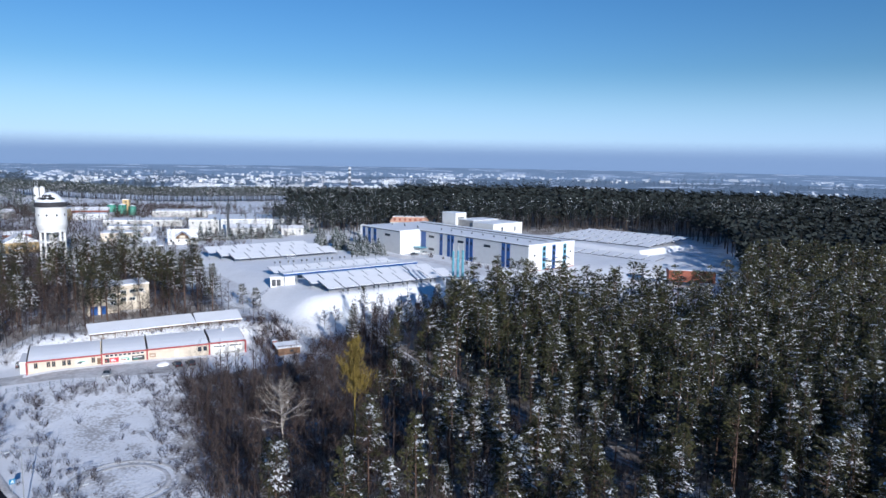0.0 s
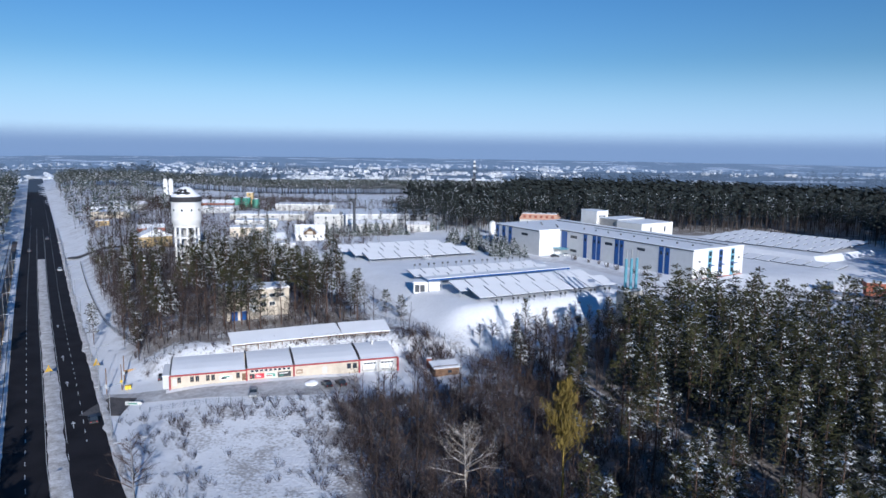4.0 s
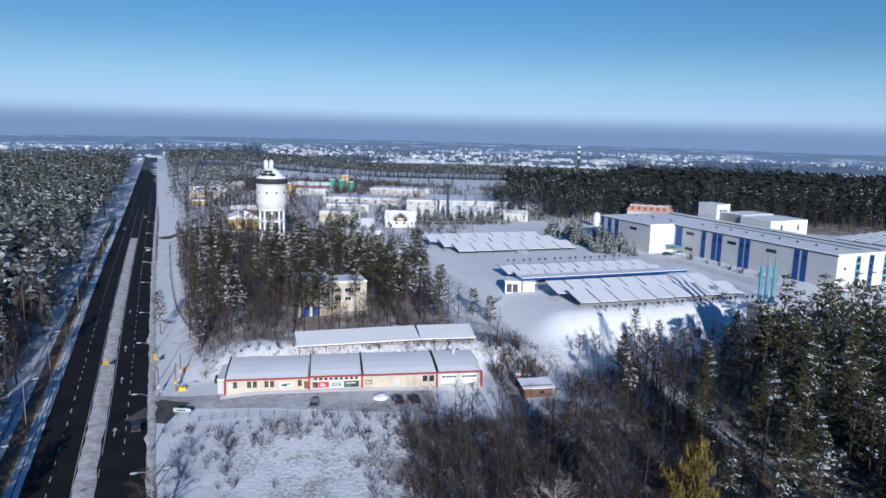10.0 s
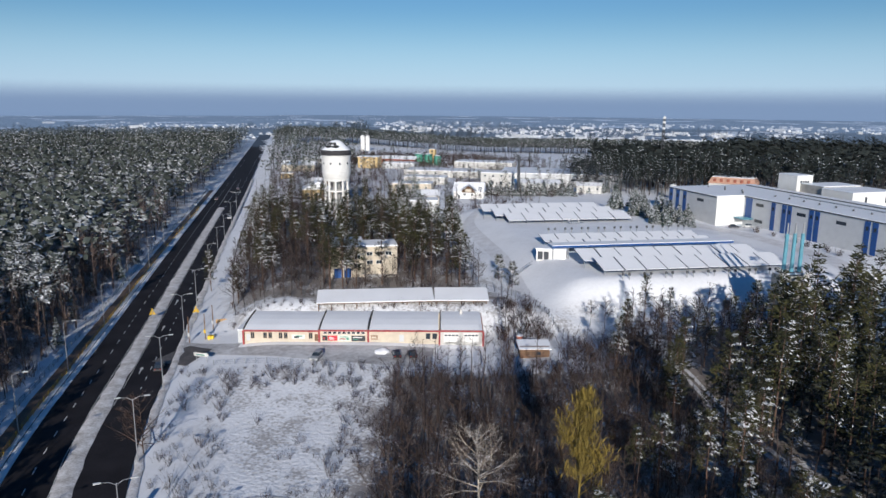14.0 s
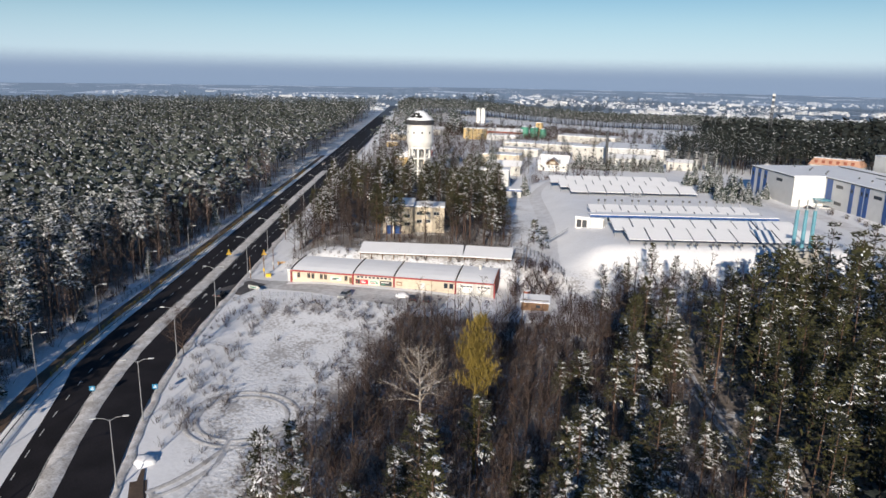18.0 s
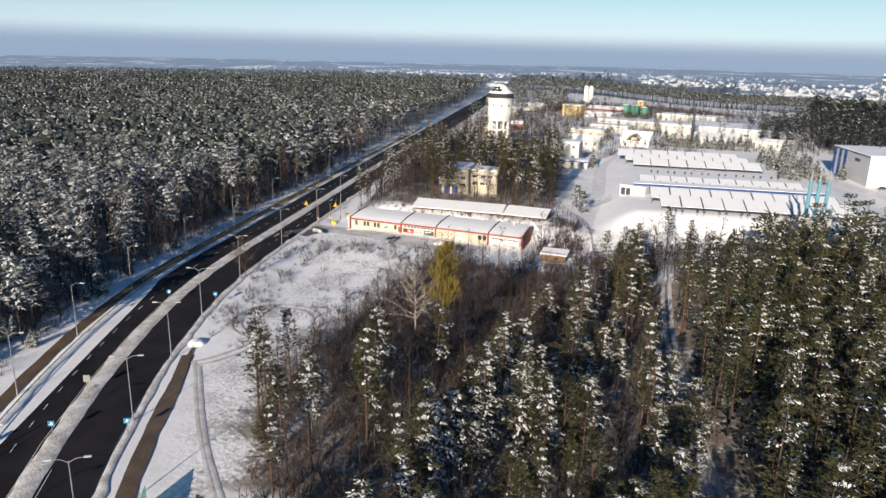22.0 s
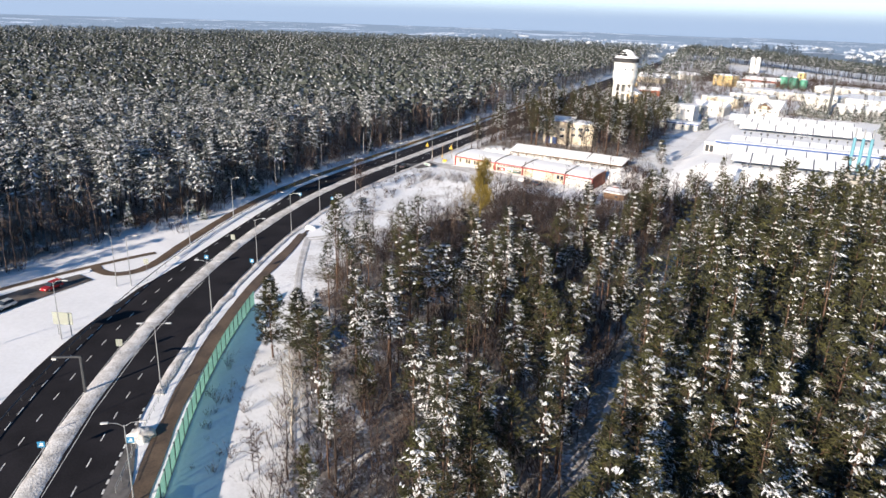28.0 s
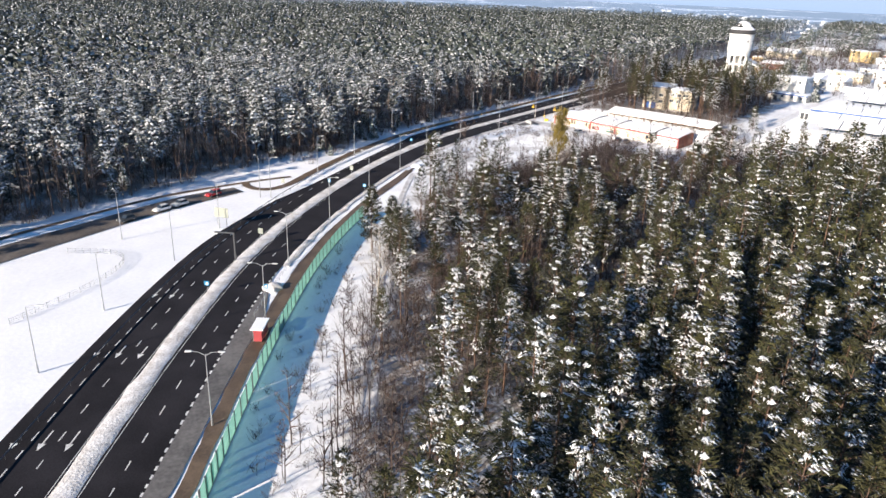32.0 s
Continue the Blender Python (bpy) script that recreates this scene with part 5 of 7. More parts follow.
def pine(seed, h, base=0.4, wide=2.2, whorls=12, per=5, tufts=4, each=7, size=0.5, width=0.12, snow=0.5, lump=0.12, level=0):
    """A Scots pine: bare stem, whorls of boughs that carry needle sprays, and snow lying along those on one side."""
    rng = np.random.default_rng(seed)
    p, stem = trunk_of(rng, h * 0.97, 0.010 * h + 0.02, segs=(4, 3, 1)[level], sides=(6, 4, 3)[level])
    lots, limbs, caps, turns = [], [], [], []
    full = rng.uniform(0.55, 0.95)
    for i in range(whorls):
        t = (i + 0.5 * rng.random()) / whorls
        z = h * (base + (1 - base) * t)
        axis = np.array((np.interp(z, p[:, 2], p[:, 0]), np.interp(z, p[:, 2], p[:, 1]), 0))
        for j in range(per):
            if rng.random() < 0.14:
                continue
            an = 1.1 * i + 6.283 * (j + 0.6 * rng.random()) / per
            o = np.array((math.cos(an), math.sin(an), 0.0))
            reach_ = wide * (1 - t) ** full * (0.68 + 0.32 * min(1, 3 * t)) * rng.uniform(0.65, 1.25) + 0.22
            patch = 0.5 + 0.5 * math.sin(3 * an + seed * 1.7 + 7 * t)
            loaded = rng.random() < snow * (0.3 + 0.9 * patch) * (0.16 + 1.5 * max(0.0, math.cos(an - SNOW_SIDE)))
            slope = rng.uniform(0.0, 0.3) + 0.75 * t - (0.15 if loaded else 0.0)
            sag = 0.10 if loaded else 0.04
            for q in np.linspace(0.35 if tufts > 1 else 0.75, 1.0, tufts):
                rr = reach_ * (q + rng.normal(0, 0.05))
                side = np.array((-o[1], o[0], 0)) * rng.normal(0, 0.10 + 0.14 * rr)
                c = axis + o * rr + side + (0, 0, z + slope * rr - sag * rr * rr + rng.normal(0, 0.06))
                lots.append(kites(rng, c, o * 1.1 + side * 0.5, each, size * rng.uniform(0.8, 1.3), width, lift=0.35, spread=0.42))
                if loaded:
                    for _ in range((5, 2, 1)[level]):
                        caps.append(c + side * rng.uniform(-0.5, 1.0) - o * rng.uniform(0, 0.4) * reach_ / tufts + rng.normal(0, 0.16, 3) * (1, 1, 0.3) + (0, 0, 0.16 * size))
                        turns.append(an)
            if reach_ > 0.7:
                limbs.append((axis + (0, 0, z - 0.1), axis + o * reach_ * 0.9 + (0, 0, z + slope * reach_ * 0.9)))
    for j in range(10):
        z = h * rng.uniform(0.5, 1.0) * base
        an = rng.random() * 2 * math.pi
        limbs.append((np.array((0, 0, z)), np.array((math.cos(an), math.sin(an), 0.05)) * rng.uniform(0.4, 1.5) + (0, 0, z)))
    if level:
        limbs = limbs[:: 5] if level == 1 else limbs[:1]
    a = np.array([q[0] for q in limbs])
    b = np.array([q[1] for q in limbs])
    wood = gather([stem, bars(a, b, np.full(len(a), 0.05), np.full(len(a), 0.015))])
    if not caps:
        caps, turns, lump = [(0, 0, h * 0.7)], [0.0], 0.02
    return wood, gather(lots), blobs(rng, np.array(caps), lump, np.array(turns))


def spruce(seed, h, wide=2.2, tiers=14, each=9):
    rng = np.random.default_rng(seed)
    p, stem = trunk_of(rng, h, 0.012 * h + 0.02, 0.004)
    lots = []
    for i in range(tiers):
        t = i / (tiers - 1)
        z = h * (0.08 + 0.9 * t)
        rad = wide * (1 - t) ** 0.85 + 0.12
        n = max(4, int(7 * (1 - t) + 4))
        for j in range(n):
            an = 2 * math.pi * (j + rng.random() * 0.6) / n + i
            o = np.array((math.cos(an), math.sin(an), 0))
            for q in (0.4, 0.85):
                lots.append(kites(rng, o * rad * q + (0, 0, z - 0.25 * rad * q), o, each // 2, 0.35 + 0.3 * rad, 0.28, lift=-0.1, spread=0.5))
    return stem, gather(lots), blobs(rng, np.column_stack([rng.normal(0, wide * 0.35, 24), rng.normal(0, wide * 0.35, 24), h * rng.uniform(0.15, 0.7, 24)]), 0.3)


def bare_tree(seed, h, wide=2.4, limbs=18, twigs=10, up=0.9, start=0.25, r=None, droop=0.0, fine=False):
    """A leafless tree: stem, limbs and fine twigs."""
    rng = np.random.default_rng(seed)
    p, stem = trunk_of(rng, h, r or (0.008 * h + 0.02), 0.05, 6)
    a, b, ra, rb = [], [], [], []
    for i in range(limbs):
        t = start + (0.97 - start) * (i + rng.random()) / limbs
        z = h * t
        an = rng.random() * 2 * math.pi
        ln = wide * (1.15 - t) * rng.uniform(0.7, 1.4) + 0.4
        base_p = np.array((np.interp(z, p[:, 2], p[:, 0]), np.interp(z, p[:, 2], p[:, 1]), z))
        d = np.array((math.cos(an), math.sin(an), up * rng.uniform(0.5, 1.4)))
        d /= np.linalg.norm(d)
        mid = base_p + d * ln * 0.55
        d2 = d + rng.normal(0, 0.25, 3) + (0, 0, 0.15 - droop)
        end = mid + d2 / np.linalg.norm(d2) * ln * 0.6
        rad = 0.02 + 0.018 * ln
        a += [base_p, mid]
        b += [mid, end]
        ra += [rad, rad * 0.6]
        rb += [rad * 0.6, 0.008]
        for j in range(twigs):
            q = rng.uniform(0.25, 1)
            s0 = base_p + (mid - base_p) * min(1, q / 0.55) if q < 0.55 else mid + (end - mid) * (q - 0.55) / 0.45
            dd = d + rng.normal(0, 0.55, 3) + (0, 0, 0.1 - droop)
            s1 = s0 + dd / np.linalg.norm(dd) * ln * rng.uniform(0.2, 0.5)
            a.append(s0)
            b.append(s1)
            ra.append(0.022)
            rb.append(0.007)
            for _ in range(2):
                d3 = dd + rng.normal(0, 0.7, 3)
                s2 = s0 + (s1 - s0) * rng.uniform(0.3, 0.9)
                a.append(s2)
                b.append(s2 + d3 / np.linalg.norm(d3) * ln * rng.uniform(0.1, 0.28))
                ra.append(0.016)
                rb.append(0.006)
    return stem, (blades if fine else bars)(a, b, ra, rb)


def bush(seed, h, stems=14, twigs=7):
    rng = np.random.default_rng(seed)
    a, b, ra, rb = [], [], [], []
    for i in range(stems):
        an = rng.random() * 2 * math.pi
        d = np.array((math.cos(an) * rng.uniform(0.1, 0.8), math.sin(an) * rng.uniform(0.1, 0.8), 1.0))
        d /= np.linalg.norm(d)
        s = rng.normal(0, 0.2 * h, 3) * (1, 1, 0)
        e = s + d * h * rng.uniform(0.6, 1.1)
        a.append(s); b.append(e); ra.append(0.03); rb.append(0.01)
        for j in range(twigs):
            q = rng.uniform(0.3, 1)
            dd = d + rng.normal(0, 0.5, 3)
            s1 = s + (e - s) * q
            a.append(s1); b.append(s1 + dd / np.linalg.norm(dd) * h * rng.uniform(0.12, 0.35)); ra.append(0.018); rb.append(0.006)
    return blades(a, b, ra, rb)


def pile(template, pts, scales, turns):
    """Many copies of one set of triangles in one array."""
    v, f = template
    n = len(pts)
    c, s = np.cos(turns)[:, None], np.sin(turns)[:, None]
    x = (v[None, :, 0] * c - v[None, :, 1] * s) * scales[:, None] + pts[:, 0:1]
    y = (v[None, :, 0] * s + v[None, :, 1] * c) * scales[:, None] + pts[:, 1:2]
    z = v[None, :, 2] * scales[:, None] + pts[:, 2:3]
    vv = np.stack([x, y, z], 2).reshape(-1, 3)
    ff = (f[None] + (np.arange(n) * len(v))[:, None, None]).reshape(-1, 3)
    return vv, ff


def wood_stuff(name, label, templates, pts, material_wood, material_leaf, rng, smin=0.8, smax=1.15, category="forest"):
    """A stand of trees too many to count: one mesh of two or three materials."""
    if not len(pts):
        return
    which = rng.integers(0, len(templates), len(pts))
    sc = rng.uniform(smin, smax, len(pts))
    tn = rng.uniform(-0.6, 0.6, len(pts)) if len(templates[0]) == 3 else rng.random(len(pts)) * 6.283
    layers = []
    for layer in range(len(templates[0])):
        lots = []
        for i, t in enumerate(templates):
            q = which == i
            if q.any():
                lots.append(pile(t[layer], pts[q], sc[q], tn[q]))
        layers.append(gather(lots))
    v, f = gather(layers)
    me = np_mesh(name, v, f, material_wood)
    me.materials.append(material_leaf)
    me.materials.append(SNOW_ROOF)
    me.polygons.foreach_set("material_index", np.repeat(np.arange(len(layers), dtype=np.int32), [len(q[1]) for q in layers]))
    tagged(new(name, me), label, category, kind="stuff")


def scatter(rng, x0, x1, y0, y1, gap, keep):
    """Places on a loosened grid of that spacing, where keep(x, y, off, s) holds."""
    xs, ys = np.meshgrid(np.arange(x0, x1, gap), np.arange(y0, y1, gap))
    x = xs.ravel() + rng.uniform(-0.48, 0.48, xs.size) * gap
    y = ys.ravel() + rng.uniform(-0.48, 0.48, ys.size) * gap
    off, s = road_off(x, y)
    k = keep(x, y, off, s)
    x, y = x[k], y[k]
    return np.stack([x, y, ground_z(x, y) - 0.1], 1)


def path_off(x, y):
    """Distance from the middle of the forest ride."""
    px, py = np.array([90, 67, 48, 22, 0, -14]), np.array([70, 97, 119, 152, 182, 204])
    best = np.full(np.shape(x), 1e9)
    side = np.zeros(np.shape(x))
    for i in range(len(px) - 1):
        dx, dy = px[i + 1] - px[i], py[i + 1] - py[i]
        t = np.clip(((x - px[i]) * dx + (y - py[i]) * dy) / (dx * dx + dy * dy), 0, 1)
        qx, qy = x - px[i] - t * dx, y - py[i] - t * dy
        d = np.hypot(qx, qy)
        sg = np.sign(dx * qy - dy * qx)
        side = np.where(d < best, -sg, side)
        best = np.minimum(best, d)
    return best * side          # positive on the hall's side


OPEN_EAST = [(-40, 205), (-24, 224), (-6, 229), (10, 248), (36, 262), (60, 254), (92, 247), (116, 268), (136, 312), (152, 350), (168, 420), (158, 492), (70, 494),
             (20, 478), (-40, 486), (-75, 480), (-140, 620), (-420, 720), (-470, 560), (-300, 380), (-170, 330), (-100, 300)]


def clear_east(x, y):
    """Open ground round the hall, the reservoirs and the works behind them."""
    inside = np.zeros(np.shape(x), bool)
    for (ax, ay), (bx, by) in zip(OPEN_EAST, OPEN_EAST[1:] + OPEN_EAST[:1]):
        inside ^= ((ay > y) != (by > y)) & (x < (bx - ax) * (y - ay) / (by - ay + 1e-9) + ax)
    return inside


def in_right_wood(x, y, off, s):
    p = path_off(x, y)
    return (x > -14) & (x < 330) & (off > 36) & (y < 460) & (p > 2.6) & ~clear_east(x, y) & ~((x < 2) & (y > 196)) & ~((x < 3) & (y > 226))


def in_mixed_wood(x, y, off, s):
    p = path_off(x, y)
    a, b = local(SHOP0, SHOP_U, SHOP_V, x, y)
    return (p < -2.2) & (off > 29) & (x < 105) & (x > -37 - 0.45 * (y - 110)) & (y < 222) & ~((b > -17) & (a < 60)) & (np.hypot(x + 44, y - 200) > 6.5) & ~clear_east(x, y)


def in_grove(x, y, off, s):
    a, b = local(SHOP0, SHOP_U, SHOP_V, x, y)
    hx, hy = local((-113.6, 220.8), (0.80, 0.60), (-0.60, 0.80), x, y)
    hut = (hx > -1.5) & (hx < 21.5) & (hy > -2) & (hy < 15) | (hx > -3) & (hx < 19) & (hy > -30) & (hy < 0) & (np.sin(x * 5.3 + y * 3.1) > 0.35)
    can = (b < 23.5 + 0.12 * a)
    pa, pb = local(PV0, PV_A, PV_B, x, y)
    tx, ty = x + 178.5, y - 319.5
    ahead = tx * 0.50 - ty * 0.87
    sector = np.arctan2(ty, tx)
    tower_ = (np.hypot(tx, ty) < 10) | ((np.hypot(tx, ty) < 40) & (sector > -1.15) & (sector < -0.55)) | ((ahead > 0) & (ahead < 55) & (np.abs(tx * 0.87 + ty * 0.50) < 5 + 0.03 * ahead))
    return (off > 19) & (b > 18) & ~can & (pa < -30) & (y < 335) & (x < -62) & ~hut & ~tower_ & (x > -260)


RNG = np.random.default_rng(11)
PINES = [pine(i, 16.0 + 1.3 * (i % 4), base=0.36 + 0.05 * (i % 4), wide=2.5 + 0.35 * (i % 3), whorls=12 + i % 3, each=8, snow=(0.2, 0.9, 0.55, 1.5, 0.1, 0.85, 1.2, 0.4)[i], lump=0.115) for i in range(8)]
PINES_MID = [pine(20 + i, 16.5 + 1.4 * (i % 4), base=0.40 + 0.05 * (i % 3), wide=2.7, whorls=10, per=5, tufts=3, each=4, size=0.66, width=0.16, snow=(0.3, 1.2, 0.75, 1.7, 0.15, 1.0)[i], lump=0.14, level=1) for i in range(6)]
PINES_LOW = [pine(30 + i, 16.5 + 1.4 * (i % 4), base=0.42 + 0.05 * (i % 3), wide=2.7, whorls=7, per=4, tufts=2, each=4, size=0.95, width=0.19, snow=(0.4, 1.1, 0.8, 1.5)[i], lump=0.26, level=2) for i in range(4)]
PINES_FAR = [pine(40 + i, 17.0 + 1.5 * (i % 3), base=0.46, wide=3.0, whorls=5, per=3, tufts=1, each=2, size=2.3, width=0.36, snow=0.0, lump=0.4, level=2) for i in range(4)]
PINES_WHITE = [pine(50 + i, 16.5 + 1.5 * (i % 4), base=0.44 + 0.05 * (i % 2), wide=2.9 + 0.3 * (i % 2), whorls=8, per=5, tufts=3, each=3, size=0.9, width=0.24, snow=(0.8, 1.4, 0.6, 1.1, 0.4, 0.9)[i], lump=0.24, level=1) for i in range(6)]
PINES_WHITE_FAR = [pine(56 + i, 17.0 + 1.5 * (i % 3), base=0.5, wide=3.5, whorls=5, per=4, tufts=1, each=2, size=2.1, width=0.34, snow=(0.8, 1.3, 0.6)[i], lump=0.52, level=2) for i in range(3)]
SAPLINGS = [pine(70 + i, 16.0, base=0.35, wide=2.8, whorls=5, per=4, tufts=1, each=3, size=1.9, width=0.3, snow=0.15, lump=0.4, level=2) for i in range(3)]
SPRUCES = [spruce(60 + i, 9 + 2 * i) for i in range(3)]
BARES = [bare_tree(80 + i, 9.5 + 1.2 * i, wide=2.2 + 0.2 * i, fine=True) for i in range(6)]
BARES_MANY = [bare_tree(180 + i, 9.5 + 1.2 * i, wide=2.2 + 0.2 * i, limbs=14, twigs=6, fine=True) for i in range(4)] + [bare_tree(190 + i, 14.5 + i, wide=1.9, limbs=11, twigs=5, start=0.45, r=0.16, fine=True) for i in range(3)]
BARES_MID = [bare_tree(90 + i, 11 + 1.5 * i, limbs=9, twigs=4, r=0.12, fine=True) for i in range(3)]
BUSHES = [bush(100 + i, 1.6 + 0.5 * i, 8, 5) for i in range(4)]


def tree_things(name, label, category, group, templates, pts, mw, ml, rng, smin=0.85, smax=1.15):
    kinds = []
    for t in templates:
        kinds.append([np_mesh(name + "_" + nm, *q, m) for nm, q, m in zip(("trunk", "crown", "snow"), t, (mw, ml, SNOW_ROOF))])
    for x, y, z in pts:
        k = kinds[rng.integers(0, len(kinds))]
        sc = rng.uniform(smin, smax)
        root = new(name)
        root.matrix_basis = pose(x, y, z, 0, 0, rng.uniform(-35, 35) if len(k) == 3 else rng.random() * 360) @ Matrix.Diagonal((sc, sc, sc * rng.uniform(0.9, 1.1), 1))
        tagged(root, label, category, group)
        for nm, me in zip(("trunk", "crown", "snow"), k):
            o = new(nm, me)
            o.parent = root
            if nm == "snow":
                o["kind"] = "stuff"


# right wood of pines: the nearest ones stand as trees of their own
w = scatter(RNG, -14, 330, 60, 460, 5.0, in_right_wood)
w = w[np.argsort(np.hypot(w[:, 0] - 95, w[:, 1] - 75))]
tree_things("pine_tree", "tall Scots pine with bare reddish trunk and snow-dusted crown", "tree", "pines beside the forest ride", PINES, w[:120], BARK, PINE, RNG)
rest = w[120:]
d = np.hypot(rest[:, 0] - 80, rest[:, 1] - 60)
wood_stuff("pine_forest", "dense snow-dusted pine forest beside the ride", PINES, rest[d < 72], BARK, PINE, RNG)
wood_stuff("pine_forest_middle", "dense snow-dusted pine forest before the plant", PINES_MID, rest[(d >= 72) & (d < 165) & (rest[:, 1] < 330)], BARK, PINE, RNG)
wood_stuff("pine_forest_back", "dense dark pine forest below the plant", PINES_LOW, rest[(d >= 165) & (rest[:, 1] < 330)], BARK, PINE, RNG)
wood_stuff("pine_forest_behind", "pine forest beyond the plant", PINES_FAR, rest[(d >= 100) & (rest[:, 1] >= 330)], BARK_DARK, PINE_DARK, RNG)

# small dark pines added between the trunks in place of deep shade
w = scatter(RNG, -14, 330, 60, 330, 4.4, in_right_wood)
w = w[(np.hypot(w[:, 0] - 60, w[:, 1] - 100) < 190)]
wood_stuff("pine_saplings", "dark young pines added as shade in the gaps of the forest", SAPLINGS, w, BARK_DARK, PINE_DARK, RNG, 0.35, 0.62)

w = scatter(RNG, -26, 16, 192, 247, 3.3, lambda x, y, off, s: ((x < 3) & (y > 196 + 0.3 * (x + 14)) | (y > 226)) & (np.abs(path_off(x, y)) > 2.2) & (y < 232 + 0.5 * (x + 14)))
q = RNG.random(len(w)) < 0.13
tree_things("bare_tree", "leafless tree with dry brown tufts below the bank", "tree", "bare trees below the bank", BARES, w[~q], TWIG, TWIG, RNG, 0.55, 1.0)
tree_things("pine_tree", "dark Scots pine standing apart below the bank", "tree", "pines below the bank", PINES, w[q], BARK, PINE, RNG, 0.6, 0.8)

# mixed wood between road and ride
w = scatter(RNG, -90, 105, 40, 225, 3.3, in_mixed_wood)
pick = RNG.random(len(w))
po = path_off(w[:, 0], w[:, 1])
wo, ws = road_off(w[:, 0], w[:, 1])
thin = (w[:, 1] > 186) & (w[:, 0] < -16)
keep = ~(thin & (RNG.random(len(w)) < 0.6)) & ~((ws < 180) & (wo < 40) & (RNG.random(len(w)) < 0.5))
clump = np.array([noise.noise(Vector((x * 0.075, y * 0.075, 8.0))) for x, y, _ in w])
q = pick < np.where(po > -42, np.where(w[:, 1] > 150, 0.20, 0.32), np.where(w[:, 0] > -20, 0.17, 0.05)) * np.where(po > -14, 1.2, 1.0) * np.clip(1.0 + 3.2 * clump, 0.12, 2.4) * np.where((w[:, 0] < -14) & (w[:, 1] > 116), 0.05, 1.0) * np.where(thin, 0.1, 1.0) * np.where((ws < 190) & (wo < 46), np.where(wo > 34, 0.7, 0.25), 1.0)
w, q = w[keep], q[keep]
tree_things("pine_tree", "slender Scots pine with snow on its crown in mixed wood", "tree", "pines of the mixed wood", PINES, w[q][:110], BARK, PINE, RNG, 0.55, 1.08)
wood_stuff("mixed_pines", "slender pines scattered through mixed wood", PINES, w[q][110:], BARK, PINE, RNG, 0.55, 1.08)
bares = w[~q]
tree_things("bare_tree", "leafless young tree with fine brown twigs in snow", "tree", "bare trees of the mixed wood", BARES, bares[::6][:170], TWIG, TWIG, RNG, 0.45, 0.95)
left = np.ones(len(bares), bool)
left[::6][:170] = False
left &= (RNG.random(len(bares)) < 0.62)
wood_stuff("young_wood", "thicket of leafless young trees in snow", BARES_MANY, bares[left], TWIG, TWIG, RNG, 0.4, 0.95)
w = scatter(RNG, -90, 105, 40, 225, 2.25, in_mixed_wood)
UNDER = [(b, bush(300 + i, 2.6 + 0.5 * i, 7, 5)) for i, b in enumerate(BUSHES)]
wood_stuff("undergrowth", "brown leafless undergrowth beneath the trees", UNDER, w[RNG.random(len(w)) < np.where((w[:, 0] < -8) & (w[:, 1] > 114), 1.0, 0.66)], SCRUB, TWIG, RNG, 0.7, 1.5, "undergrowth")

# grove round the pump house and the tower
w = scatter(RNG, -260, -60, 190, 340, 4.3, in_grove)
pick = RNG.random(len(w))
go, gs = road_off(w[:, 0], w[:, 1])
q = pick < np.where(go < 44, 0.14, np.where(w[:, 0] > -150, 0.55, 0.3))
front = q & (w[:, 1] < 268)
tree_things("pine_tree", "tall dark Scots pine with bare trunk in a grove", "tree", "pines of the grove", PINES, w[front], BARK, PINE, RNG, 0.8, 1.1)
wood_stuff("grove_pines", "dark pines standing close together round the tower", PINES_MID, w[q & ~front], BARK, PINE, RNG, 0.62, 0.85, "grove")
tree_things("bare_tree", "leafless grey-brown tree with frosted twigs", "tree", "bare trees of the grove", BARES, w[~q][:110], TWIG, TWIG, RNG, 0.7, 1.1)
wood_stuff("grove_bare_trees", "leafless frosted trees standing close together", BARES_MANY, w[~q][110:], TWIG, TWIG, RNG, 0.7, 1.1, "grove")

# forest across the road: bare trees along its edge, pines behind
# trees east of x -14 are unseen, added to shade the forest's foot
across = lambda x, y, off, s: (off < -18.5) & (off > -140) & (s > 20) & (s < 520) & ((s > 225) | ((s > 40) & (-(x + 10) * 0.794 - (y + 7) * 0.608 > np.where(y < -25, -6, 7)) & ((x < -14) | (y < -12)) & (off < -24)))
w = scatter(RNG, -620, 90, -160, 700, 5.5, across)
o, s = road_off(w[:, 0], w[:, 1])
depth = np.where(s < 225, -(w[:, 0] + 10) * 0.794 - (w[:, 1] + 7) * 0.608 - 7, -o - 18)
edge = (depth < 16) & (RNG.random(len(w)) < 0.7)
wood_stuff("forest_edge", "leafless frosted trees at the edge of the forest", BARES_MANY, np.concatenate([w[edge], w[edge] + (2.1, -1.7, 0)]), EDGE_TWIG, EDGE_TWIG, RNG, 0.65, 1.25)
w = w[~edge]
foot = depth[~edge] < 30
young = w[foot & (RNG.random(len(w)) < 0.45)] + (1.9, 1.2, 0)
wood_stuff("young_spruces", "young frosted spruces at the foot of the forest", SPRUCES, young, BARK, SPRUCE, RNG, 0.3, 0.75)
near = (w[:, 0] - 60) ** 2 + w[:, 1] ** 2 < 300 ** 2
wood_stuff("pine_forest_across", "tall snow-dusted pine forest across the road", PINES_WHITE, w[near], BARK_DARK, PINE_FROST_HAZE, RNG)
wood_stuff("pine_forest_along", "pine forest along the far stretch of road", PINES_WHITE_FAR, w[~near], BARK_DARK, PINE_FROST_HAZE, RNG)
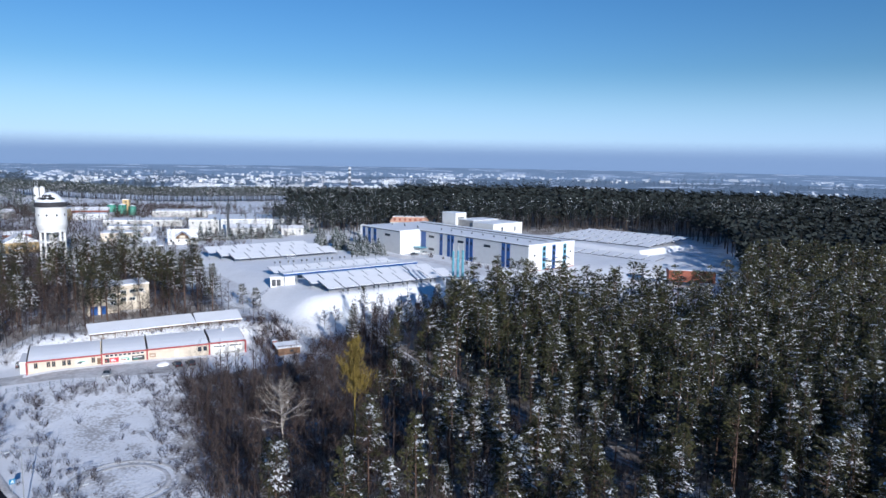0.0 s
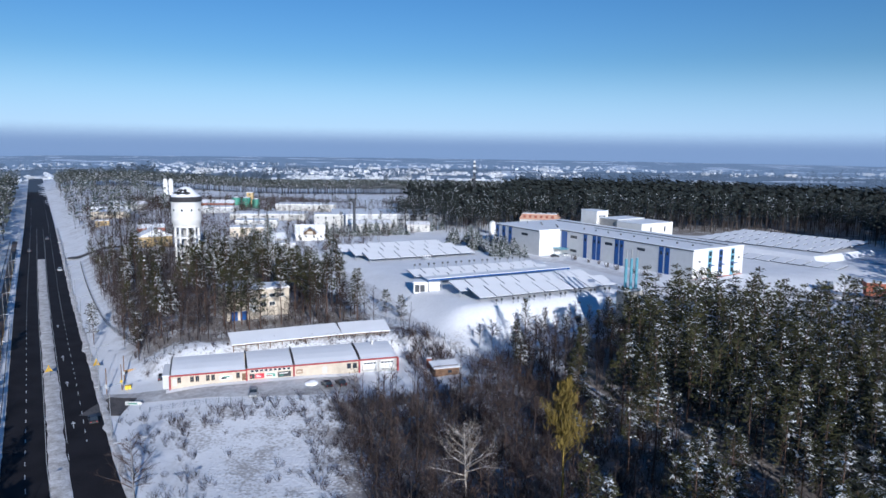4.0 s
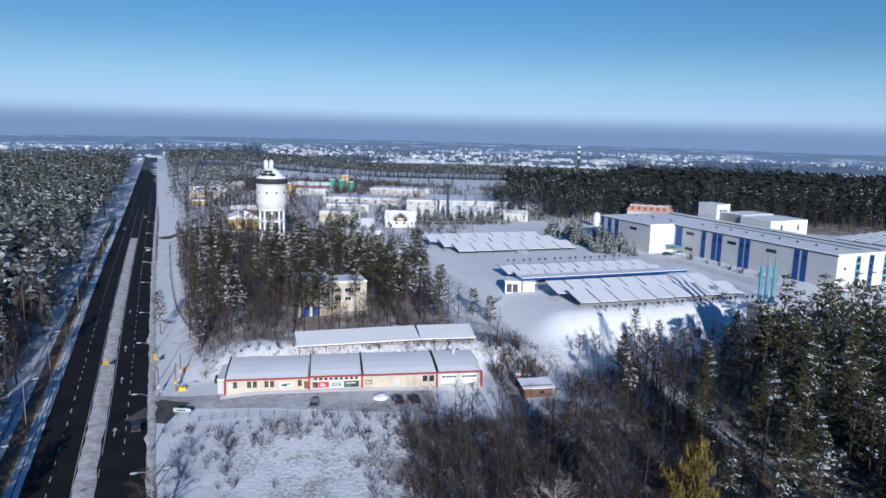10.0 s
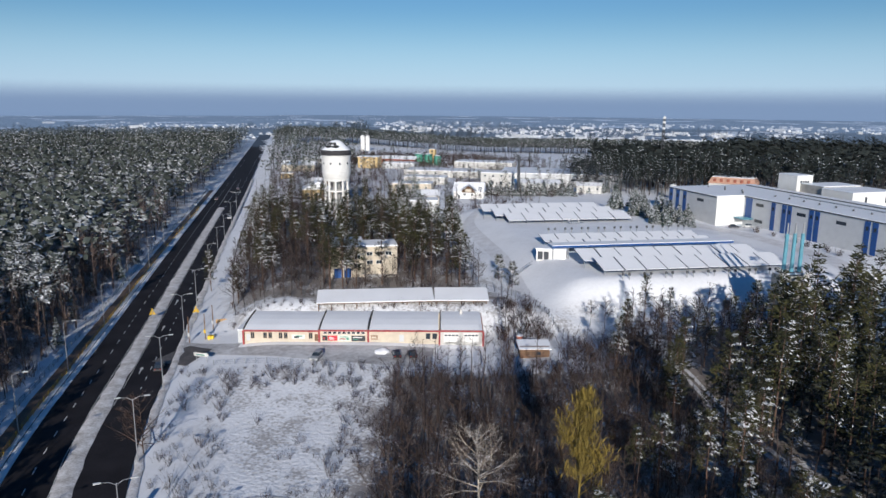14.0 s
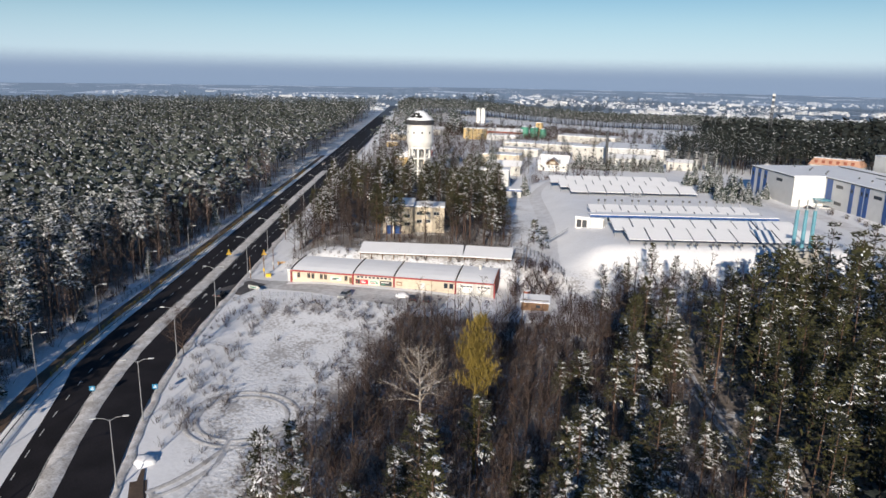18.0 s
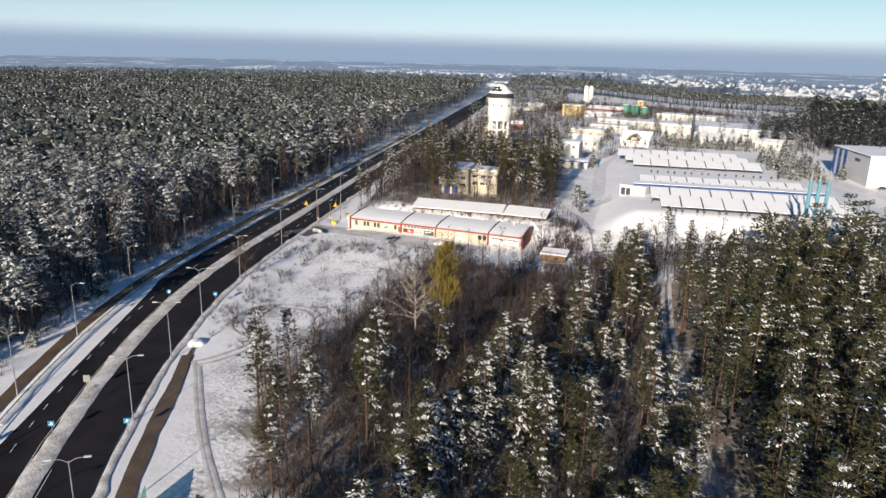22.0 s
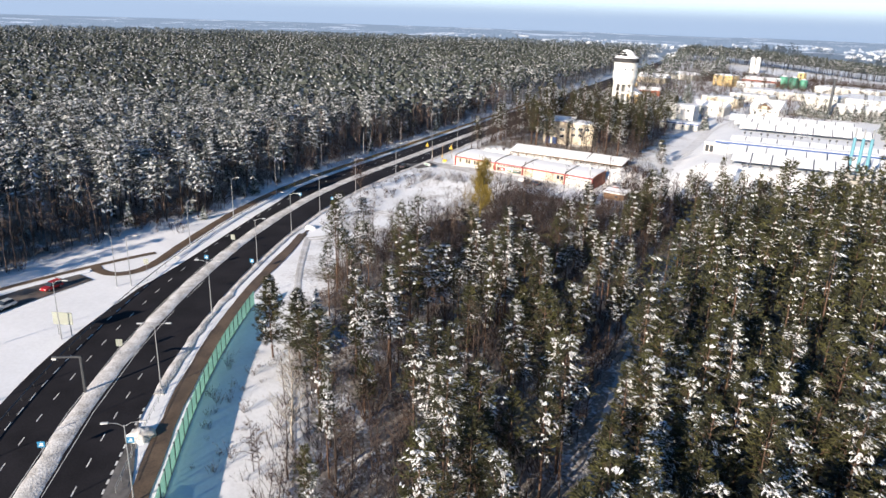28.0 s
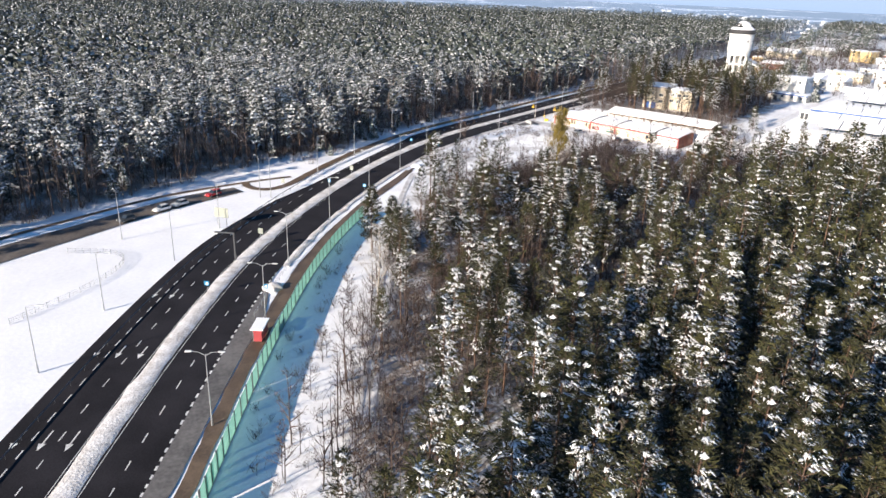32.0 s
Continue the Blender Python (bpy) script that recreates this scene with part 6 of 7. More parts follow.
w = scatter(RNG, -1250, 60, -420, 1050, 9.2, lambda x, y, off, s: (off < -19) & ((off < -140) | (s >= 520)) & (np.hypot(x, y) < 1100) & (s > 130) & (x < -20))
wood_stuff("pine_forest_far", "wide pine forest stretching to the valley", PINES_WHITE_FAR, w, BARK_DARK, PINE_FROST_HAZE, RNG, 0.9, 1.2)
# woods beyond the plant, and belts of trees this side of the valley
w = scatter(RNG, -130, 1150, 440, 1250, 11.0, lambda x, y, off, s: ~clear_east(x, y) & (np.hypot(x, y) < 1200) & ((x > -60) | (y < 620)))
w2 = scatter(RNG, 330, 1150, 0, 440, 12.0, lambda x, y, off, s: np.hypot(x, y) < 1150)
w3 = scatter(RNG, -130, 520, 440, 640, 7.5, lambda x, y, off, s: ~clear_east(x, y) & ((x > -60) | (y < 620)))
fore = (w3[:, 1] < 545) & (w3[:, 0] < 330)
w2 = np.concatenate([w2, w3[~fore]])
wood_stuff("pine_forest_beyond", "dark pine forest beyond the plant", PINES_FAR, np.concatenate([w, w2]), BARK_DARK, PINE_DARK, RNG, 0.95, 1.3)
wood_stuff("pine_forest_near_hall", "dark pine forest standing close behind the hall", PINES_LOW, w3[fore], BARK_DARK, PINE_DARK, RNG, 0.95, 1.25)
w = scatter(RNG, -900, -60, 560, 1300, 5.8, lambda x, y, off, s: (off > 20) & (np.hypot(x, y) > 930) & (np.hypot(x, y) < 1030))
wood_stuff("tree_belt", "belt of dark trees before the valley", PINES_WHITE_FAR, w, BARK_DARK, PINE_FROST_HAZE, RNG, 0.75, 1.05)
w = scatter(RNG, -900, -60, 430, 1300, 7.5, lambda x, y, off, s: (off > 20) & (np.hypot(x, y) < 930) & (off < 95) & (s > 560) & (s < 1000) & ~((off > 60) & (s < 700)))
late = RNG.random(len(w)) < 0.2
wood_stuff("roadside_pines", "pines scattered among bare trees beside the road", PINES_WHITE_FAR, w[late], BARK_DARK, PINE_FROST_HAZE, RNG, 0.6, 0.9)
wood_stuff("roadside_wood", "brown leafless trees beside the far road", BARES_MID, w[~late], TWIG, TWIG, RNG, 0.6, 1.0)
w = scatter(RNG, -330, -120, 330, 480, 9.0, lambda x, y, off, s: (off > 22) & (off < 75) & (s > 470) & (s < 640))
wood_stuff("roadside_bare_trees", "leafless trees between road and works", BARES_MID, w, TWIG, TWIG, RNG, 0.7, 1.0)

# ---------------------------------------------------------------- street furniture
def street_lamp(at, arms=2, h=11.0):
    lamp = thing("street_lamp", at, "tall galvanised street lamp with %s" % ("two arms" if arms == 2 else "one arm"), "street lamp", "lamps along the road")
    part("pole", tube(bmesh.new(), (0, 0, -0.4), (0, 0, h), 0.11, 0.06, 8), STEEL, lamp)
    part("base", tube(bmesh.new(), (0, 0, -0.2), (0, 0, 1.3), 0.15, 0.13, 8), STEEL, lamp)
    for sgn in ((-1, 1) if arms == 2 else (-1,)):
        bm = bmesh.new()
        tube(bm, (0, 0, h - 0.25), (sgn * 0.8, 0, h + 0.25), 0.05, 0.045, 6)
        tube(bm, (sgn * 0.8, 0, h + 0.25), (sgn * 1.8, 0, h + 0.35), 0.045, 0.04, 6)
        arm = part("arm", bm, STEEL, lamp)
        part("lamp_head", boxed(min(sgn * 1.7, sgn * 2.6), max(sgn * 1.7, sgn * 2.6), -0.19, 0.19, h + 0.28, h + 0.44, bevel=0.05), GREY_PANEL, arm, "flat grey lamp head")
    return lamp


def beside_road(s, off, turn=0.0, lift=0.0):
    x, y = road_at(s, off)
    i = int(np.clip(s / 3.0, 0, len(ROAD) - 1))
    ang = turn_of(ROAD_N[i, 0], ROAD_N[i, 1]) + turn
    return pose(float(x), float(y), float(road_z(x)) + lift, 0, 0, ang)


first = street_lamp(beside_road(55, 13.4))
for s in (88, 118, 147, 177, 205, 229, 249, 276, 306, 336, 366, 398, 430, 464, 498, 534):
    copy_thing(first, beside_road(s, 13.2 if s < 130 else 9.8))
single = street_lamp(beside_road(99, -16.5, 180), 1)
for s, o in ((120, -16.5), (144, -14.0), (164, -13.4), (189, -12.0), (215, -11.4), (238, -11.4), (262, -11.4), (290, -11.4), (320, -11.4), (350, -11.4), (382, -11.4), (414, -11.4), (448, -11.4), (484, -11.4), (520, -11.4)):
    copy_thing(single, beside_road(s, o, 180))
for p in ((-8.5, 22.0), (-34.5, 54.0)):
    copy_thing(single, pose(p[0], p[1], float(ground_z(*p)), 0, 0, 20))


SIGN_BLUE = mat("sign_blue", (0.03, 0.20, 0.40), 0.4, var=0.05, scale=1.0)
SIGN_YELLOW = mat("sign_yellow", (0.85, 0.58, 0.03), 0.45, var=0.05, scale=1.0)
SIGN_BACK = mat("sign_back", (0.30, 0.32, 0.28), 0.5, var=0.08, scale=1.0)


def road_sign(at, w, h, z, face, label, mark=None):
    sg = thing("road_sign", at, label, "road sign")
    part("post", tube(bmesh.new(), (0, 0.06, -0.3), (0, 0.06, z + h), 0.04, 0.04, 6), STEEL, sg)
    b = part("board", boxed(-w / 2, w / 2, -0.03, 0.02, z, z + h, bevel=0.01), face, sg)
    if mark:
        part("mark", boxed(-w * 0.3, w * 0.3, -0.045, -0.03, z + h * 0.25, z + h * 0.42), mark, b)
        part("mark", boxed(-w * 0.1, w * 0.25, -0.045, -0.03, z + h * 0.5, z + h * 0.75), mark, b)
    return sg


for s, o in ((201, -0.6), (201, 10.2), (257, -0.4), (257, 10.2), (128, -0.6), (128, 10.6)):
    road_sign(beside_road(s, o, 0), 0.95, 0.9, 2.1, SIGN_BLUE, "square blue lane sign on a steel post", WHITE)
for s, o in ((216, -0.4), (196, -12.2), (158, -0.4)):
    road_sign(beside_road(s, o, 180), 1.1, 1.3, 1.9, SIGN_BACK, "grey back of a road sign on a post")
for s, o in ((354, -0.3), (354, 10.6)):
    sg = thing("warning_beacon", beside_road(s, o), "yellow warning board with a beacon on a post", "road sign", "yellow warning boards")
    part("post", tube(bmesh.new(), (0, 0, -0.3), (0, 0, 2.6), 0.06, 0.06, 6), STEEL, sg)
    bm = bmesh.new()
    vs = [bm.verts.new(v) for v in ((-0.9, 0, 1.5), (0.9, 0, 1.5), (0, 0, 3.0))]
    bm.faces.new(vs)
    bmesh.ops.solidify(bm, geom=list(bm.faces), thickness=0.06)
    part("board", bm, SIGN_YELLOW, sg)
    part("lamp", tube(bmesh.new(), (0, -0.1, 3.0), (0, 0.1, 3.0), 0.18, 0.18, 10), SIGN_YELLOW, sg)
# large direction board seen from behind, and an arm gantry
brd = thing("direction_board", pose(-13.8, 43.8, -2.4, 0, 0, 60), "large direction board on two posts seen from behind", "road sign")
for x in (-1.2, 1.2):
    part("post", tube(bmesh.new(), (x, 0.1, -0.3), (x, 0.1, 4.6), 0.08, 0.08, 6), STEEL, brd)
part("board", boxed(-1.8, 1.8, -0.04, 0.04, 2.2, 4.6), SIGN_BACK, brd)
for z in (2.5, 3.4, 4.3):
    part("stiffener", boxed(-1.8, 1.8, 0.04, 0.1, z, z + 0.08), STEEL, brd)
gan = thing("sign_gantry", beside_road(146, -1.4, 0), "dark steel cantilever gantry over the carriageway", "gantry")
part("column", boxed(-0.18, 0.18, -0.18, 0.18, -0.3, 6.4, bevel=0.03), DARKSTEEL, gan)
part("beam", boxed(-4.2, 0.18, -0.13, 0.13, 6.1, 6.4, bevel=0.03), DARKSTEEL, gan)
part("camera_box", boxed(-4.2, -3.5, -0.2, 0.2, 5.8, 6.1, bevel=0.03), GREY_PANEL, gan)


# ---------------------------------------------------------------- fences
def rail_along(name, label, s0, s1, off, every, h, m_post, m_rail, rails=(0.9,), category="fence", rail_r=0.04, lift=0.0):
    """Posts and rails along the road as one fence."""
    f = new(name)
    tagged(f, label, category)
    me_p = bpy.data.meshes.new("post")
    bm = tube(bmesh.new(), (0, 0, -0.3), (0, 0, h), 0.05, 0.05, 6)
    bm.to_mesh(me_p)
    bm.free()
    me_p.materials.append(m_post)
    prev = None
    ss = np.arange(s0, s1, every)
    bmr = bmesh.new()
    for s in ss:
        x, y = road_at(s, off)
        z = float(road_z(x)) + lift
        piece("post", me_p, f, Matrix.Translation((float(x), float(y), z)))
        cur = Vector((float(x), float(y), z))
        if prev is not None:
            for r in rails:
                tube(bmr, prev + Vector((0, 0, r)), cur + Vector((0, 0, r)), rail_r, rail_r, 4, caps=False)
        prev = cur
    part("rail", bmr, m_rail, f)
    return f


rail_along("guard_rail", "low dark steel guard rail along the carriageway", 60, 420, -10.0, 4.0, 0.75, DARKSTEEL, DARKSTEEL, (0.6,), "guard rail", 0.10, 0.1)
rail_along("yellow_rail", "yellow-brown safety railing beside the path", 268, 560, -11.5, 3.0, 1.1, SIGN_YELLOW, mat("ochre_rail", (0.42, 0.24, 0.06), 0.6, var=0.15, scale=1.0), (0.35, 0.7, 1.05), "railing", 0.07)
rail_along("path_fence", "dark mesh fence beyond the path", 300, 640, -15.4, 3.0, 1.3, DARKSTEEL, DARKSTEEL, (0.3, 0.75, 1.25), "fence", 0.05)
rail_along("kerb_rail", "thin steel pedestrian rail along the bus bay", 120, 176, 10.6, 2.5, 1.0, STEEL, STEEL, (0.5, 1.0), "railing", 0.03)

# green acoustic screen beside the footpath
screen = new("acoustic_screen")
tagged(screen, "translucent green acoustic screen with steel posts", "noise barrier")
me_pan = bpy.data.meshes.new("panel")
bm = boxed(0.05, 2.95, -0.04, 0.04, 0.15, 3.0)
bm.to_mesh(me_pan)
bm.free()
me_pan.materials.append(GREEN_PANEL)
me_post = bpy.data.meshes.new("post")
bm = boxed(-0.09, 0.09, -0.1, 0.1, -0.6, 3.15)
bm.to_mesh(me_post)
bm.free()
me_post.materials.append(DARKSTEEL)
me_base = bpy.data.meshes.new("plinth")
bm = boxed(0, 3.0, -0.1, 0.1, -0.6, 0.15)
bm.to_mesh(me_base)
bm.free()
me_base.materials.append(CONCRETE)
sq = np.arange(3, 182, 3.0)
for s in sq:
    x, y = road_at(s, 16.6)
    x2, y2 = road_at(s + 3.0, 16.6)
    m = pose(float(x), float(y), float(road_z(x)) - 0.05, 0, 0, turn_of(x2 - x, y2 - y))
    pn = piece("panel", me_pan, screen, m)
    piece("post", me_post, pn, Matrix())
    piece("plinth", me_base, pn, Matrix())


def mesh_fence(pts, label, h=1.7, every=2.5, post_m=None, wires=(0.2, 0.6, 1.0, 1.4, 1.7)):
    f = new("wire_fence")
    tagged(f, label, "fence")
    p = spline(pts, every)
    bmr = bmesh.new()
    me_p = bpy.data.meshes.new("post")
    bm = boxed(-0.05, 0.05, -0.05, 0.05, -0.3, h)
    bm.to_mesh(me_p)
    bm.free()
    me_p.materials.append(post_m or STEEL)
    z = ground_z(p[:, 0], p[:, 1])
    prev = None
    for (x, y), zz in zip(p, z):
        piece("post", me_p, f, Matrix.Translation((x, y, float(zz))))
        cur = Vector((x, y, float(zz)))
        if prev is not None:
            for r in wires:
                if r <= h:
                    tube(bmr, prev + Vector((0, 0, r)), cur + Vector((0, 0, r)), 0.018, 0.018, 3, caps=False)
        prev = cur
    part("wire", bmr, DARKSTEEL, f)


mesh_fence([(-106, 165.2), (-95, 168.3), (-83, 173.2), (-66, 180.0), (-54, 186)], "wire fence with thin posts below the yard", 1.3)
mesh_fence([(-122, 190), (-112, 201), (-96, 213), (-76, 229), (-66, 240), (-58, 232), (-49, 221), (-34, 207), (-16, 190)], "tall mesh fence round the plant grounds", 2.0, post_m=DARKSTEEL)
mesh_fence([(-128, 200), (-154, 224), (-178, 252), (-210, 292), (-242, 334)], "mesh fence between verge and grove", 1.7, post_m=DARKSTEEL)
mesh_fence([(-2, 12), (-6, 28), (4, 30), (16, 22), (32, 8)], "light wire fence round the snowy island", 1.2)


# ---------------------------------------------------------------- cars
def car(at, colour, label, long_=4.4, wide=1.78, high=1.48, estate=0.0, name="car"):
    v = thing(name, at, label, "car")
    m = mat("car_paint", colour, 0.3, metal=0.2, var=0.06, scale=1.0)
    L, W = long_, wide / 2
    side = [(-L / 2, 0.35), (-L / 2 + 0.05, 0.78), (-L * 0.40, 0.92), (L * 0.20, 0.95), (L * 0.46, 0.82), (L / 2, 0.62), (L / 2, 0.32)]
    bm = bmesh.new()
    a = [bm.verts.new((x, -W, z)) for x, z in side]
    b = [bm.verts.new((x, W, z)) for x, z in side]
    bm.faces.new(a[::-1])
    bm.faces.new(b)
    for k in range(len(side)):
        j = (k + 1) % len(side)
        bm.faces.new((a[k], a[j], b[j], b[k]))
    bmesh.ops.recalc_face_normals(bm, faces=bm.faces)
    bmesh.ops.bevel(bm, geom=list(bm.edges), offset=0.07, segments=2, affect="EDGES")
    body = part("body", bm, m, v)
    bx0, bx1 = -L * (0.40 + 0.06 * estate), L * 0.20
    bm = bmesh.new()
    lo = [bm.verts.new(q) for q in ((bx0, -W + 0.06, 0.9), (bx1, -W + 0.06, 0.93), (bx1, W - 0.06, 0.93), (bx0, W - 0.06, 0.9))]
    hi = [bm.verts.new(q) for q in ((bx0 + 0.35 - 0.2 * estate, -W + 0.22, high), (bx1 - 0.75, -W + 0.22, high), (bx1 - 0.75, W - 0.22, high), (bx0 + 0.35 - 0.2 * estate, W - 0.22, high))]
    bm.faces.new(hi)
    for k in range(4):
        j = (k + 1) % 4
        bm.faces.new((lo[k], lo[j], hi[j], hi[k]))
    part("cabin_glass", bm, GLASS, v, "dark tinted glass")
    part("roof", boxed(bx0 + 0.3 - 0.2 * estate, bx1 - 0.7, -W + 0.2, W - 0.2, high - 0.01, high + 0.05, bevel=0.03), m, v)
    for x in (-L * 0.31, L * 0.31):
        for y in (-W + 0.1, W - 0.1):
            t = part("wheel", tube(bmesh.new(), (x, y - 0.1, 0.32), (x, y + 0.1, 0.32), 0.32, 0.32, 14), RUBBER, v)
            part("rim", tube(bmesh.new(), (x, y - 0.12, 0.32), (x, y + 0.12, 0.32), 0.19, 0.19, 10), STEEL, t)
    for y in (-W + 0.3, W - 0.3):
        part("headlight", boxed(L / 2 - 0.12, L / 2 + 0.01, y - 0.18, y + 0.18, 0.6, 0.74), WHITE, body)
        part("tail_light", boxed(-L / 2 - 0.01, -L / 2 + 0.1, y - 0.16, y + 0.16, 0.66, 0.8), RED, body)
    return v


def on_yard(x, y, ang, lift=0.15):
    return pose(x, y, float(ground_z(x, y)) + lift, 0, 0, ang)


car(on_yard(-86.3, 175.8, 288), (0.42, 0.43, 0.44), "silver estate car parked in the snowy yard", estate=1)
car(on_yard(-71.6, 185.2, 128), (0.02, 0.021, 0.025), "small black hatchback parked on snow", 3.9)
car(on_yard(-68.6, 187.0, 128), (0.035, 0.036, 0.04), "dark grey hatchback with snow on its roof", 3.9)
car(on_yard(-113.6, 183.5, 120), (0.015, 0.015, 0.018), "black car parked beside the shop's end wall", 4.3, estate=1)
car(pose(-37.2, 41.8, float(ground_z(-37.2, 41.8)) + 0.18, 0, 0, -48), (0.42, 0.02, 0.025), "red estate car with its tailgate open on the slip road", 4.5, high=1.6, estate=1)
part("tailgate", boxed(-0.7, 0.7, -0.05, 0.05, 0, 0.9, bevel=0.02), DARKSTEEL, bpy.data.objects["car.004"], "raised dark tailgate", Matrix.Translation((-2.2, 0, 1.62)) @ pose(0, 0, 0, 60, 0, 90))
car(pose(-30.5, 33.6, float(ground_z(-30.5, 33.6)) + 0.18, 0, 0, -48), (0.55, 0.56, 0.57), "pale silver car parked on the slip road", 4.4)
car(pose(-27.2, 29.4, float(ground_z(-27.2, 29.4)) + 0.18, 0, 0, -48), (0.75, 0.75, 0.74), "white saloon car parked on the slip road", 4.6)
car(pose(-21.0, 21.8, float(ground_z(-21.0, 21.8)) + 0.18, 0, 0, -48), (0.05, 0.055, 0.06), "dark saloon car parked on the slip road", 4.5)
for p, a in (((-14.5, 370.5), 25), ((-9.5, 374.0), 200)):
    car(pose(p[0], p[1], float(ground_z(*p)) + 0.12, 0, 0, a), (0.05, 0.05, 0.06) if a < 90 else (0.6, 0.6, 0.6), "car parked before the hall entrance", 4.4)
for s, o, col, lb in ((318, 7.2, (0.04, 0.04, 0.045), "dark car driving along the wet carriageway"), (520, 7.2, (0.55, 0.56, 0.58), "silver car driving along the far carriageway"), (640, 3.6, (0.1, 0.1, 0.11), "grey car far along the road"), (590, -5.5, (0.06, 0.06, 0.07), "dark car on the far carriageway")):
    car(beside_road(s, o, 90, 0.02), col, lb)

# advertising board by the yard gate, timber pen and yellow cabinet
adv = thing("advert_board", pose(-110.4, 166.2, -0.1, 0, 0, 12), "white arrow-shaped advertising board on posts", "sign")
for x in (-1.3, 1.3):
    part("post", tube(bmesh.new(), (x, 0, -0.3), (x, 0, 2.4), 0.06, 0.06, 6), STEEL, adv)
bm = bmesh.new()
bm.faces.new([bm.verts.new(v) for v in ((-1.9, -0.05, 1.3), (1.5, -0.05, 1.3), (1.9, -0.05, 1.75), (1.5, -0.05, 2.2), (-1.9, -0.05, 2.2))])
bmesh.ops.solidify(bm, geom=list(bm.faces), thickness=-0.1)
bd = part("board", bm, WHITE, adv)
part("mark", boxed(-1.2, 0.8, -0.09, -0.05, 1.6, 1.85), GREEN_SHEET, bd)
pen = thing("timber_pen", pose(-126.5, 187.6, 0.0, 0, 0, 42), "ochre timber fence round a small pen", "fence")
for k in range(4):
    part("post", boxed(k * 2.1, k * 2.1 + 0.12, 0, 0.12, -0.3, 1.5), WOOD, pen)
OCHRE = mat("ochre_boards", (0.50, 0.30, 0.10), 0.8, var=0.15, scale=1.5)
for k in range(4):
    part("board", boxed(0, 6.4, -0.05, 0.0, 0.2 + k * 0.32, 0.46 + k * 0.32), OCHRE, pen)
yb = thing("grit_bin", pose(-119.6, 178.6, -0.1, 0, 0, 30), "yellow grit bin beside the driveway", "bin")
bm = boxed(-0.7, 0.7, -0.5, 0.5, 0, 0.9, bevel=0.05)
part("body", bm, SIGN_YELLOW, yb)
part("lid", boxed(-0.75, 0.75, -0.55, 0.55, 0.9, 1.05, bevel=0.05), SIGN_YELLOW, yb)
for p in ((-122.5, 174.5), (-120.8, 178.0), (-124.0, 184.0)):
    pl = thing("wooden_pole", pose(p[0], p[1], float(ground_z(*p))), "weathered wooden pole with a small board", "pole")
    part("pole", tube(bmesh.new(), (0, 0, -0.4), (0, 0, 6.5), 0.13, 0.10, 8), WOOD, pl)
    part("board", boxed(-0.3, 0.3, -0.16, -0.1, 1.6, 2.5), SIGN_YELLOW if p[0] > -122 else GREY_PANEL, pl)


def heap(x, y, r, h, label="heap of shovelled snow", m=None):
    rng = random.Random(int(x * 10 + y))
    bm = bmesh.new()
    bmesh.ops.create_icosphere(bm, subdivisions=3, radius=1.0)
    for v in bm.verts:
        n = noise.noise(v.co * 2.3 + Vector((x, y, 0))) * 0.35
        v.co = Vector((v.co.x * r * (1 + n), v.co.y * r * (1 + n), max(-0.2, v.co.z * h * (1 + n))))
    o = part("snow_mound", bm, m or SNOW, None, "", pose(x, y, float(ground_z(x, y)), 0, 0, rng.random() * 360))
    o.data.shade_smooth()
    tagged(o, label, "snow heap")


heap(-75.8, 186.0, 1.6, 0.9, "heap of shovelled snow in the yard")
heap(-58.0, 104.6, 1.7, 0.8, "heap of ploughed snow beside the road")
x, y = road_at(133, 10.6)
heap(float(x), float(y), 1.9, 1.2, "rounded heap of grey snow at the bus bay", SNOW_DIRTY)
heap(-46.0, 203.0, 1.2, 0.5, "snow heap beside the shed")

# bus shelter
bs = thing("bus_shelter", beside_road(113, 13.6, 90), "small bus shelter with white roof and red side panels", "bus shelter")
part("roof", boxed(-2.3, 2.3, -1.1, 1.1, 2.2, 2.42, bevel=0.06), SNOW_ROOF, bs)
part("back_panel", boxed(-2.0, 2.0, -0.75, -0.68, 0.1, 2.2), RED, bs)
for x in (-2.0, 1.93):
    part("side_panel", boxed(x, x + 0.07, -0.7, 0.6, 0.1, 2.2), RED, bs)
part("bench", boxed(-1.6, 1.6, -0.62, -0.2, 0.42, 0.5), WOOD, bs)
for x in (-1.9, 1.9):
    part("post", tube(bmesh.new(), (x, 0.7, -0.2), (x, 0.7, 2.4), 0.05, 0.05, 6), STEEL, bs)

# shed below the fence
shed = thing("timber_shed", pose(-47.0, 197.5, 1.1, 0, 0, 27), "small dark timber shed with snow on its pent roof", "shed")
part("wall", boxed(0, 6.6, 0, 4.0, -0.6, 2.3), WOOD, shed)
bm = boxed(-0.4, 7.0, -0.5, 4.4, 0, 0.25, bevel=0.08)
for v in bm.verts:
    v.co.z += 2.3 + 0.12 * v.co.y
part("roof_snow", bm, SNOW_ROOF, shed)
part("gable_filler", boxed(0.02, 6.58, 0.5, 3.98, 2.3, 2.66), WOOD, shed)
part("door", boxed(1.0, 2.1, -0.05, 0.0, 0, 1.9), WOOD, shed)
part("window", boxed(3.6, 4.6, -0.04, 0.0, 0.9, 1.6), GLASS, shed)
ch = thing("brick_chimney", pose(-49.6, 204.5, 1.3), "square red brick chimney stub beside the shed", "chimney")
part("shaft", boxed(-0.6, 0.6, -0.6, 0.6, -0.3, 2.6, bevel=0.03), BRICK, ch)
part("snow_cap", boxed(-0.66, 0.66, -0.66, 0.66, 2.6, 2.8, bevel=0.06), SNOW_ROOF, ch)


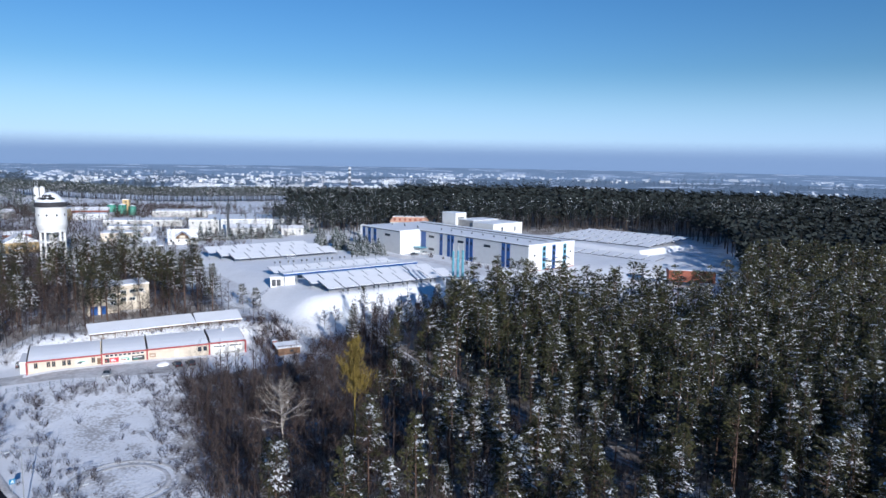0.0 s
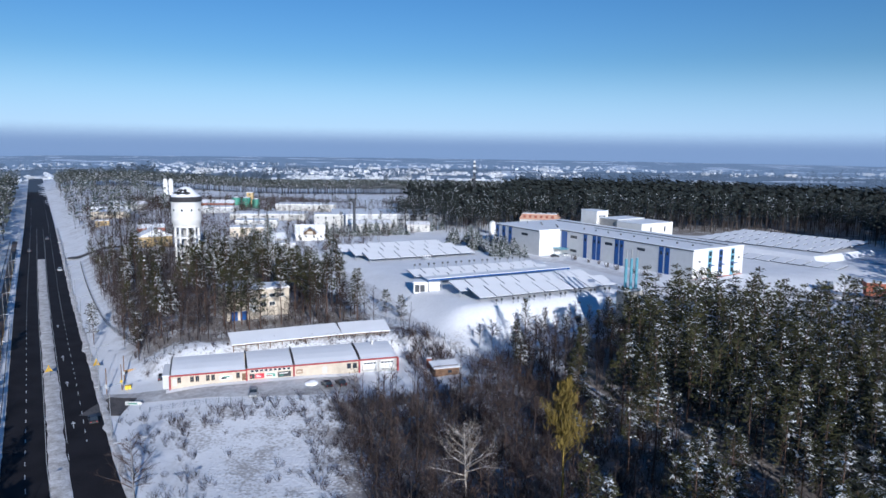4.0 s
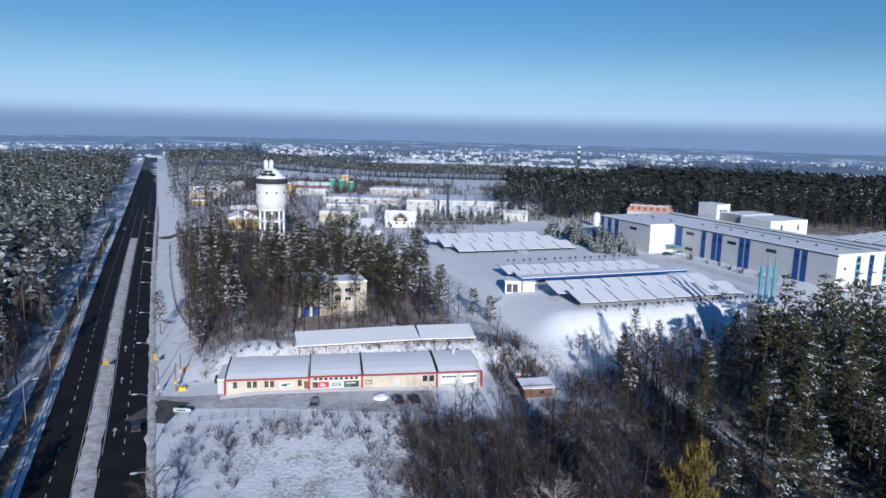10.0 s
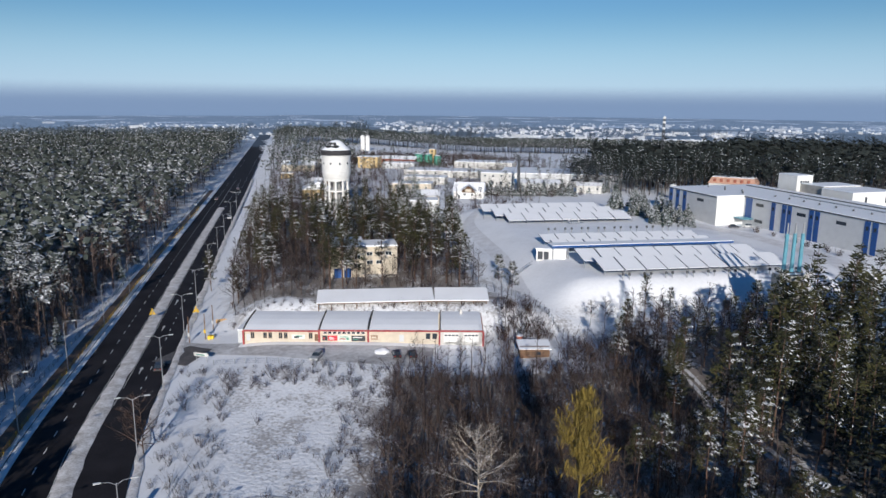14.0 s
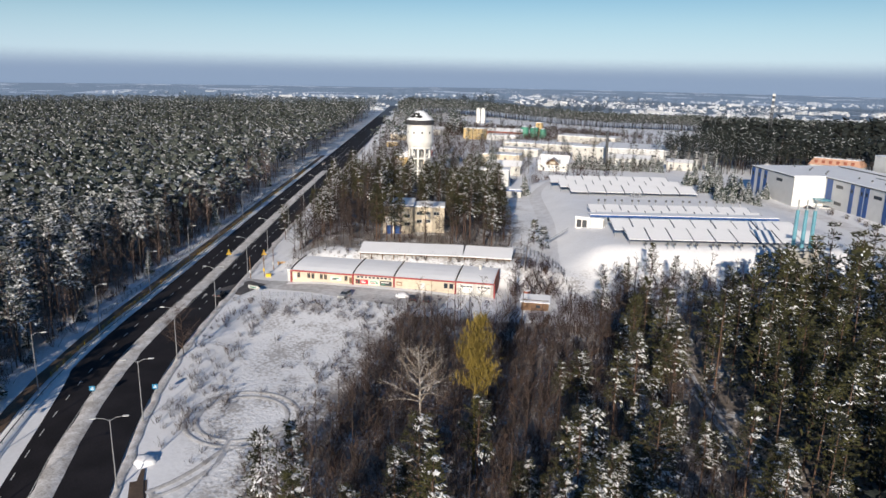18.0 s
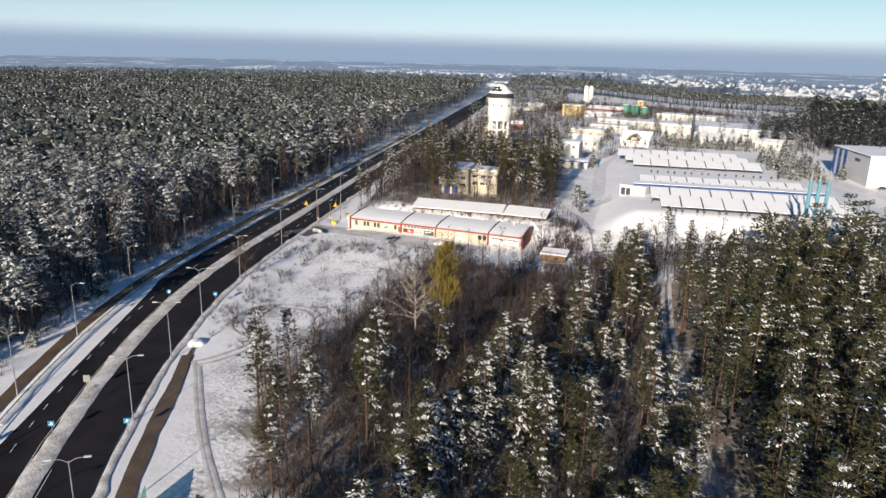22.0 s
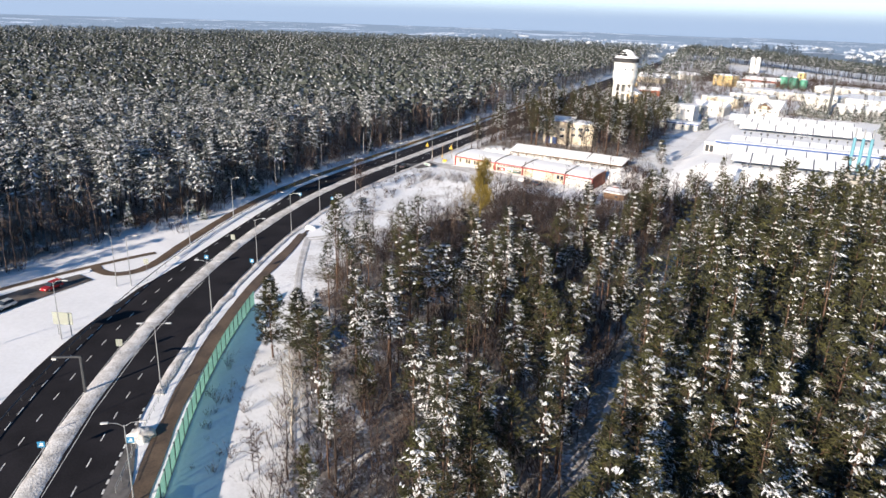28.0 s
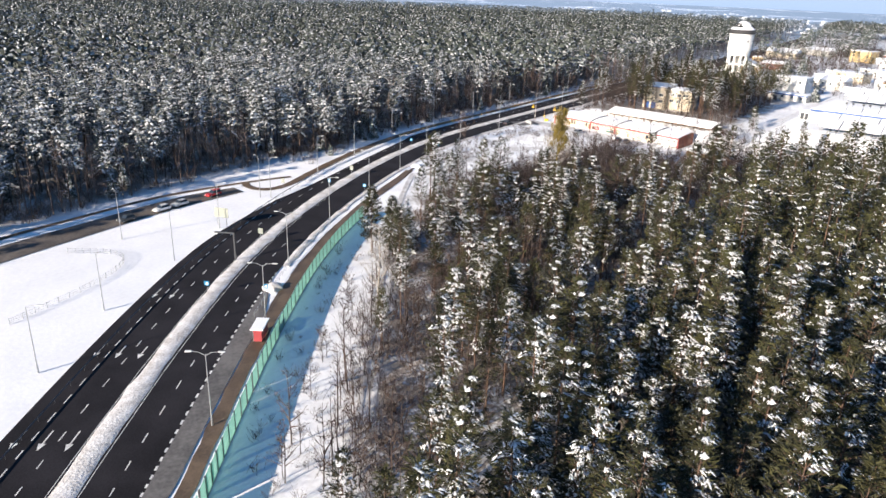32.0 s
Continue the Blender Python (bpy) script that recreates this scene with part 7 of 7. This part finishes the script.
# ---------------------------------------------------------------- buildings beyond
def simple_building(name, at, w, d, h, wall_m, label, category="building", roof="flat", ridge=2.0, rows_=1, cols=5, win=(1.1, 1.2), roof_m=None, sides=True, door=True):
    """A building with four walls, windows on the faces seen, and a snow-laden roof."""
    b = thing(name, at, label, category)
    part("wall", boxed(0, w, 0, 0.3, -1.5, h), wall_m, b)
    part("wall", boxed(0, w, d - 0.3, d, -1.5, h), wall_m, b)
    part("wall", boxed(0, 0.3, 0.3, d - 0.3, -1.5, h), wall_m, b)
    part("wall", boxed(w - 0.3, w, 0.3, d - 0.3, -1.5, h), wall_m, b)
    if roof == "flat":
        snow_slab(b, [(-0.25, -0.25), (w + 0.25, -0.25), (w + 0.25, d + 0.25), (-0.25, d + 0.25)], h, 0.35)
    else:
        bm = bmesh.new()
        if roof == "gable_x":
            o = [(-0.4, h - 0.1), (d / 2, h + ridge), (d + 0.4, h - 0.1), (d / 2, h - 0.12)]
            a = [bm.verts.new((-0.4, y, z)) for y, z in o]
            c = [bm.verts.new((w + 0.4, y, z)) for y, z in o]
        else:
            o = [(-0.4, h - 0.1), (w / 2, h + ridge), (w + 0.4, h - 0.1), (w / 2, h - 0.12)]
            a = [bm.verts.new((x, -0.6, z)) for x, z in o]
            c = [bm.verts.new((x, d + 0.4, z)) for x, z in o]
        bm.faces.new(a)
        bm.faces.new(c[::-1])
        for k in range(4):
            j = (k + 1) % 4
            bm.faces.new((a[k], c[k], c[j], a[j]))
        bmesh.ops.recalc_face_normals(bm, faces=bm.faces)
        part("roof", bm, roof_m or SNOW_ROOF, b, "pitched roof under snow")
    for r in range(rows_):
        for c_ in range(cols):
            x = w * (c_ + 0.5) / cols - win[0] / 2
            z = h * (r + 0.45) / max(rows_, 1) if rows_ > 1 else h * 0.45
            window(b, x, z, win[0], win[1], Matrix(), WHITE)
            if sides and c_ < max(2, int(cols * d / w)):
                y = d * (c_ + 0.5) / max(2, int(cols * d / w)) + win[0] / 2
                window(b, 0, z, win[0], win[1], Matrix.Translation((w, y - win[0], 0)) @ Matrix.Rotation(radians(90), 4, "Z"), WHITE)
    if door:
        part("door", boxed(w * 0.15, w * 0.15 + 1.2, -0.05, 0.0, 0, 2.2), DARKSTEEL, b)
    return b


def place(x, y, ang, drop=0.0):
    return pose(x, y, float(ground_z(x, y)) - drop, 0, 0, ang)


simple_building("office_block", place(-143, 314, 28), 16, 10, 9.6, GREY_PANEL, "pale two-storey office block with flat snowy roof", rows_=2, cols=3)
lowb = simple_building("low_wing", place(-132, 303, 28), 18, 8, 3.4, PALE, "low wing with a bright blue roof edge under snow", cols=4)
part("blue_edge", boxed(-0.4, 18.4, -0.42, -0.25, 3.0, 3.5), BLUE, lowb)
house = simple_building("gabled_house", place(-156, 396, 18), 16, 12, 4.0, WHITE, "house with a huge snowy roof and dark timber gable", roof="gable_x", ridge=4.5, cols=4)
bm = bmesh.new()
bm.faces.new([bm.verts.new(v) for v in ((4.5, -0.8, 3.6), (11.5, -0.8, 3.6), (11.5, -0.8, 4.6), (8, -0.8, 7.2), (4.5, -0.8, 4.6))])
bmesh.ops.solidify(bm, geom=list(bm.faces), thickness=0.4)
gb = part("gable", bm, WOOD, house, "dark timber dormer gable")
part("pane", boxed(6.4, 9.6, -1.0, -0.8, 4.0, 5.4), CREAM, gb)
bm = bmesh.new()
for q in (-1, 1):
    v = [bm.verts.new(c) for c in ((8, -1.3, 7.7), (8 + q * 4.6, -1.3, 4.7), (8 + q * 4.6, 3.0, 4.7), (8, 3.0, 7.7))]
    bm.faces.new(v if q < 0 else v[::-1])
bmesh.ops.solidify(bm, geom=list(bm.faces), thickness=0.3)
part("dormer_snow", bm, SNOW_ROOF, house)
simple_building("works_hall", place(-158, 470, 17), 74, 40, 7.5, GREY_PANEL, "long grey works hall with broad snowy roof", "hall", rows_=1, cols=9, win=(3.0, 1.2))
simple_building("works_hall", place(-165, 455, 17), 20, 14, 8.5, PALE, "pale works building with flat snowy roof", "hall", rows_=2, cols=4)
simple_building("works_hall", place(-139, 444, 17), 26, 14, 5.0, GREY_PANEL, "grey workshop with low snowy gable roof", "hall", roof="gable_x", ridge=1.8, cols=5)
simple_building("works_hall", place(-104, 452, 15), 14, 10, 4.5, PALE, "small pale workshop with snowy roof", "hall", roof="gable_x", ridge=1.4, cols=3)
simple_building("store_hall", place(-236, 486, 14), 52, 20, 4.2, PALE, "long pale store with snowy flat roof", "hall", cols=8, win=(2.0, 1.0))
simple_building("store_hall", place(-214, 446, 16), 26, 12, 4.2, PALE, "pale low store under snow", "hall", cols=4)
simple_building("store_hall", place(-196, 400, 20), 22, 12, 5.2, CREAM, "cream low building under snow", "building", cols=4)
simple_building("store_hall", place(-168, 362, 24), 18, 12, 4.6, PALE, "pale gabled building near the tower", "building", roof="gable_x", ridge=2.4, cols=4)
simple_building("store_hall", place(-280, 530, 12), 26, 14, 4.4, GREY_PANEL, "grey flat-roofed shed under snow", "hall", cols=5)
simple_building("store_hall", place(-356, 528, 15), 26, 14, 4.5, PALE, "long white hall with an arched snowy roof", "hall", roof="gable_x", ridge=2.2, cols=6)
simple_building("store_hall", place(-300, 560, 12), 30, 14, 4.5, BRICK, "red brick store with snowy roof", "building", roof="gable_x", ridge=2.4, cols=4)
simple_building("store_hall", place(-232, 560, 10), 46, 20, 5.0, PALE, "pale store beyond the works", "hall", cols=6)
simple_building("store_hall", place(-330, 470, 25), 24, 12, 5.0, CREAM, "cream gabled house beside the road", "house", roof="gable_x", ridge=3.0, cols=4)
simple_building("yellow_block", place(-298, 523, 15), 16, 12, 8.5, YELLOW, "tall yellow block with flat snowy roof", rows_=3, cols=3)
simple_building("tower_house", place(-222, 352, 40), 16, 10, 5.5, YELLOW, "yellow gabled house with a blue-grey roof edge", "house", roof="gable_y", ridge=4.0, cols=3)
simple_building("kiosk", place(-302, 434, 30), 8, 6, 3.2, YELLOW, "small yellow kiosk beside the road", "kiosk", cols=2)
simple_building("red_shed", place(-250, 398, 40), 14, 8, 3.6, BRICK, "red roadside shed with snowy roof", "shed", roof="gable_x", ridge=1.8, cols=3)
for dx, dy in ((0, 0), (4.6, 2.6)):
    sl = thing("white_silo", place(-405 + dx, 700 + dy, 0), "tall white cylindrical silo", "silo", "white silos")
    part("shell", lathe(bmesh.new(), [(2.3, -1), (2.3, 15), (1.2, 16.2), (0.2, 16.5)], 20), WHITE, sl)
    part("top_rail", lathe(bmesh.new(), [(2.4, 15), (2.5, 15), (2.5, 15.4), (2.4, 15.4)], 20), STEEL, sl)
for dx, dy, r, h in ((0, 0, 3.4, 8), (7.4, 3, 3.4, 8), (14.6, 5.5, 3.0, 7)):
    sl = thing("green_tank", place(-272 + dx, 576 + dy, 0), "broad green steel tank with snowy lid", "tank", "green tanks")
    part("shell", lathe(bmesh.new(), [(r, -1), (r, h), (r * 0.6, h + 0.8), (0.3, h + 1.2)], 24), GREEN_SHEET, sl)
    part("lid_snow", lathe(bmesh.new(), [(r * 0.8, h + 0.55), (r * 0.6, h + 0.95), (0.3, h + 1.4)], 24), SNOW_ROOF, sl)
yt = thing("feed_tower", place(-266, 590, 10), "yellow clad mill tower with a mast", "tower")
part("shaft", boxed(-2.6, 2.6, -2.2, 2.2, -1, 12), YELLOW, yt)
part("roof_snow", boxed(-2.8, 2.8, -2.4, 2.4, 12, 12.4, bevel=0.1), SNOW_ROOF, yt)
part("mast", tube(bmesh.new(), (0, 0, 12), (0, 0, 16), 0.15), STEEL, yt)
for z in (4, 7, 9.6):
    part("window", boxed(-0.8, 0.8, -2.26, -2.2, z, z + 1.3), GLASS, yt)
cm = thing("factory_chimney", pose(-132.4, 432.3, 3.0), "slender dark steel chimney of the works", "chimney")
part("shaft", tube(bmesh.new(), (0, 0, -1), (0, 0, 24), 0.9, 0.75, 16), DARKSTEEL, cm)
part("cap", tube(bmesh.new(), (0, 0, 24), (0, 0, 24.6), 0.9, 0.9, 16), DARKSTEEL, cm)
mast = thing("lattice_mast", place(-72, 545, 15), "tall grey lattice radio mast above the trees", "mast")
for k in range(4):
    an = math.pi / 4 + k * math.pi / 2
    part("leg", tube(bmesh.new(), (1.6 * math.cos(an), 1.6 * math.sin(an), -1), (0.6 * math.cos(an), 0.6 * math.sin(an), 42), 0.32, 0.26, 5), DARKSTEEL, mast)
bm = bmesh.new()
for k in range(16):
    z0, z1 = k * 2.6, (k + 1) * 2.6
    r0, r1 = 1.6 - 1.1 * z0 / 42, 1.6 - 1.1 * z1 / 42
    for q in range(4):
        a0, a1 = math.pi / 4 + q * math.pi / 2, math.pi / 4 + (q + 1) * math.pi / 2
        tube(bm, (r0 * math.cos(a0), r0 * math.sin(a0), z0), (r1 * math.cos(a1), r1 * math.sin(a1), z1), 0.13, 0.13, 4, caps=False)
part("bracing", bm, DARKSTEEL, mast)
for z in (34, 38, 41):
    part("antenna", boxed(-0.9, 0.9, -0.9, 0.9, z, z + 1.4, bevel=0.1), GREY_PANEL, mast)
part("spike", tube(bmesh.new(), (0, 0, 42), (0, 0, 44), 0.05), STEEL, mast)


# ---------------------------------------------------------------- far town in the valley
def gabled(v, f, mi, x, y, z, w, d, h, ridge, ang, wall_i):
    c, s = math.cos(ang), math.sin(ang)
    pts = [(-w, -d, 0), (w, -d, 0), (w, d, 0), (-w, d, 0), (-w, -d, h), (w, -d, h), (w, d, h), (-w, d, h), (-w, 0, h + ridge), (w, 0, h + ridge)]
    k = len(v)
    v += [(x + px * c - py * s, y + px * s + py * c, z + pz) for px, py, pz in pts]
    for q, i in (((0, 1, 5, 4), wall_i), ((1, 2, 6, 5), wall_i), ((2, 3, 7, 6), wall_i), ((3, 0, 4, 7), wall_i), ((5, 6, 9), wall_i), ((4, 8, 7), wall_i), ((4, 5, 9, 8), 0), ((6, 7, 8, 9), 0)):
        f.append(tuple(k + j for j in q))
        mi.append(i)


rng = random.Random(5)
tv, tf, tm = [], [], []
for _ in range(2600):
    an = rng.uniform(radians(55), radians(152))
    r = rng.choice((rng.uniform(1750, 2500), rng.uniform(2300, 3400)))
    x, y = r * math.cos(an), r * math.sin(an)
    if noise.noise(Vector((x * 0.0022, y * 0.0022, 3.1))) < -0.06 + 0.25 * (x > 100):
        continue
    big = rng.random() < 0.10
    w, d, h = (rng.uniform(10, 26), rng.uniform(5, 7), rng.uniform(7, 12)) if big else (rng.uniform(3.5, 6.5), rng.uniform(3, 5), rng.uniform(3, 5))
    gabled(tv, tf, tm, x, y, float(ground_z(x, y)) - 1, w, d, h, 0.5 if big else 3, rng.uniform(0, 3.1), rng.choice((1, 1, 2, 3)))
me = raw("town", tv, tf, SNOW_ROOF)
for m in (WHITE, PALE, GREY_PANEL):
    me.materials.append(m)
me.polygons.foreach_set("material_index", np.array(tm, np.int32))
tagged(new("town", me), "distant town of pale houses with snowy roofs", "town", kind="stuff")
# dark copses and hedgerows over the valley
w = []
for _ in range(70):
    an = rng.uniform(radians(15), radians(165))
    r = rng.uniform(1250, 3600)
    cx, cy = r * math.cos(an), r * math.sin(an)
    ln, th = rng.uniform(60, 320), rng.uniform(0, 3.1)
    for k in range(int(ln / 5)):
        q = rng.uniform(-ln, ln)
        w.append((cx + q * math.cos(th) + rng.gauss(0, 22), cy + q * math.sin(th) * 0.4 + rng.gauss(0, 22), 0))
w = np.array(w)
w[:, 2] = ground_z(w[:, 0], w[:, 1]) - 0.5
wood_stuff("valley_woods", "dark copses and tree rows across the valley", PINES_FAR, w, BARK_DARK, PINE_DARK, np.random.default_rng(4), 0.9, 1.5, "woods")

# ---------------------------------------------------------------- single trees and scrub
def leafy_willow(seed, h):
    """A willow whose thin yellow shoots stand close enough to hide its limbs."""
    stem, shoots = bare_tree(seed, h, wide=6.5, limbs=46, twigs=14, up=1.7, start=0.5, r=0.24)
    rng = np.random.default_rng(seed)
    tips = shoots[0][rng.integers(0, len(shoots[0]), 420)]
    tips = tips[tips[:, 2] > 0.6 * h]
    return stem, gather([shoots] + [kites(rng, c, (0, 0, 0.9), 5, 0.9, 0.07, lift=0.9, spread=0.6) for c in tips])


RG = np.random.default_rng(77)
tz = lambda x, y: (x, y, float(ground_z(x, y)) - 0.1)
tree_things("bare_tree", "rust-brown leafless tree leaning over the verge", "tree", "", [bare_tree(201, 11.5, wide=4.2, limbs=26, twigs=12, start=0.15)], [tz(-88.5, 131.0)], SCRUB, SCRUB, RG, 1, 1)
tree_things("bare_tree", "spreading leafless tree at the far verge", "tree", "", [bare_tree(202, 10.5, wide=4.4, limbs=24, twigs=12, start=0.2, up=0.5)], [tz(-84.0, 86.5)], TWIG, TWIG, RG, 1, 1)
tree_things("birch_tree", "tall leafless birch with pale bark at the wood's edge", "tree", "", [bare_tree(203, 16, wide=3.2, limbs=34, twigs=11, up=1.3, start=0.15, r=0.2)], [tz(36.5, 71.5)], BIRCH, BIRCH, RG, 1, 1)
tree_things("willow_tree", "leafless willow with glowing yellow-ochre twigs", "tree", "", [leafy_willow(204, 24)], [tz(-16.8, 133.6)], WILLOW, WILLOW, RG, 1, 1)
tree_things("bare_tree", "spreading pale frosted tree with arching branches", "tree", "", [bare_tree(205, 13, wide=7.0, limbs=30, twigs=12, up=0.7, start=0.3, r=0.24)], [tz(-32.5, 140.4)], BIRCH, FROST, RG, 1, 1)
tree_things("spruce_tree", "dark green spruce with snow on its boughs", "tree", "", [spruce(206, 13, 2.6)], [tz(11.0, 83.5)], BARK, SPRUCE, RG, 1, 1)
tree_things("pine_tree", "broad full-crowned pine at the wood's edge", "tree", "", [pine(207, 15, 0.2, 3.0, whorls=18, per=6, tufts=5, each=11, snow=0.3, lump=0.1)], [tz(10.0, 75.8), tz(14.0, 79.5)], BARK, PINE, RG, 0.95, 1.05)
tree_things("spruce_tree", "big dark spruce rising above the grove", "tree", "", [spruce(208, 23, 4.4, 24)], [tz(-152, 331), tz(-147, 335)], BARK, SPRUCE, RG, 0.9, 1.05)
tree_things("pine_tree", "lone pine on the verge beside the road", "tree", "", [pine(209, 13, 0.3, 2.3)], [tz(-151.5, 212.0), tz(-129.0, 199.0)], BARK, PINE, RG, 0.9, 1.0)
tree_things("pine_tree", "small pine on the slope of the bank", "tree", "", [pine(210, 7, 0.15, 1.6, whorls=8)], [tz(-64, 238), tz(-70, 243)], BARK, PINE, RG, 0.9, 1.1)
tree_things("bare_tree", "small leafless tree standing in clean snow", "tree", "young trees below the bank", [bare_tree(211, 7.5, wide=2.6, limbs=22, twigs=10, start=0.35)], [tz(-38, 224), tz(-34.4, 224.5), tz(-28, 216), tz(-22, 232)], TWIG, TWIG, RG, 0.9, 1.1)
tree_things("spruce_tree", "young snow-laden spruce beside the office block", "tree", "", [spruce(212, 8, 1.8)], [tz(-121, 322), tz(-118, 318)], BARK, SPRUCE, RG, 0.9, 1.1)
# rows of frosted spruces between the arrays and the hall
pts = [tz(*plan(PV0, PV_A, PV_B, 63 + RG.uniform(-6, 9), b)) for b in np.arange(74, 130, 1.5)]
tree_things("spruce_tree", "frosted blue spruce in a row beside the plant", "tree", "spruces beside the plant", [spruce(214 + i, 7.0 + 1.2 * i, 2.0, 11) for i in range(3)], pts, BARK, SPRUCE, RG, 0.7, 1.15)
tree_things("cypress_tree", "dark conical evergreen beside the hall wall", "tree", "", [spruce(218, 8, 2.0, 16)], [tz(*plan(HALL0, HALL_U, HALL_V, 96, -17))], BARK, SPRUCE, RG, 1, 1)
pts = [tz(*plan(HALL0, HALL_U, HALL_V, u, -6 - RG.uniform(0, 6))) for u in (10, 16, 22, 26, 33, 40, 47, 52, 60)]
tree_things("shrub", "small bare shrub in snow before the hall", "shrub", "shrubs before the hall", [(bush(230, 1.5), bush(231, 2.2))], pts, SCRUB, TWIG, RG, 0.8, 1.5)
hp = np.array([tz(x, 417 + 0.43 * (x + 146) + RG.normal(0, 0.8)) for x in np.arange(-150, -100, 1.5)])
wood_stuff("hedge", "dark evergreen hedge before the works", [spruce(240, 3.6, 1.5, 7)], hp, BARK, SPRUCE, RG, 0.7, 1.2, "hedge")
hp = scatter(RG, -380, -90, 345, 640, 7.0, lambda x, y, off, s: (off > 26) & (RG.random(len(x)) < np.where(off < 90, 0.8, 0.5)) & ~((x > -110) & (y < 440)) & (clear_east(x, y)))
wood_stuff("works_pines", "dark pines scattered among the works", PINES_LOW, hp[::5], BARK, PINE, RG, 0.4, 0.7, "trees")
hp = hp[np.arange(len(hp)) % 5 > 0]
wood_stuff("works_trees", "bare trees scattered among the works", BARES_MID, hp, TWIG, TWIG, RG, 0.45, 1.0, "trees")
hp = scatter(RG, -120, -20, 430, 560, 5.0, lambda x, y, off, s: (y > 440 - 0.6 * (x + 60)) & (RG.random(len(x)) < 0.9) & (y > 455) & ((x < -50) | (y > 485)))
wood_stuff("pines_by_mast", "dark pines round the radio mast", PINES_LOW, hp, BARK_DARK, PINE_DARK, RG, 0.7, 1.0)
# scrub: field edges, the bank behind the shops, the forest's hem
def scrub(name, label, x0, x1, y0, y1, gap, keep, smin, smax):
    w = scatter(RG, x0, x1, y0, y1, gap, keep)
    wood_stuff(name, label, UNDER, w, SCRUB, TWIG, RG, smin, smax, "scrub")


def on_bank(x, y, off, s):
    a, b = local(SHOP0, SHOP_U, SHOP_V, x, y)
    return (b > 11.6) & (b < 19) & (a > -8) & (a < 74) & (RG.random(len(x)) < 0.5)


def in_field(x, y, off, s):
    a, b = local(SHOP0, SHOP_U, SHOP_V, x, y)
    edge = (b > -24) & (b < -14)
    rim = x > -46 - 0.45 * (y - 110)
    return (off > 12) & (b < -14) & (y > 108) & (x > -112) & (x < -37 - 0.45 * (y - 110)) & ((RG.random(len(x)) < np.where(edge, 0.45, np.where(rim, 0.5, np.where(off < 24, 0.35, 0.05)))))


scrub("bank_scrub", "dry brown scrub poking through snow on the bank", -130, -30, 180, 250, 1.5, on_bank, 0.25, 0.6)
scrub("field_scrub", "dry brown scrub at the edge of the snowy field", -115, -30, 100, 185, 1.6, in_field, 0.3, 0.75)
scrub("verge_scrub", "low scrub along the forest's hem", -330, 20, 20, 420, 3.0, lambda x, y, off, s: (off < -17.5) & (off > -34) & (s > 220) & (s < 460) & (RG.random(len(x)) < 0.8), 0.5, 1.3)
scrub("ramp_scrub", "leafless scrub at the forest's edge beyond the slip road", -110, -10, -40, 90, 2.6, lambda x, y, off, s: (-(x + 10) * 0.794 - (y + 7) * 0.608 > 6) & (-(x + 10) * 0.794 - (y + 7) * 0.608 < 30) & (off < -22) & (s < 260) & (RG.random(len(x)) < 0.6), 0.5, 1.4)
scrub("grove_scrub", "low scrub and saplings beneath the grove", -260, -60, 190, 340, 3.2, lambda x, y, off, s: in_grove(x, y, off, s) & (RG.random(len(x)) < 0.6), 0.5, 1.2)
scrub("ditch_scrub", "low frosted scrub beyond the acoustic screen", -10, 110, 30, 95, 2.6, lambda x, y, off, s: (off > 18) & (off < 28) & (s < 170) & (RG.random(len(x)) < 0.35), 0.3, 0.8)
scrub("works_scrub", "brown scrub on the waste ground beyond the works", -420, -60, 540, 900, 6.0, lambda x, y, off, s: (off > 60) & (np.hypot(x, y) > 610) & (np.hypot(x, y) < 760) & (np.sin(x * 0.021 + y * 0.013) + np.sin(y * 0.05) * 0.5 > -0.5), 0.9, 1.9)
scrub("works_brush", "brown scrub between the works buildings", -380, -95, 340, 600, 5.0, lambda x, y, off, s: (off > 24) & (RG.random(len(x)) < 0.45) & ~((x > -110) & (y < 440)) & clear_east(x, y), 0.6, 1.6)
pts = [tz(-150 + 3.1 * k + RG.uniform(-1, 1), 436 + 0.42 * 3.1 * k + RG.uniform(-4, 2)) for k in range(22)]
tree_things("spruce_tree", "young dark spruce in a row before the works", "tree", "spruces before the works", [spruce(260 + i, 6 + i, 1.9, 10) for i in range(3)], pts, BARK, SPRUCE, RG, 0.7, 1.2)
pts = [tz(x + RG.uniform(-1.5, 1.5), y + RG.uniform(-1.5, 1.5)) for x, y in ((64.7, 55.5), (77.5, 51.6), (76.8, 57.6), (83.5, 48.9), (85.6, 58.9), (55.6, 58.2), (40.7, 64.4), (80.5, 63.6)) for _ in range(2)]
tree_things("bare_tree", "bushy leafless tree in snow behind the acoustic screen", "tree", "bare trees behind the screen", BARES, pts, TWIG, SCRUB, RG, 0.45, 0.8)
